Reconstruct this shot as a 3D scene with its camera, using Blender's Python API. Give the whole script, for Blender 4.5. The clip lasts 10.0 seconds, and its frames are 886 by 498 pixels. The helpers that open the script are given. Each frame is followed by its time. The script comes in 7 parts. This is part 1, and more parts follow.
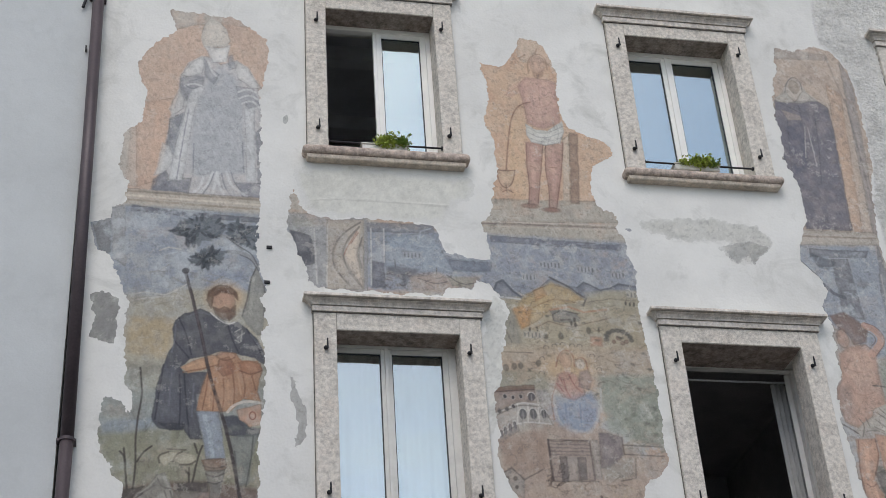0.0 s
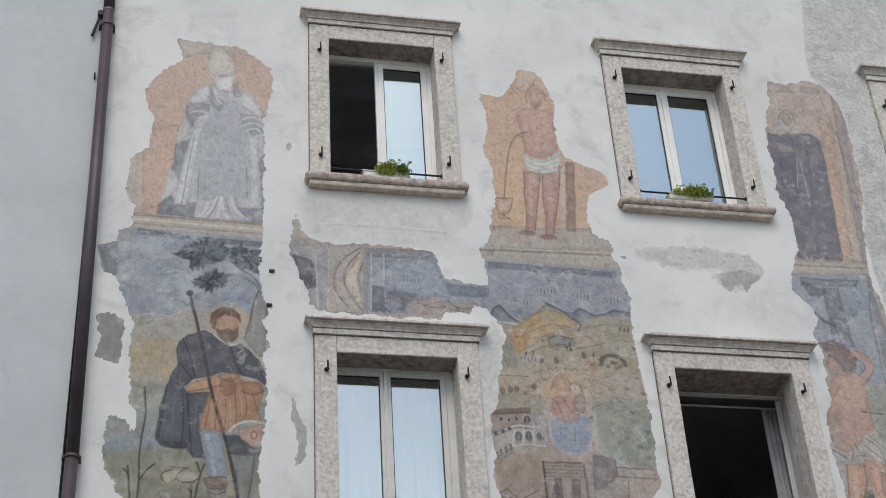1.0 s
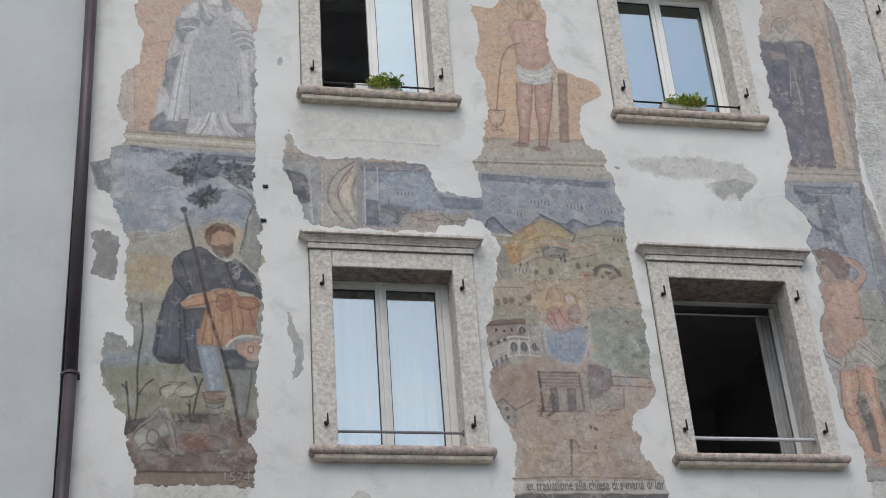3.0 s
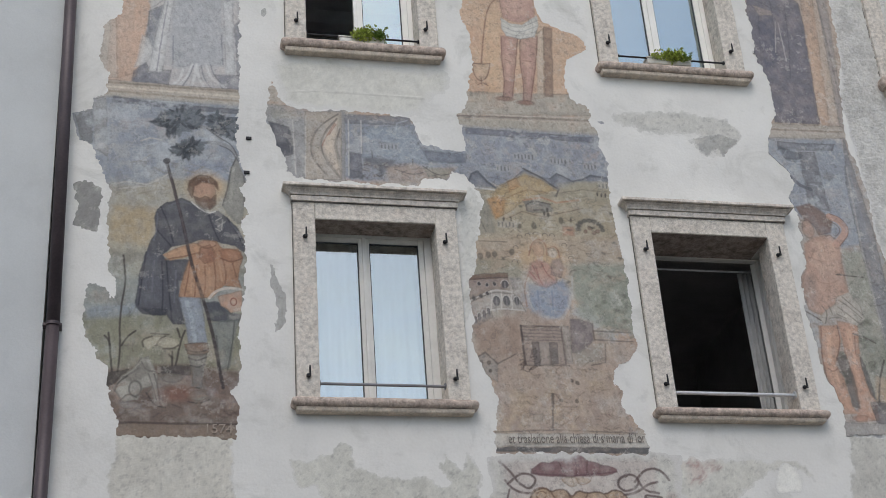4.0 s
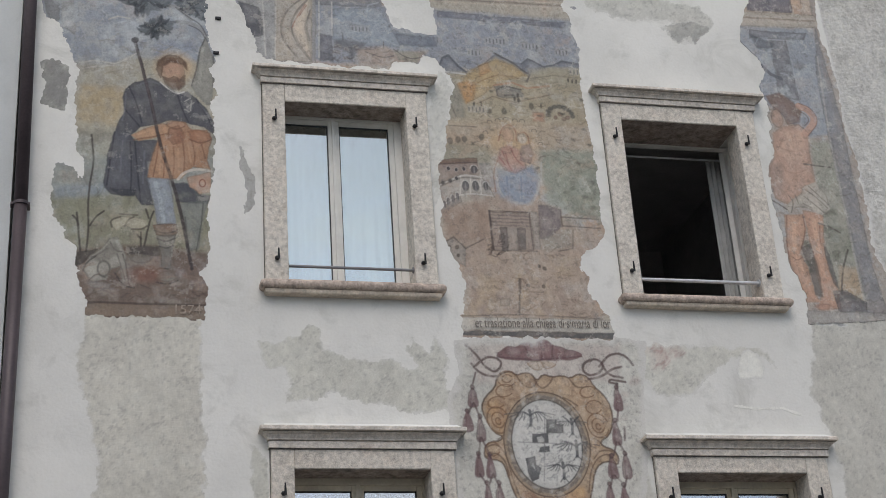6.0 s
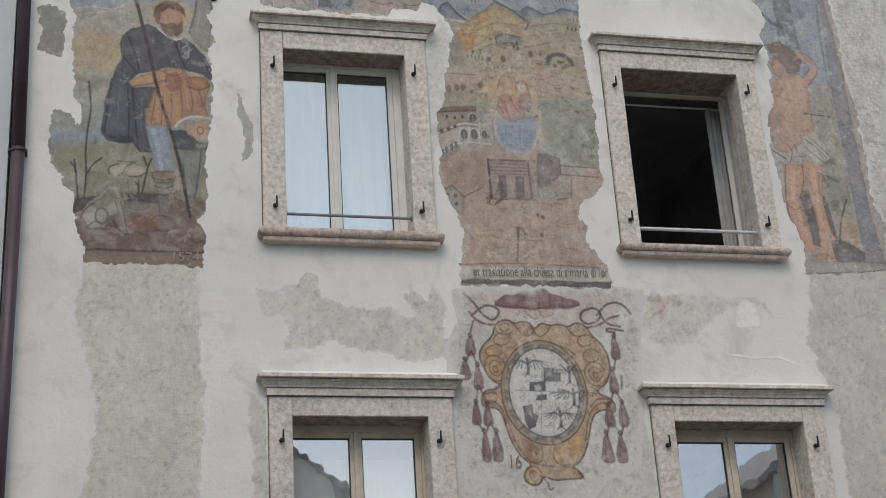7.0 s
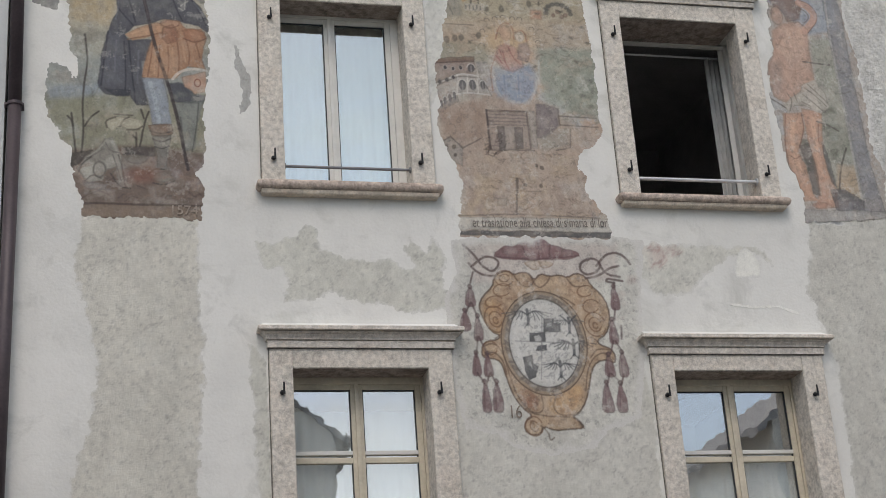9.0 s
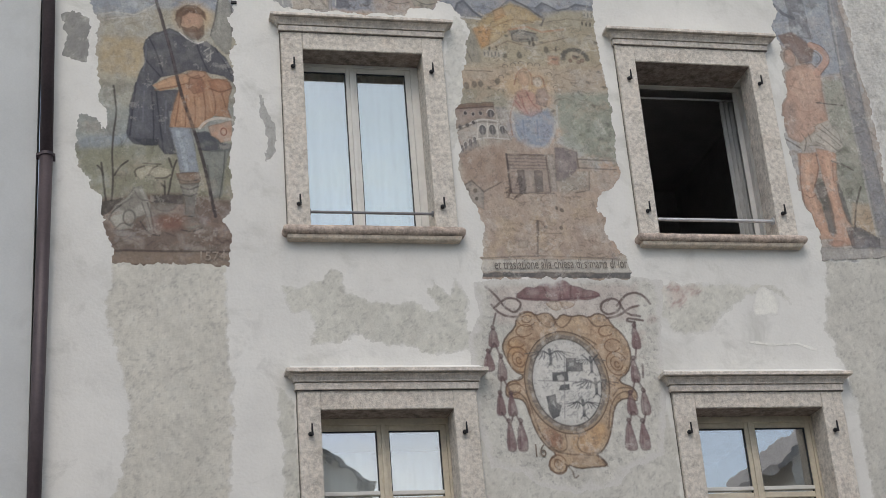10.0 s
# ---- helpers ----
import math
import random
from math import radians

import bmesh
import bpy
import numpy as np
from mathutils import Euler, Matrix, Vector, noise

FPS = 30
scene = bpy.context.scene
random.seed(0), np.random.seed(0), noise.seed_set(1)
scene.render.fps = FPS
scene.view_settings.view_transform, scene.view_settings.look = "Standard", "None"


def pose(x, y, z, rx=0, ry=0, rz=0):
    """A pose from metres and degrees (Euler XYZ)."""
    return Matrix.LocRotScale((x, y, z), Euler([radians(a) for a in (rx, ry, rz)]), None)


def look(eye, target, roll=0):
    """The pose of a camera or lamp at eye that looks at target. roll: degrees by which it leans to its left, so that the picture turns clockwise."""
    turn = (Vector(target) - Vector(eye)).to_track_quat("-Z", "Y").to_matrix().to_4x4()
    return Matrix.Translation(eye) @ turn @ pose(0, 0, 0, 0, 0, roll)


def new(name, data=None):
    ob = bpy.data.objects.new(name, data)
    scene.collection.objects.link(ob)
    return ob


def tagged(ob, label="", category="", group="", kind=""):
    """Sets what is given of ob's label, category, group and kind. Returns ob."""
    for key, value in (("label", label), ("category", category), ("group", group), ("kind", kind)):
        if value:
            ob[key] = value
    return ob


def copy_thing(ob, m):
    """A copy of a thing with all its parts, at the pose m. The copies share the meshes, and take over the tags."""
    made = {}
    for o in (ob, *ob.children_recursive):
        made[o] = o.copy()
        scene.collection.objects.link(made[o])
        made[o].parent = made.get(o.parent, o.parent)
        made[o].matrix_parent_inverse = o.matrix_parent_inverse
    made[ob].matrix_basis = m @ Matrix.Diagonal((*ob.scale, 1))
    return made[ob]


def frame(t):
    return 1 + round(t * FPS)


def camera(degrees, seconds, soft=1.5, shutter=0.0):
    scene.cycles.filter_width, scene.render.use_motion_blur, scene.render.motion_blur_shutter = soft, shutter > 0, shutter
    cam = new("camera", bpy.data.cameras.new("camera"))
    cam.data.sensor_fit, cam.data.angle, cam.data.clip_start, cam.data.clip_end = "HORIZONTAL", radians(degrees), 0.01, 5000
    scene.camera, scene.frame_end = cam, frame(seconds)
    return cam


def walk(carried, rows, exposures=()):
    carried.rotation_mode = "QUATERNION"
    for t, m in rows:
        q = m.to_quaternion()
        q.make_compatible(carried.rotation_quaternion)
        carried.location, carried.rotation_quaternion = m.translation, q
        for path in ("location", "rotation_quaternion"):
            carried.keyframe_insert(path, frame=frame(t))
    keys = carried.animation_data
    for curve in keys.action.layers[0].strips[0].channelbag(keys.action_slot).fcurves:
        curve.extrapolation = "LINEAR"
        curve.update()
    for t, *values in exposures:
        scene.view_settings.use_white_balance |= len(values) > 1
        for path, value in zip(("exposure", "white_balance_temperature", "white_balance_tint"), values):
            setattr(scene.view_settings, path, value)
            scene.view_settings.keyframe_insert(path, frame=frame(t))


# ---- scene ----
cam = camera(32.38, 10.0, soft=0.6)
# seconds, eye x, y, z in metres, then yaw, pitch and roll in degrees
ROWS = [
    (0.0, 0.059, 0.239, 1.838, -13.058, 33.066, -4.173),
    (0.5, -0.020, 0.022, 1.608, -12.984, 34.329, -3.375),
    (1.0, 0.006, 0.019, 1.608, -13.203, 34.279, -3.768),
    (1.5, 0.014, 0.022, 1.605, -13.082, 33.989, -3.956),
    (2.0, 0.006, 0.015, 1.596, -13.093, 33.253, -4.123),
    (2.5, 0.015, 0.012, 1.585, -12.918, 32.090, -4.439),
    (4.0, 0.008, 0.016, 1.575, -13.749, 29.319, -4.436),
    (4.5, 0.013, -0.014, 1.585, -13.936, 28.246, -4.090),
    (5.0, -0.008, -0.013, 1.600, -14.484, 27.171, -4.287),
    (5.5, -0.001, -0.000, 1.599, -14.737, 26.125, -4.516),
    (6.0, -0.000, -0.019, 1.580, -14.685, 24.822, -4.081),
    (7.5, 0.011, -0.015, 1.585, -14.662, 22.030, -3.854),
    (8.0, 0.010, -0.048, 1.581, -14.915, 21.020, -4.232),
    (8.5, 0.018, -0.002, 1.577, -14.535, 20.429, -4.065),
    (9.0, 0.003, 0.006, 1.585, -14.522, 21.085, -4.198),
    (9.5, -0.006, -0.028, 1.604, -14.243, 21.478, -4.537),
    (10.0, -0.130, -0.192, 1.488, -14.100, 22.772, -4.784),
]
walk(cam, [(t, pose(x, y, z, 90 + pitch, 0, yaw) @ pose(0, 0, 0, 0, 0, roll)) for t, x, y, z, yaw, pitch, roll in ROWS],
     [(0.0, -0.15, 6380, 9), (3.0, -0.20, 6400, 9), (6.0, -0.27, 6600, 9), (7.5, -0.27, 6680, 9), (8.5, -0.21, 6740, 9), (10.0, -0.20, 6710, 9)])

# ---- daylight: a soft bright sky over a narrow street, facade in open shade ----
scene.view_settings.exposure = 0.0
world = bpy.data.worlds.new("sky")
scene.world = world
world.use_nodes = True
sky = world.node_tree.nodes.new("ShaderNodeTexSky")
sky.sky_type, sky.sun_disc = "NISHITA", False
sky.sun_elevation, sky.sun_rotation = radians(52), radians(196)
sky.air_density, sky.dust_density, sky.ozone_density = 1.0, 2.4, 1.0
world.node_tree.nodes["Background"].inputs["Strength"].default_value = 0.18
wn, wl = world.node_tree.nodes, world.node_tree.links
wco, wmap, wcloud, wramp, wmix = [wn.new("ShaderNode" + k) for k in ("TexCoord", "Mapping", "TexNoise", "ValToRGB", "MixRGB")]
wmap.inputs["Scale"].default_value = (1.5, 1.5, 6.0)
wcloud.inputs["Scale"].default_value, wcloud.inputs["Detail"].default_value = 2.2, 9
wramp.color_ramp.elements[0].position, wramp.color_ramp.elements[1].position = 0.46, 0.80
wmix.inputs["Color2"].default_value = (6.2, 6.5, 6.8, 1)
wl.new(wco.outputs["Generated"], wmap.inputs["Vector"])
wl.new(wmap.outputs["Vector"], wcloud.inputs["Vector"])
wl.new(wcloud.outputs["Fac"], wramp.inputs["Fac"])
wl.new(wramp.outputs["Color"], wmix.inputs["Fac"])
wl.new(sky.outputs["Color"], wmix.inputs["Color1"])
wl.new(wmix.outputs["Color"], wn["Background"].inputs["Color"])
sun = new("sun", bpy.data.lights.new("sun", "SUN"))
sun.data.energy, sun.data.angle, sun.data.color = 0.82, radians(30), (0.98, 0.97, 0.99)
sun.matrix_world = look((-6, -13, 28), (0, 8, 0))

WALL = 12.0  # the facade's face: y = WALL, the street lies on its minus side


# ---- small tools ----
def lin(r, g, b, k=1.0):
    out = []
    for v in (r, g, b):
        v /= 255
        out.append(min(0.95, k * (v / 12.92 if v <= 0.04045 else ((v + 0.055) / 1.055) ** 2.4)))
    return tuple(out)


def link_mesh(name, bm, mat, parent=None, label=""):
    me = bpy.data.meshes.new(name)
    bm.to_mesh(me)
    bm.free()
    if mat:
        me.materials.append(mat)
    ob = new(name, me)
    if parent:
        ob.parent = parent
    if label:
        ob["label"] = label
    return ob


part = link_mesh


def smooth(ob):
    for p in ob.data.polygons:
        p.use_smooth = True
    return ob


def box(bm, x0, x1, y0, y1, z0, z1, bevel=0.0):
    made = bmesh.ops.create_cube(bm, size=1.0, matrix=Matrix.Translation(((x0 + x1) / 2, (y0 + y1) / 2, (z0 + z1) / 2)) @ Matrix.Diagonal((x1 - x0, y1 - y0, z1 - z0, 1)))
    if bevel:
        edges = {e for v in made["verts"] for e in v.link_edges}
        bmesh.ops.bevel(bm, geom=list(edges), offset=bevel, segments=2, affect="EDGES", profile=0.6)
    return bm


def boxed(x0, x1, y0, y1, z0, z1, bevel=0.0):
    return box(bmesh.new(), x0, x1, y0, y1, z0, z1, bevel)


def rod(bm, a, b, r, sides=12, r2=None):
    a, b = Vector(a), Vector(b)
    m = Matrix.Translation((a + b) / 2) @ (b - a).to_track_quat("Z", "Y").to_matrix().to_4x4()
    bmesh.ops.create_cone(bm, cap_ends=True, segments=sides, radius1=r, radius2=r if r2 is None else r2, depth=(b - a).length, matrix=m)
    return bm


def empty(name, x=0.0, y=0.0, z=0.0):
    ob = new(name)
    ob.location = (x, y, z)
    return ob


# ---- materials ----
def material(name, colour, rough=0.85, metal=0.0, spread=0.12, scale=3.0, grain=60.0, bump=0.3, depth=0.01, tint=None):
    """A surface with large soft stains, fine grain and relief."""
    m = bpy.data.materials.new(name)
    m.use_nodes = True
    n, l = m.node_tree.nodes, m.node_tree.links
    b = n["Principled BSDF"]
    b.inputs["Roughness"].default_value, b.inputs["Metallic"].default_value = rough, metal
    co = n.new("ShaderNodeTexCoord")
    big = n.new("ShaderNodeTexNoise")
    big.inputs["Scale"].default_value, big.inputs["Detail"].default_value, big.inputs["Roughness"].default_value = scale, 8, 0.62
    fine = n.new("ShaderNodeTexNoise")
    fine.inputs["Scale"].default_value, fine.inputs["Detail"].default_value = grain, 5
    l.new(co.outputs["Object"], big.inputs["Vector"])
    l.new(co.outputs["Object"], fine.inputs["Vector"])
    ramp = n.new("ShaderNodeValToRGB")
    lo, hi = tint or tuple(c * (1 - 2 * spread) for c in colour), tuple(min(1, c * (1 + spread)) for c in colour)
    ramp.color_ramp.elements[0].position, ramp.color_ramp.elements[0].color = 0.34, (*lo, 1)
    ramp.color_ramp.elements[1].position, ramp.color_ramp.elements[1].color = 0.62, (*hi, 1)
    l.new(big.outputs["Fac"], ramp.inputs["Fac"])
    mix = n.new("ShaderNodeMixRGB")
    mix.blend_type = "OVERLAY"
    mix.inputs["Fac"].default_value = min(1.0, spread * 2.5)
    l.new(ramp.outputs["Color"], mix.inputs["Color1"])
    l.new(fine.outputs["Fac"], mix.inputs["Color2"])
    l.new(mix.outputs["Color"], b.inputs["Base Color"])
    bp = n.new("ShaderNodeBump")
    bp.inputs["Strength"].default_value, bp.inputs["Distance"].default_value = bump, depth
    l.new(fine.outputs["Fac"], bp.inputs["Height"])
    l.new(bp.outputs["Normal"], b.inputs["Normal"])
    return m


def plaster(name, colour, stain, spread=0.045, grain=40.0, bump=0.28, depth=0.009):
    """Lime plaster: trowelled waves, pale clouds, sparse darker stains."""
    m = material(name, colour, 0.92, 0, spread, 1.1, grain, bump, depth)
    n, l = m.node_tree.nodes, m.node_tree.links
    b = n["Principled BSDF"]
    before = b.inputs["Base Color"].links[0].from_socket
    co = n["Texture Coordinate"]
    st = n.new("ShaderNodeTexNoise")
    st.inputs["Scale"].default_value, st.inputs["Detail"].default_value, st.inputs["Distortion"].default_value = 2.3, 10, 0.6
    st.inputs["Roughness"].default_value = 0.7
    l.new(co.outputs["Object"], st.inputs["Vector"])
    ramp = n.new("ShaderNodeValToRGB")
    ramp.color_ramp.elements[0].position, ramp.color_ramp.elements[0].color = 0.53, (0, 0, 0, 1)
    ramp.color_ramp.elements[1].position, ramp.color_ramp.elements[1].color = 0.70, (1, 1, 1, 1)
    l.new(st.outputs["Fac"], ramp.inputs["Fac"])
    mix = n.new("ShaderNodeMixRGB")
    l.new(ramp.outputs["Color"], mix.inputs["Fac"])
    l.new(before, mix.inputs["Color1"])
    mix.inputs["Color2"].default_value = (*stain, 1)
    l.new(mix.outputs["Color"], b.inputs["Base Color"])
    wave = n.new("ShaderNodeTexNoise")
    wave.inputs["Scale"].default_value, wave.inputs["Detail"].default_value = 4.0, 3
    l.new(co.outputs["Object"], wave.inputs["Vector"])
    bp = n.new("ShaderNodeBump")
    bp.inputs["Strength"].default_value, bp.inputs["Distance"].default_value = 0.18, 0.05
    l.new(wave.outputs["Fac"], bp.inputs["Height"])
    l.new(bp.outputs["Normal"], n["Bump"].inputs["Normal"])
    return m


def veined(name, colour, spread, scale, grain):
    """Dressed limestone: fine worm-like pitting and small dark veins."""
    m = material(name, colour, 0.85, 0, spread, scale, grain, 0.5, 0.01)
    n, l = m.node_tree.nodes, m.node_tree.links
    b, co = n["Principled BSDF"], n["Texture Coordinate"]
    before = b.inputs["Base Color"].links[0].from_socket
    wob = n.new("ShaderNodeTexNoise")
    wob.inputs["Scale"].default_value, wob.inputs["Detail"].default_value, wob.inputs["Distortion"].default_value = 30, 7, 0.9
    l.new(co.outputs["Object"], wob.inputs["Vector"])
    ramp = n.new("ShaderNodeValToRGB")
    for p, c in ((0.47, 1.0), (0.5, 0.0), (0.53, 1.0)):
        e = ramp.color_ramp.elements.new(p) if p == 0.5 else ramp.color_ramp.elements[0 if p < 0.5 else -1]
        e.position, e.color = p, (c, c, c, 1)
    l.new(wob.outputs["Fac"], ramp.inputs["Fac"])
    mix = n.new("ShaderNodeMixRGB")
    mix.blend_type = "MULTIPLY"
    mix.inputs["Fac"].default_value = 0.17
    soil = n.new("ShaderNodeTexNoise")
    soil.inputs["Scale"].default_value, soil.inputs["Detail"].default_value, soil.inputs["Roughness"].default_value = 6.0, 9, 0.76
    l.new(co.outputs["Object"], soil.inputs["Vector"])
    dirt = n.new("ShaderNodeValToRGB")
    dirt.color_ramp.elements[0].position, dirt.color_ramp.elements[0].color = 0.36, (0.70, 0.68, 0.65, 1)
    dirt.color_ramp.elements[1].position, dirt.color_ramp.elements[1].color = 0.52, (1.03, 1.02, 1.0, 1)
    l.new(soil.outputs["Fac"], dirt.inputs["Fac"])
    grime = n.new("ShaderNodeMixRGB")
    grime.blend_type = "MULTIPLY"
    grime.inputs["Fac"].default_value = 0.7
    l.new(before, grime.inputs["Color1"])
    l.new(dirt.outputs["Color"], grime.inputs["Color2"])
    rust = n.new("ShaderNodeTexNoise")
    rust.inputs["Scale"].default_value, rust.inputs["Detail"].default_value, rust.inputs["Roughness"].default_value = 3.1, 7, 0.7
    l.new(co.outputs["Object"], rust.inputs["Vector"])
    red = n.new("ShaderNodeValToRGB")
    red.color_ramp.elements[0].position, red.color_ramp.elements[0].color = 0.50, (1, 1, 1, 1)
    red.color_ramp.elements[1].position, red.color_ramp.elements[1].color = 0.68, (0.97, 0.86, 0.80, 1)
    l.new(rust.outputs["Fac"], red.inputs["Fac"])
    tinge = n.new("ShaderNodeMixRGB")
    tinge.blend_type = "MULTIPLY"
    tinge.inputs["Fac"].default_value = 0.32
    l.new(grime.outputs["Color"], tinge.inputs["Color1"])
    l.new(red.outputs["Color"], tinge.inputs["Color2"])
    before = tinge.outputs["Color"]
    l.new(before, mix.inputs["Color1"])
    l.new(ramp.outputs["Color"], mix.inputs["Color2"])
    l.new(mix.outputs["Color"], b.inputs["Base Color"])
    bp = n.new("ShaderNodeBump")
    bp.inputs["Strength"].default_value, bp.inputs["Distance"].default_value = 0.2, 0.006
    l.new(ramp.outputs["Color"], bp.inputs["Height"])
    l.new(bp.outputs["Normal"], n["Bump"].inputs["Normal"])
    return m


def painted(name, speck=0.22, bump=0.5, scale=52, depth=0.01):
    """Old lime paint: the pigment is stored per point, with worn grain and pitting over it."""
    m = bpy.data.materials.new(name)
    m.use_nodes = True
    n, l = m.node_tree.nodes, m.node_tree.links
    b = n["Principled BSDF"]
    b.inputs["Roughness"].default_value = 0.93
    at = n.new("ShaderNodeAttribute")
    at.attribute_name = "pigment"
    co = n.new("ShaderNodeTexCoord")
    fine = n.new("ShaderNodeTexNoise")
    fine.inputs["Scale"].default_value, fine.inputs["Detail"].default_value, fine.inputs["Roughness"].default_value = scale, 6, 0.7
    l.new(co.outputs["Object"], fine.inputs["Vector"])
    mix = n.new("ShaderNodeMixRGB")
    mix.blend_type = "OVERLAY"
    mix.inputs["Fac"].default_value = speck * 2
    l.new(at.outputs["Color"], mix.inputs["Color1"])
    l.new(fine.outputs["Fac"], mix.inputs["Color2"])
    l.new(mix.outputs["Color"], b.inputs["Base Color"])
    bp = n.new("ShaderNodeBump")
    bp.inputs["Strength"].default_value, bp.inputs["Distance"].default_value = bump, depth
    l.new(fine.outputs["Fac"], bp.inputs["Height"])
    l.new(bp.outputs["Normal"], b.inputs["Normal"])
    return m


def glass(name, mirror=0.4, tint=(0.93, 0.97, 1.0), waves=1.6, warp=0.12):
    m = bpy.data.materials.new(name)
    m.use_nodes = True
    n, l = m.node_tree.nodes, m.node_tree.links
    n.remove(n["Principled BSDF"])
    g, t, mix = n.new("ShaderNodeBsdfGlossy"), n.new("ShaderNodeBsdfTransparent"), n.new("ShaderNodeMixShader")
    g.inputs["Roughness"].default_value, g.inputs["Color"].default_value = 0.01, (*tint, 1)
    t.inputs["Color"].default_value = (0.9, 0.93, 0.93, 1)
    mix.inputs["Fac"].default_value = mirror
    co, wv, bp = n.new("ShaderNodeTexCoord"), n.new("ShaderNodeTexNoise"), n.new("ShaderNodeBump")
    wv.inputs["Scale"].default_value = waves
    bp.inputs["Strength"].default_value, bp.inputs["Distance"].default_value = warp, 0.02
    l.new(co.outputs["Object"], wv.inputs["Vector"])
    l.new(wv.outputs["Fac"], bp.inputs["Height"])
    l.new(bp.outputs["Normal"], g.inputs["Normal"])
    l.new(t.outputs[0], mix.inputs[1])
    l.new(g.outputs[0], mix.inputs[2])
    l.new(mix.outputs[0], n["Material Output"].inputs["Surface"])
    return m


WHITE = plaster("white_lime_plaster", lin(222, 220, 213), lin(200, 198, 190))
GREYWHITE = plaster("pale_grey_coat", lin(194, 196, 194), lin(186, 188, 186), 0.03, 60, 0.15)
STONE = veined("grey_limestone", lin(212, 205, 194), 0.11, 24, 80)
CORNICE = veined("weathered_limestone", lin(218, 210, 199), 0.12, 18, 60)
# unwashed brown stone, made darker still for the shade under lintels
SOFFIT = veined("dirty_shaded_brown_limestone", lin(160, 147, 137), 0.2, 12, 42)
BEDSTONE = veined("pale_beige_limestone", lin(214, 201, 184), 0.12, 14, 50)
SILLSTONE = veined("weathered_reddish_limestone", lin(192, 176, 163), 0.2, 16, 50)
# dark grey for strips that paint the shadow lines round the stone
SHADOWLINE = material("shadow_line_grey", lin(120, 114, 108), 0.95, 0, 0.3, 7, 40, 0.5, 0.004)
COPPER = material("reddish_painted_metal", lin(128, 92, 92), 0.5, 0.2, 0.1, 6, 50, 0.1, 0.002)
IRON = material("black_iron", (0.02, 0.02, 0.022), 0.6, 0.4, 0.2, 20, 90, 0.3, 0.002)
STEEL = material("galvanised_steel", (0.60, 0.61, 0.62), 0.5, 0.4, 0.08, 8, 80, 0.1, 0.002)
DULLSTEEL = material("dull_grey_steel", (0.22, 0.225, 0.235), 0.55, 0.4, 0.08, 8, 80, 0.1, 0.002)
PIPE = material("dark_brown_painted_metal", lin(76, 65, 67), 0.5, 0.15, 0.12, 2.5, 50, 0.1, 0.003)
PVC = material("white_window_paint", lin(240, 238, 231), 0.4, 0, 0.03, 3, 40, 0.05, 0.002)
GREIGE = material("greige_window_paint", lin(213, 211, 204), 0.5, 0, 0.05, 4, 40, 0.1, 0.003)
TAN = material("tan_window_paint", lin(203, 193, 172), 0.55, 0, 0.08, 4, 40, 0.15, 0.003)
GASKET = material("dark_rubber", (0.03, 0.035, 0.04), 0.6, 0, 0.1, 10, 60, 0.1, 0.001)
PANE = glass("window_glass", 0.43, (0.86, 0.99, 0.99))
DIMPANE = glass("curtained_window_glass", 0.36, (0.92, 0.99, 0.97))
OLDPANE = glass("old_window_glass", 0.40, (1.0, 0.98, 0.95), 3.0, 0.06)
DRAPE = material("grey_white_drape", (0.46, 0.46, 0.44), 0.9, 0, 0.06, 6, 120, 0.1, 0.002)
CURTAIN = material("white_sheer_curtain", (0.82, 0.84, 0.86), 0.9, 0, 0.03, 6, 120, 0.1, 0.002)
LITROOM = material("lightened_room_plaster", (0.78, 0.78, 0.79), 0.9, 0, 0.05, 2, 40, 0.1, 0.004)
BEAM = material("white_beam_paint", (0.85, 0.85, 0.85), 0.8, 0, 0.05, 2, 40, 0.1, 0.003)
SHADEDROOM = material("shade_darkened_room_plaster", (0.42, 0.41, 0.40), 0.9, 0, 0.08, 2, 40, 0.1, 0.004)
BOARD = material("old_dark_boards", (0.10, 0.085, 0.07), 0.7, 0, 0.2, 3, 30, 0.3, 0.004)
LEAF = material("leaf_green", (0.20, 0.30, 0.05), 0.6, 0, 0.35, 30, 90, 0.1, 0.002)
LEAFY = material("yellow_leaf_green", (0.40, 0.48, 0.09), 0.6, 0, 0.35, 30, 90, 0.1, 0.002)
PLANTER = material("grey_planter_plastic", lin(214, 212, 204), 0.6, 0, 0.1, 8, 60, 0.1, 0.002)
FRESCO = painted("old_fresco_paint", 0.16, 0.4)
GRIT = painted("gritty_roughcast", 0.3, 1.0, 26, 0.03)
PATCH = painted("worn_grey_plaster", 0.10, 0.45)
PAVING = material("porphyry_paving", (0.15, 0.14, 0.135), 0.8, 0, 0.15, 2, 25, 0.5, 0.02)
OPPOSITE = plaster("opposite_house_plaster", lin(236, 232, 222), lin(200, 196, 184))
ROOFTILE = material("grey_stone_roof_slabs", (0.45, 0.43, 0.41), 0.9, 0, 0.2, 4, 30, 0.6, 0.03)
THINLETTER = material("faded_brown_lettering", lin(140, 128, 116), 0.9, 0, 0.2, 14, 80, 0.2, 0.002)
LETTER = material("faded_dark_lettering", lin(134, 126, 118), 0.9, 0, 0.2, 14, 80, 0.2, 0.002)
PALELETTER = material("faded_pale_lettering", lin(160, 147, 134), 0.9, 0, 0.15, 14, 80, 0.2, 0.002)

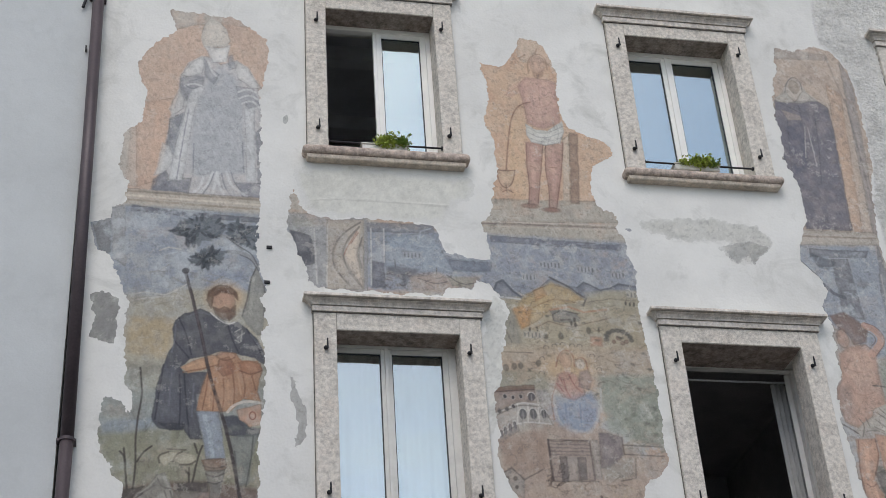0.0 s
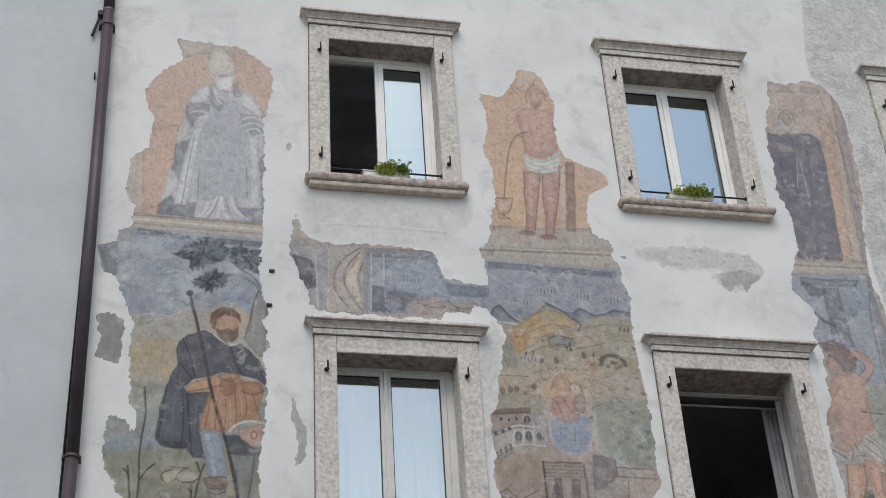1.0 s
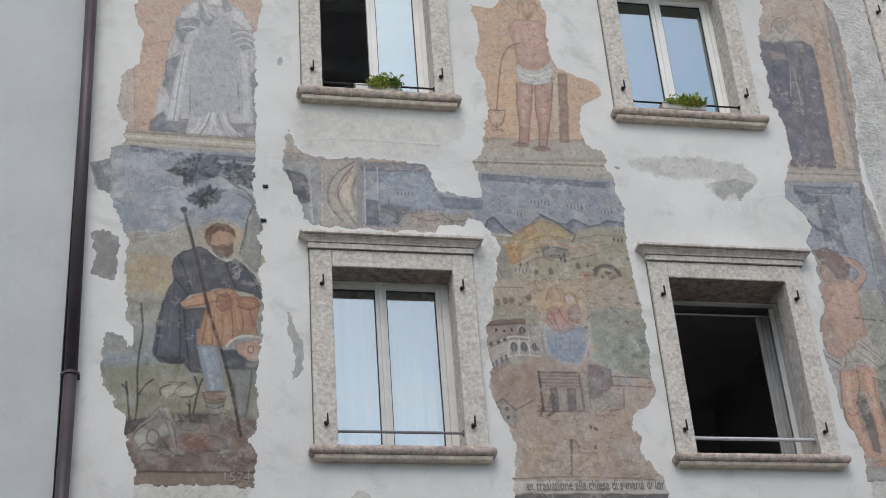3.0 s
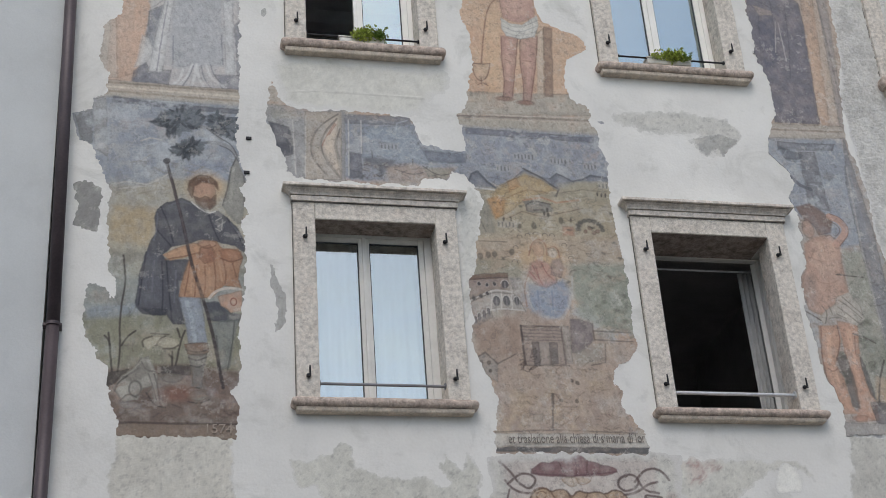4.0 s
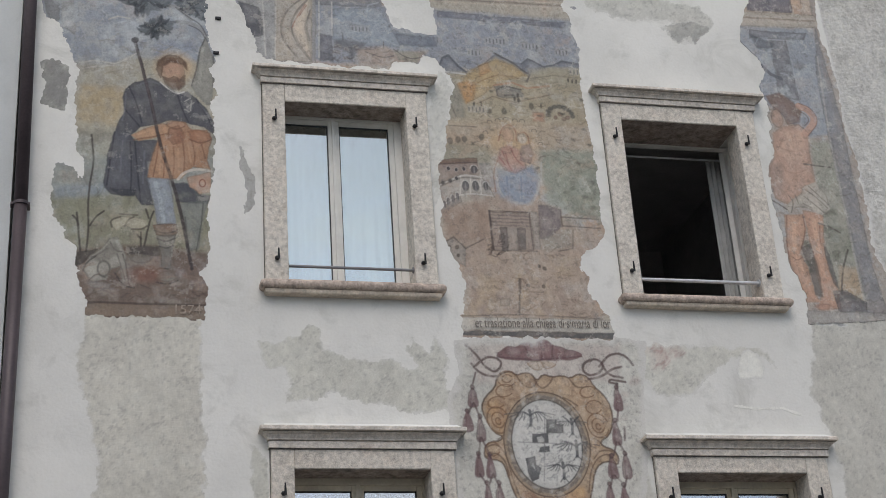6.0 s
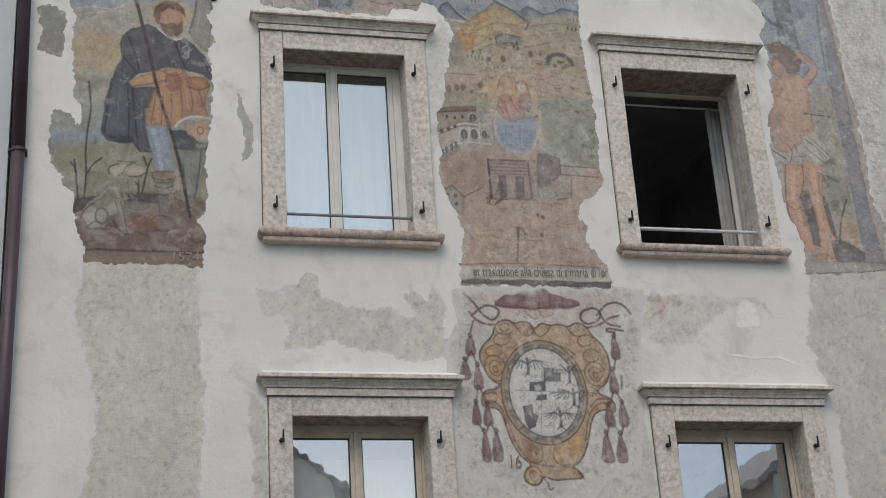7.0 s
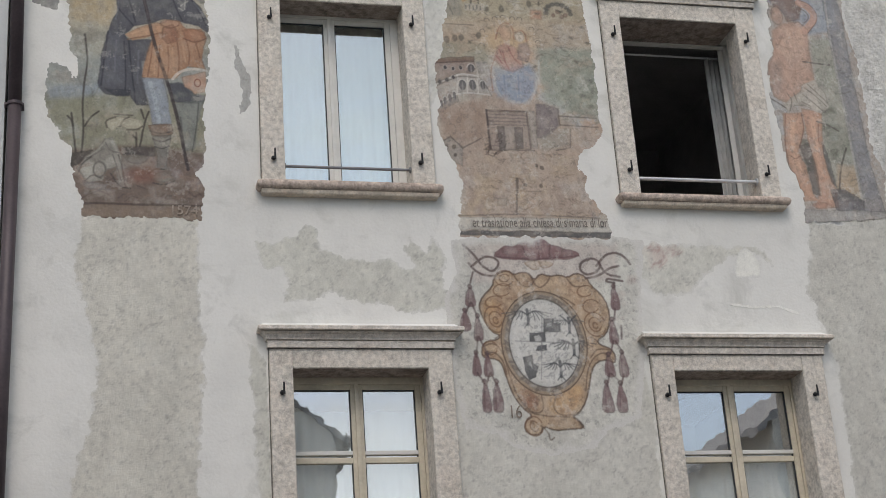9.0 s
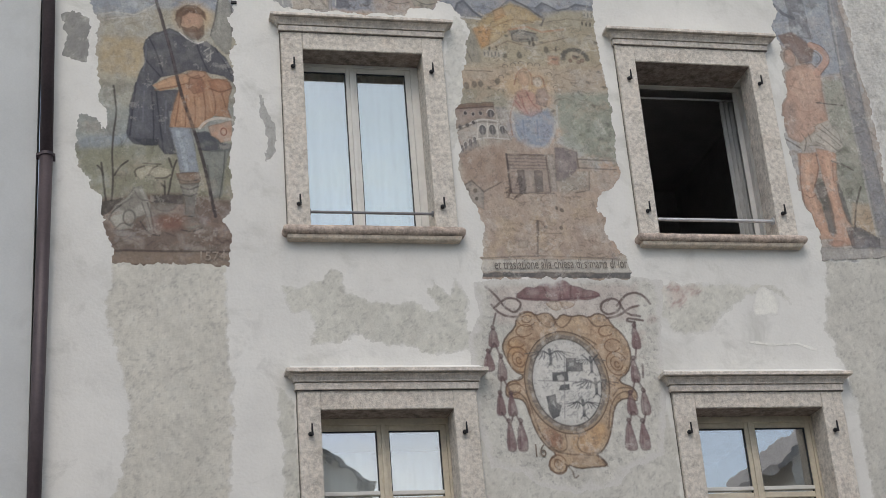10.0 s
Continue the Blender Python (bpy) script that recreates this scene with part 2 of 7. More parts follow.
# ---- openings: left, right, bottom, top; surround's outer left and right ----
OPENINGS = {
    "upper_left": (1.721, 2.855, 10.80, 12.585, 1.515, 3.048),
    "upper_right": (4.938, 6.112, 10.81, 12.55, 4.735, 6.32),
    "middle_left": (1.749, 2.878, 6.95, 8.745, 1.548, 3.08),
    "middle_right": (5.0, 6.195, 6.945, 8.765, 4.812, 6.391),
    "lower_left": (1.757, 2.902, 3.35, 5.268, 1.566, 3.112),
    "lower_right": (5.10, 6.32, 3.35, 5.246, 4.90, 6.53),
    "far_right": (8.09, 9.29, 10.81, 12.55, 7.885, 9.50),
}


def pierced_wall(name, x0, x1, y0, y1, z0, z1, holes, mat):
    """A wall with thickness and openings that go through it."""
    xs = sorted({x0, x1, *[v for h in holes for v in h[:2]]})
    zs = sorted({z0, z1, *[v for h in holes for v in h[2:4]]})
    solid = lambda i, k: 0 <= i < len(xs) - 1 and 0 <= k < len(zs) - 1 and not any(h[0] - 1e-6 < xs[i] < h[1] - 1e-6 and h[2] - 1e-6 < zs[k] < h[3] - 1e-6 for h in holes)
    bm, seen = bmesh.new(), {}

    def v(i, y, k):
        key = (i, y, k)
        if key not in seen:
            seen[key] = bm.verts.new((xs[i], y, zs[k]))
        return seen[key]

    for i in range(len(xs) - 1):
        for k in range(len(zs) - 1):
            if not solid(i, k):
                continue
            bm.faces.new((v(i, y0, k), v(i + 1, y0, k), v(i + 1, y0, k + 1), v(i, y0, k + 1)))
            bm.faces.new((v(i, y1, k), v(i, y1, k + 1), v(i + 1, y1, k + 1), v(i + 1, y1, k)))
            for di, dk, a, b in ((-1, 0, (i, k), (i, k + 1)), (1, 0, (i + 1, k + 1), (i + 1, k)), (0, -1, (i + 1, k), (i, k)), (0, 1, (i, k + 1), (i + 1, k + 1))):
                if not solid(i + di, k + dk):
                    bm.faces.new((v(a[0], y0, a[1]), v(b[0], y0, b[1]), v(b[0], y1, b[1]), v(a[0], y1, a[1])))
    bmesh.ops.recalc_face_normals(bm, faces=bm.faces)
    return link_mesh(name, bm, mat)


tagged(pierced_wall("wall_north", -0.56, 11.0, WALL, WALL + 0.5, 0.0, 15.5, [(l - 0.1, r + 0.1, b - 0.035, t + (0.011 if (l, b) == (5.0, 6.945) else 0.1)) for l, r, b, t, *_ in OPENINGS.values()], WHITE), "white lime-plastered palace facade with window openings", "wall", kind="structure")
tagged(link_mesh("wall_west", boxed(-9.0, -0.60, WALL - 0.03, WALL + 0.5, 0, 15.5), GREYWHITE), "smooth pale grey plastered wall of the neighbouring house", "wall", kind="structure")

# rooms behind, one storey each, and the street
for zf, zc in ((2.6, 6.0), (6.1, 9.55), (9.9, 13.3)):
    bm = bmesh.new()
    box(bm, -0.5, 10.9, WALL + 4.5, WALL + 4.7, zf, zc)
    box(bm, -0.5, -0.3, WALL + 0.5, WALL + 4.5, zf, zc)
    box(bm, 10.7, 10.9, WALL + 0.5, WALL + 4.5, zf, zc)
    box(bm, 3.8, 3.95, WALL + 0.5, WALL + 4.5, zf, zc)
    box(bm, 7.2, 7.35, WALL + 0.5, WALL + 4.5, zf, zc)
    # same plaster, lightened upstairs and darkened below to set each room's gloom
    skin = LITROOM if zf > 9 else SHADEDROOM
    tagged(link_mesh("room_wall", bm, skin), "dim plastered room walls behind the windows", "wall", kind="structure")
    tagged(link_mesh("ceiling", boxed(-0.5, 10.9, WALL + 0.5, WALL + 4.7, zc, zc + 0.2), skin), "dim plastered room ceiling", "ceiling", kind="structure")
    tagged(link_mesh("floor", boxed(-0.5, 10.9, WALL + 0.5, WALL + 4.7, zf - 0.15, zf), BOARD), "dark wooden room floor", "floor", kind="structure")
tagged(link_mesh("roof", boxed(-9.5, 11.5, WALL - 0.4, WALL + 6, 15.5, 15.75), BOARD), "dark wooden eaves over the facade", "roof", kind="structure")
bm = bmesh.new()
bmesh.ops.create_grid(bm, x_segments=8, y_segments=8, size=400)
tagged(link_mesh("ground", bm, PAVING), "grey-brown stone street paving", "ground", kind="structure")


def gabled_house(x0, x1, y0, y1, eave, ridge):
    """A plain house whose gable faces the street."""
    house = empty("house", (x0 + x1) / 2, y1, 0)
    bm, mid = bmesh.new(), (x0 + x1) / 2
    outline = [(x0, 0), (x1, 0), (x1, eave), (mid, ridge), (x0, eave)]
    front, back = [bm.verts.new((x, y1, z)) for x, z in outline], [bm.verts.new((x, y0, z)) for x, z in outline]
    bm.faces.new(front), bm.faces.new(back[::-1])
    for i in range(5):
        bm.faces.new((front[i], back[i], back[(i + 1) % 5], front[(i + 1) % 5]))
    bmesh.ops.recalc_face_normals(bm, faces=bm.faces)
    body = part("wall", bm, OPPOSITE, house)
    for s in (-1, 1):
        bm = bmesh.new()
        edge = x0 - 0.4 if s < 0 else x1 + 0.4
        drop = eave - 0.4 * (ridge - eave) / (mid - x0)
        a = [(edge, drop), (mid, ridge), (mid, ridge + 0.12), (edge, drop + 0.12)]
        f, g = [bm.verts.new((x, y1 + 0.06, z)) for x, z in a], [bm.verts.new((x, y0 - 0.4, z)) for x, z in a]
        bm.faces.new(f), bm.faces.new(g[::-1])
        for i in range(4):
            bm.faces.new((f[i], g[i], g[(i + 1) % 4], f[(i + 1) % 4]))
        bmesh.ops.recalc_face_normals(bm, faces=bm.faces)
        part("roof", bm, ROOFTILE, house)
    for o in house.children:
        o.matrix_parent_inverse = house.matrix_basis.inverted()
    return tagged(house, "plain plastered gabled house across the street, reflected or added to block sky", "house")


# these two show as reflections in the lower panes
gabled_house(-3.5, 4.6, -10, -2.2, 8.6, 11.2)
gabled_house(13.3, 23.0, -10, -2.2, 8.8, 12.0)
# unseen houses, added to hold sky light off the lower facade
gabled_house(4.65, 13.25, -10, -2.6, 5.2, 6.6)
gabled_house(-13.0, -3.55, -10, -2.4, 7.6, 9.6)
gabled_house(23.05, 33.0, -10, -2.4, 7.6, 9.6)


# ---- stone window surrounds ----
def moulding(x0, x1, profile, mat, parent, name, worn=0.006):
    """A run of moulding, its profile (reach from the wall, height) returned to the wall at both ends, with rounded corners."""
    bm, rings, rng = bmesh.new(), [], random.Random(int(x0 * 1000 + profile[0][1] * 77))
    steps = max(8, int((x1 - x0) / 0.05))
    for d, z in profile:
        c = min(worn, 0.6 * d)
        corner = [(0.0, c), (0.12 * c, 0.5 * c), (0.5 * c, 0.12 * c), (c, 0.0)]
        front = [(x0 - d + u, WALL - d + w, z) for u, w in corner]
        front += [(x0 - d + c + (x1 - x0 + 2 * d - 2 * c) * k / steps, WALL - d, z) for k in range(1, steps)]
        front += [(x1 + d - u, WALL - d + w, z) for u, w in corner[::-1]]
        ring = [(x0 - d, WALL + 0.02, z)] + front + [(x1 + d, WALL + 0.02, z)]
        rings.append([bm.verts.new(Vector(p) + (noise.noise_vector(Vector(p) * 11) * (0.08 * worn + 0.0008) if 0 < n < len(ring) - 1 else Vector())) for n, p in enumerate(ring)])
    for a, b in zip(rings, rings[1:]):
        for n in range(len(a) - 1):
            bm.faces.new((a[n], a[n + 1], b[n + 1], b[n]))
    bm.faces.new(rings[0][::-1]), bm.faces.new(rings[-1])
    bmesh.ops.recalc_face_normals(bm, faces=bm.faces)
    return part(name, bm, mat, parent)


def rough_block(x0, x1, y0, y1, z0, z1, seed):
    """A dressed block with slightly worn edges and faces."""
    bm = boxed(x0, x1, y0, y1, z0, z1)
    long = max(x1 - x0, z1 - z0)
    cuts = [e for e in bm.edges if e.calc_length() > 0.6 * long]
    bmesh.ops.subdivide_edges(bm, edges=cuts, cuts=int(long / 0.09), use_grid_fill=True)
    bmesh.ops.bevel(bm, geom=[e for e in bm.edges if e.is_manifold and e.calc_face_angle(0) > 0.5], offset=0.006, segments=1, affect="EDGES")
    for v in bm.verts:
        v.co += noise.noise_vector(v.co * 9 + Vector((seed, 0, 0))) * 0.003
    return bm


def surround(key, top, cornice_top, sill):
    l, r, b, t, ol, orr = OPENINGS[key]
    thing = new("window_surround")
    face, back = WALL - 0.04, WALL + 0.22
    seed = l * 7 + b
    foot = min(b, sill[1]) if sill else b
    part("jamb", rough_block(ol, l, face, back, foot, top, seed), STONE, thing)
    part("jamb", rough_block(r, orr, face, back, foot, top, seed + 3), STONE, thing)
    # thin dark strips draw the shadow where jambs meet plaster
    part("shadow_line", boxed(ol - 0.009, ol - 0.0005, WALL - 0.006, WALL + 0.01, foot, top), SHADOWLINE, thing, "thin dark strip standing in for a shadow line")
    part("shadow_line", boxed(orr + 0.0005, orr + 0.006, WALL - 0.004, WALL + 0.01, foot, top), SHADOWLINE, thing, "thin dark strip standing in for a shadow line")
    part("lintel", rough_block(l, r, face, back, t, top, seed + 5), STONE, thing)
    # soffit slab carries dirt and painted shade; deeper over the open window
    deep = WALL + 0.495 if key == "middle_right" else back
    part("soffit", boxed(l + 0.002, r - 0.002, face + 0.012, deep, t - 0.003, t + 0.01), SOFFIT, thing, "brown unwashed stone soffit, its colour darkened for shade")
    h = cornice_top - top
    prof = [(0.044, top - 0.012), (0.062, top - 0.012), (0.062, top + 0.28 * h), (0.046, top + 0.29 * h), (0.046, top + 0.335 * h), (0.072, top + 0.345 * h), (0.074, top + 0.43 * h), (0.080, top + 0.50 * h), (0.092, top + 0.60 * h),
            (0.112, top + 0.67 * h), (0.116, top + 0.70 * h), (0.098, top + 0.71 * h), (0.098, top + 0.755 * h), (0.138, top + 0.765 * h), (0.142, top + 0.79 * h), (0.142, top + 0.96 * h), (0.136, top + h), (0.0, top + h + 0.012)]
    # dark strip deepens the cornice's weak shadow on the stone below
    part("shadow_line", boxed(ol - 0.015, orr + 0.015, face - 0.006, face + 0.004, top - 0.021, top - 0.0125), SHADOWLINE, thing, "thin dark strip standing in for a shadow line")
    moulding(ol + 0.042, orr - 0.042, prof, CORNICE, thing, "cornice")
    if not sill:
        bm, reach = bmesh.new(), 0.10
        lo, hi = cornice_top + 0.012, cornice_top + 0.06
        a = [bm.verts.new(c) for c in ((ol - 0.06, WALL - reach, lo), (orr + 0.06, WALL - reach, lo), (orr + 0.05, WALL - 0.004, hi), (ol - 0.05, WALL - 0.004, hi), (ol - 0.06, WALL + 0.01, lo), (orr + 0.06, WALL + 0.01, lo))]
        for f in ((0, 1, 2, 3), (0, 3, 4), (1, 5, 2), (4, 5, 1, 0), (2, 5, 4, 3)):
            bm.faces.new([a[i] for i in f])
        part("mortar_fillet", bm, WHITE, thing, "white mortar fillet")
    if sill:
        z0, z1 = sill
        s = z1 - z0
        bed = [(0.0, z0), (0.078, z0), (0.086, z0 + 0.008), (0.092, z0 + 0.28 * s), (0.088, z0 + 0.31 * s), (0.0, z0 + 0.32 * s)]
        moulding(ol + 0.078, orr - 0.078, bed, BEDSTONE, thing, "sill_bed", 0.004)
        roll = [(0.0, z0 + 0.322 * s), (0.090, z0 + 0.322 * s)]
        roll += [(0.090 + 0.034 * math.sin(u), z0 + s * (0.66 - 0.338 * math.cos(u))) for u in (0.35, 0.7, 1.05, 1.4, 1.75, 2.1, 2.45, 2.8)]
        roll += [(0.085, z1), (0.0, z1 + 0.004)]
        smooth(moulding(ol + 0.068, orr - 0.068, roll, SILLSTONE, thing, "sill", 0.03))
        part("sill_board", boxed(l + 0.001, r - 0.001, WALL + 0.021, WALL + 0.22, b - 0.03, b + 0.004), SILLSTONE, thing)
    return tagged(thing, "grey limestone window surround with moulded cornice and sill", "window surround", "stone window surrounds")


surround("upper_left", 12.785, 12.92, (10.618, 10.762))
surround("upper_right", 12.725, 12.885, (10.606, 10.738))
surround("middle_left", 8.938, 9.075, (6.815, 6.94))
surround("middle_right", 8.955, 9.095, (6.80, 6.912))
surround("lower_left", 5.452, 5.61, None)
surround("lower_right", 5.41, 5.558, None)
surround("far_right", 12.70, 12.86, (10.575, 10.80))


# ---- window frames ----
def casement(name, x0, x1, y, z0, z1, w, paint, pane, parent, transom=None, gasket=True):
    """One sash: stiles, rails and glass, as one part with its own pieces."""
    d = 0.05
    bm = boxed(x0, x0 + w, y, y + d, z0, z1, 0.006)
    box(bm, x1 - w, x1, y, y + d, z0, z1, 0.006)
    box(bm, x0 + w, x1 - w, y + 0.001, y + d, z1 - w, z1, 0.006)
    box(bm, x0 + w, x1 - w, y + 0.001, y + d, z0, z0 + w, 0.006)
    sash = part(name, bm, paint, parent)
    if transom:
        part("glazing_bar", boxed(x0 + w, x1 - w, y - 0.004, y + d, transom - 0.016, transom + 0.02, 0.006), GREIGE, sash)
        part("rail", boxed(x0 + w, x1 - w, y + 0.004, y + d, transom - 0.085, transom - 0.035, 0.006), paint, sash)
    g = part("pane", boxed(x0 + w - 0.004, x1 - w + 0.004, y + 0.026, y + 0.031, z0 + w - 0.004, z1 - w + 0.004), pane, sash)
    g.visible_shadow = False
    if gasket:
        bm = bmesh.new()
        for a, b, c, e in ((x0 + w, x0 + w + 0.008, z0 + w, z1 - w), (x1 - w - 0.008, x1 - w, z0 + w, z1 - w), (x0 + w + 0.008, x1 - w - 0.008, z1 - w - 0.008, z1 - w), (x0 + w + 0.008, x1 - w - 0.008, z0 + w, z0 + w + 0.008)):
            box(bm, a, b, y + 0.014, y + 0.0255, c, e)
        part("gasket", bm, GASKET, sash)
    return sash


def window(key, paint, pane, label, w=0.06, frame_w=0.05, left=True, right=True, transom=None, mid=None, up=0.045, tuck=0.085, head=None, inset=0.222, reach=0.005):
    """A double window whose frame sits behind the stone, mostly covered by it at its left and top."""
    l, r, b, t, ol, orr = OPENINGS[key]
    l, r, t = l - tuck, r + reach, t + up
    head = head or frame_w
    thing = new("window")
    y = WALL + inset
    part("frame_stile", boxed(l, l + frame_w, y, y + 0.07, b + 0.005, t, 0.004), paint, thing)
    part("frame_stile", boxed(r - frame_w, r, y, y + 0.07, b + 0.005, t, 0.004), paint, thing)
    part("frame_head", boxed(l + frame_w, r - frame_w, y, y + 0.07, t - head, t, 0.004), paint, thing)
    mid, z0, z1 = mid or (l + r) / 2, b + 0.01, t - head + 0.004
    if left is True:
        casement("sash", l + frame_w, mid - 0.002, y + 0.014, z0, z1, w, paint, pane, thing, transom)
    elif left:
        swung(casement("open_sash", l + frame_w, mid - 0.002, y + 0.014, z0, z1, w, paint, pane, thing), l + frame_w, y + 0.064, left)
    if right is True:
        casement("sash", mid + 0.002, r - frame_w, y + 0.014, z0, z1, w, paint, pane, thing, transom)
    elif right:
        swung(casement("open_sash", mid + 0.002, r - frame_w, y + 0.014, z0, z1, w, paint, pane, thing), r - frame_w, y + 0.064, -right)
    if left is True and right is True:
        part("cover_strip", boxed(mid - 0.018, mid + 0.018, y - 0.002, y + 0.013, z0, z1, 0.005), paint, thing)
    elif right is True:
        part("meeting_strip", boxed(mid - 0.03, mid + 0.0015, y + 0.012, y + 0.066, z0, z1, 0.005), paint, thing)
    return tagged(thing, label, "window")


def swung(sash, hinge_x, hinge_y, degrees):
    sash.matrix_local = Matrix.Translation((hinge_x, hinge_y, 0)) @ pose(0, 0, 0, 0, 0, degrees) @ Matrix.Translation((-hinge_x, -hinge_y, 0))


window("upper_left", PVC, PANE, "white double window with one sash open inwards", left=88, mid=2.28, up=0.0)
window("upper_right", PVC, PANE, "closed white double window reflecting the sky", mid=5.478, up=0.0)
window("middle_left", GREIGE, DIMPANE, "closed greige double window with white curtains behind", mid=2.238, w=0.05, frame_w=0.074, tuck=0.10)
window("middle_right", GREIGE, PANE, "greige double window standing wide open to a dark room", left=100, right=118, up=-0.004, frame_w=0.032, head=0.014, inset=0.40, reach=0.098)
window("lower_left", TAN, OLDPANE, "closed tan-painted wooden window with glazing bars", w=0.05, frame_w=0.026, tuck=0.06, head=0.075, transom=4.615, mid=2.325, up=0.015)
window("lower_right", TAN, OLDPANE, "closed tan-painted wooden window with glazing bars", w=0.05, frame_w=0.026, tuck=0.06, head=0.075, transom=4.58, mid=5.707, up=0.015)
window("far_right", PVC, PANE, "closed white double window")


def curtain(x0, x1, y, z0, z1, folds, depth, label):
    bm, n, m = bmesh.new(), folds * 10, 6
    rows = []
    for k in range(m + 1):
        z = z0 + (z1 - z0) * k / m
        rows.append([bm.verts.new((x0 + (x1 - x0) * i / n, y + depth * math.sin(i / 10 * 2 * math.pi + 0.6 * math.sin(i * 0.11 + k * 0.2)) * (1 - 0.3 * k / m), z)) for i in range(n + 1)])
    for a, b in zip(rows, rows[1:]):
        for i in range(n):
            bm.faces.new((a[i], a[i + 1], b[i + 1], b[i]))
    ob = smooth(link_mesh("curtain", bm, CURTAIN))
    sol = ob.modifiers.new("thickness", "SOLIDIFY")
    sol.thickness = 0.003
    return tagged(ob, label, "curtain")


curtain(1.76, 2.30, WALL + 0.60, 6.7, 9.0, 5, 0.03, "white sheer curtain hanging in loose folds")
curtain(2.33, 2.90, WALL + 0.60, 6.7, 9.0, 5, 0.03, "white sheer curtain hanging in loose folds")
curtain(6.13, 6.31, WALL + 0.62, 6.4, 8.72, 4, 0.024, "white curtain drawn aside in a dark room").data.materials[0] = DRAPE
curtain(1.80, 2.32, WALL + 0.33, 3.4, 5.0, 5, 0.02, "white lace curtain behind the panes")
curtain(2.36, 2.88, WALL + 0.33, 3.4, 5.0, 5, 0.02, "white lace curtain behind the panes")
curtain(5.14, 5.70, WALL + 0.33, 3.4, 4.60, 5, 0.02, "white lace half curtain behind the panes")
curtain(5.73, 6.28, WALL + 0.33, 3.4, 4.60, 5, 0.02, "white lace half curtain behind the panes")


rodob = new("curtain_rod")
part("rod", rod(bmesh.new(), (4.75, WALL + 0.62, 8.735), (6.45, WALL + 0.62, 8.735), 0.011), STEEL, rodob)
for x in (4.75, 6.45):
    part("bracket", boxed(x - 0.01, x + 0.01, WALL + 0.49, WALL + 0.635, 8.70, 8.76), STEEL, rodob)
tagged(rodob, "thin metal curtain rod inside the open window", "curtain rod")
for y in (1.35, 2.6):
    tagged(link_mesh("ceiling_beam", boxed(-0.3, 3.8, WALL + y, WALL + y + 0.16, 13.10, 13.3, 0.01), BEAM), "plastered ceiling beam in the dim upper room", "beam", kind="structure")


# ---- iron shutter pins ----
def shutter_pin(x, z):
    pin = empty("shutter_pin", x, WALL - 0.04, z)
    bm = bmesh.new()
    rod(bm, (0, 0.02, -0.035), (0, -0.05, -0.035), 0.011)
    part("arm", bm, IRON, pin)
    bm = bmesh.new()
    rod(bm, (0, -0.05, -0.055), (0, -0.05, 0.045), 0.010, r2=0.007)
    part("spike", bm, IRON, pin)
    bm = bmesh.new()
    bmesh.ops.create_uvsphere(bm, u_segments=10, v_segments=6, radius=0.02, matrix=Matrix.Translation((-0.012, -0.02, -0.036)))
    part("boss", bm, IRON, pin)
    return tagged(pin, "black wrought iron shutter pin set in the stone jamb", "shutter pin", "shutter pins")


PINS = {"upper_left": (12.43, 11.04), "upper_right": (12.41, 11.04), "middle_left": (8.58, 7.19), "middle_right": (8.595, 7.19), "lower_left": (5.09, 3.7), "lower_right": (5.06, 3.7), "far_right": (12.34, 11.04)}
first = None
for key, heights in PINS.items():
    l, r, b, t, ol, orr = OPENINGS[key]
    for x in ((ol + l) / 2 + 0.01, (orr + r) / 2 - 0.02):
        for z in heights:
            if first is None:
                first = shutter_pin(x, z)
            else:
                copy_thing(first, pose(x, WALL - 0.04, z))


# ---- safety bars and planters ----
def safety_bar(l, r, z, y, radius, mat, label):
    bar = new("safety_bar")
    part("bar", rod(bmesh.new(), (l - 0.01, y, z), (r + 0.01, y, z), radius), mat, bar)
    for x in (l + 0.006, r - 0.006):
        part("flange", rod(bmesh.new(), (x - 0.006, y, z), (x + 0.006, y, z), radius * 2.2), mat, bar)
    tagged(bar, label, "safety bar")


safety_bar(1.749, 2.878, 7.12, WALL + 0.03, 0.013, DULLSTEEL, "thin galvanised steel bar across the window opening")
safety_bar(5.0, 6.195, 7.11, WALL + 0.03, 0.017, STEEL, "thin galvanised steel bar across the window opening")
safety_bar(1.721, 2.855, 10.885, WALL - 0.005, 0.010, IRON, "thin black iron bar across the window opening")
safety_bar(4.938, 6.112, 10.885, WALL - 0.005, 0.010, IRON, "thin black iron bar across the window opening")


def leaf_mesh(name, centre, spread, count, size, mat, parent, rng):
    bm = bmesh.new()
    for _ in range(count):
        u = Vector((rng.gauss(0, 0.42), rng.gauss(0, 0.42), rng.gauss(0, 0.42)))
        c = Vector(centre) + Vector((u.x * spread[0], u.y * spread[1], u.z * spread[2]))
        s = size * rng.uniform(0.6, 1.25)
        m = Matrix.Translation(c) @ Euler((rng.uniform(-1, 1), rng.uniform(-1, 1), rng.uniform(0, 6.3))).to_matrix().to_4x4()
        pts = [(0, 0, 0), (0.4 * s, 0.3 * s, 0.1 * s), (s, 0, 0), (0.4 * s, -0.3 * s, 0.1 * s)]
        bm.faces.new([bm.verts.new(m @ Vector(p)) for p in pts])
    return part(name, bm, mat, parent)


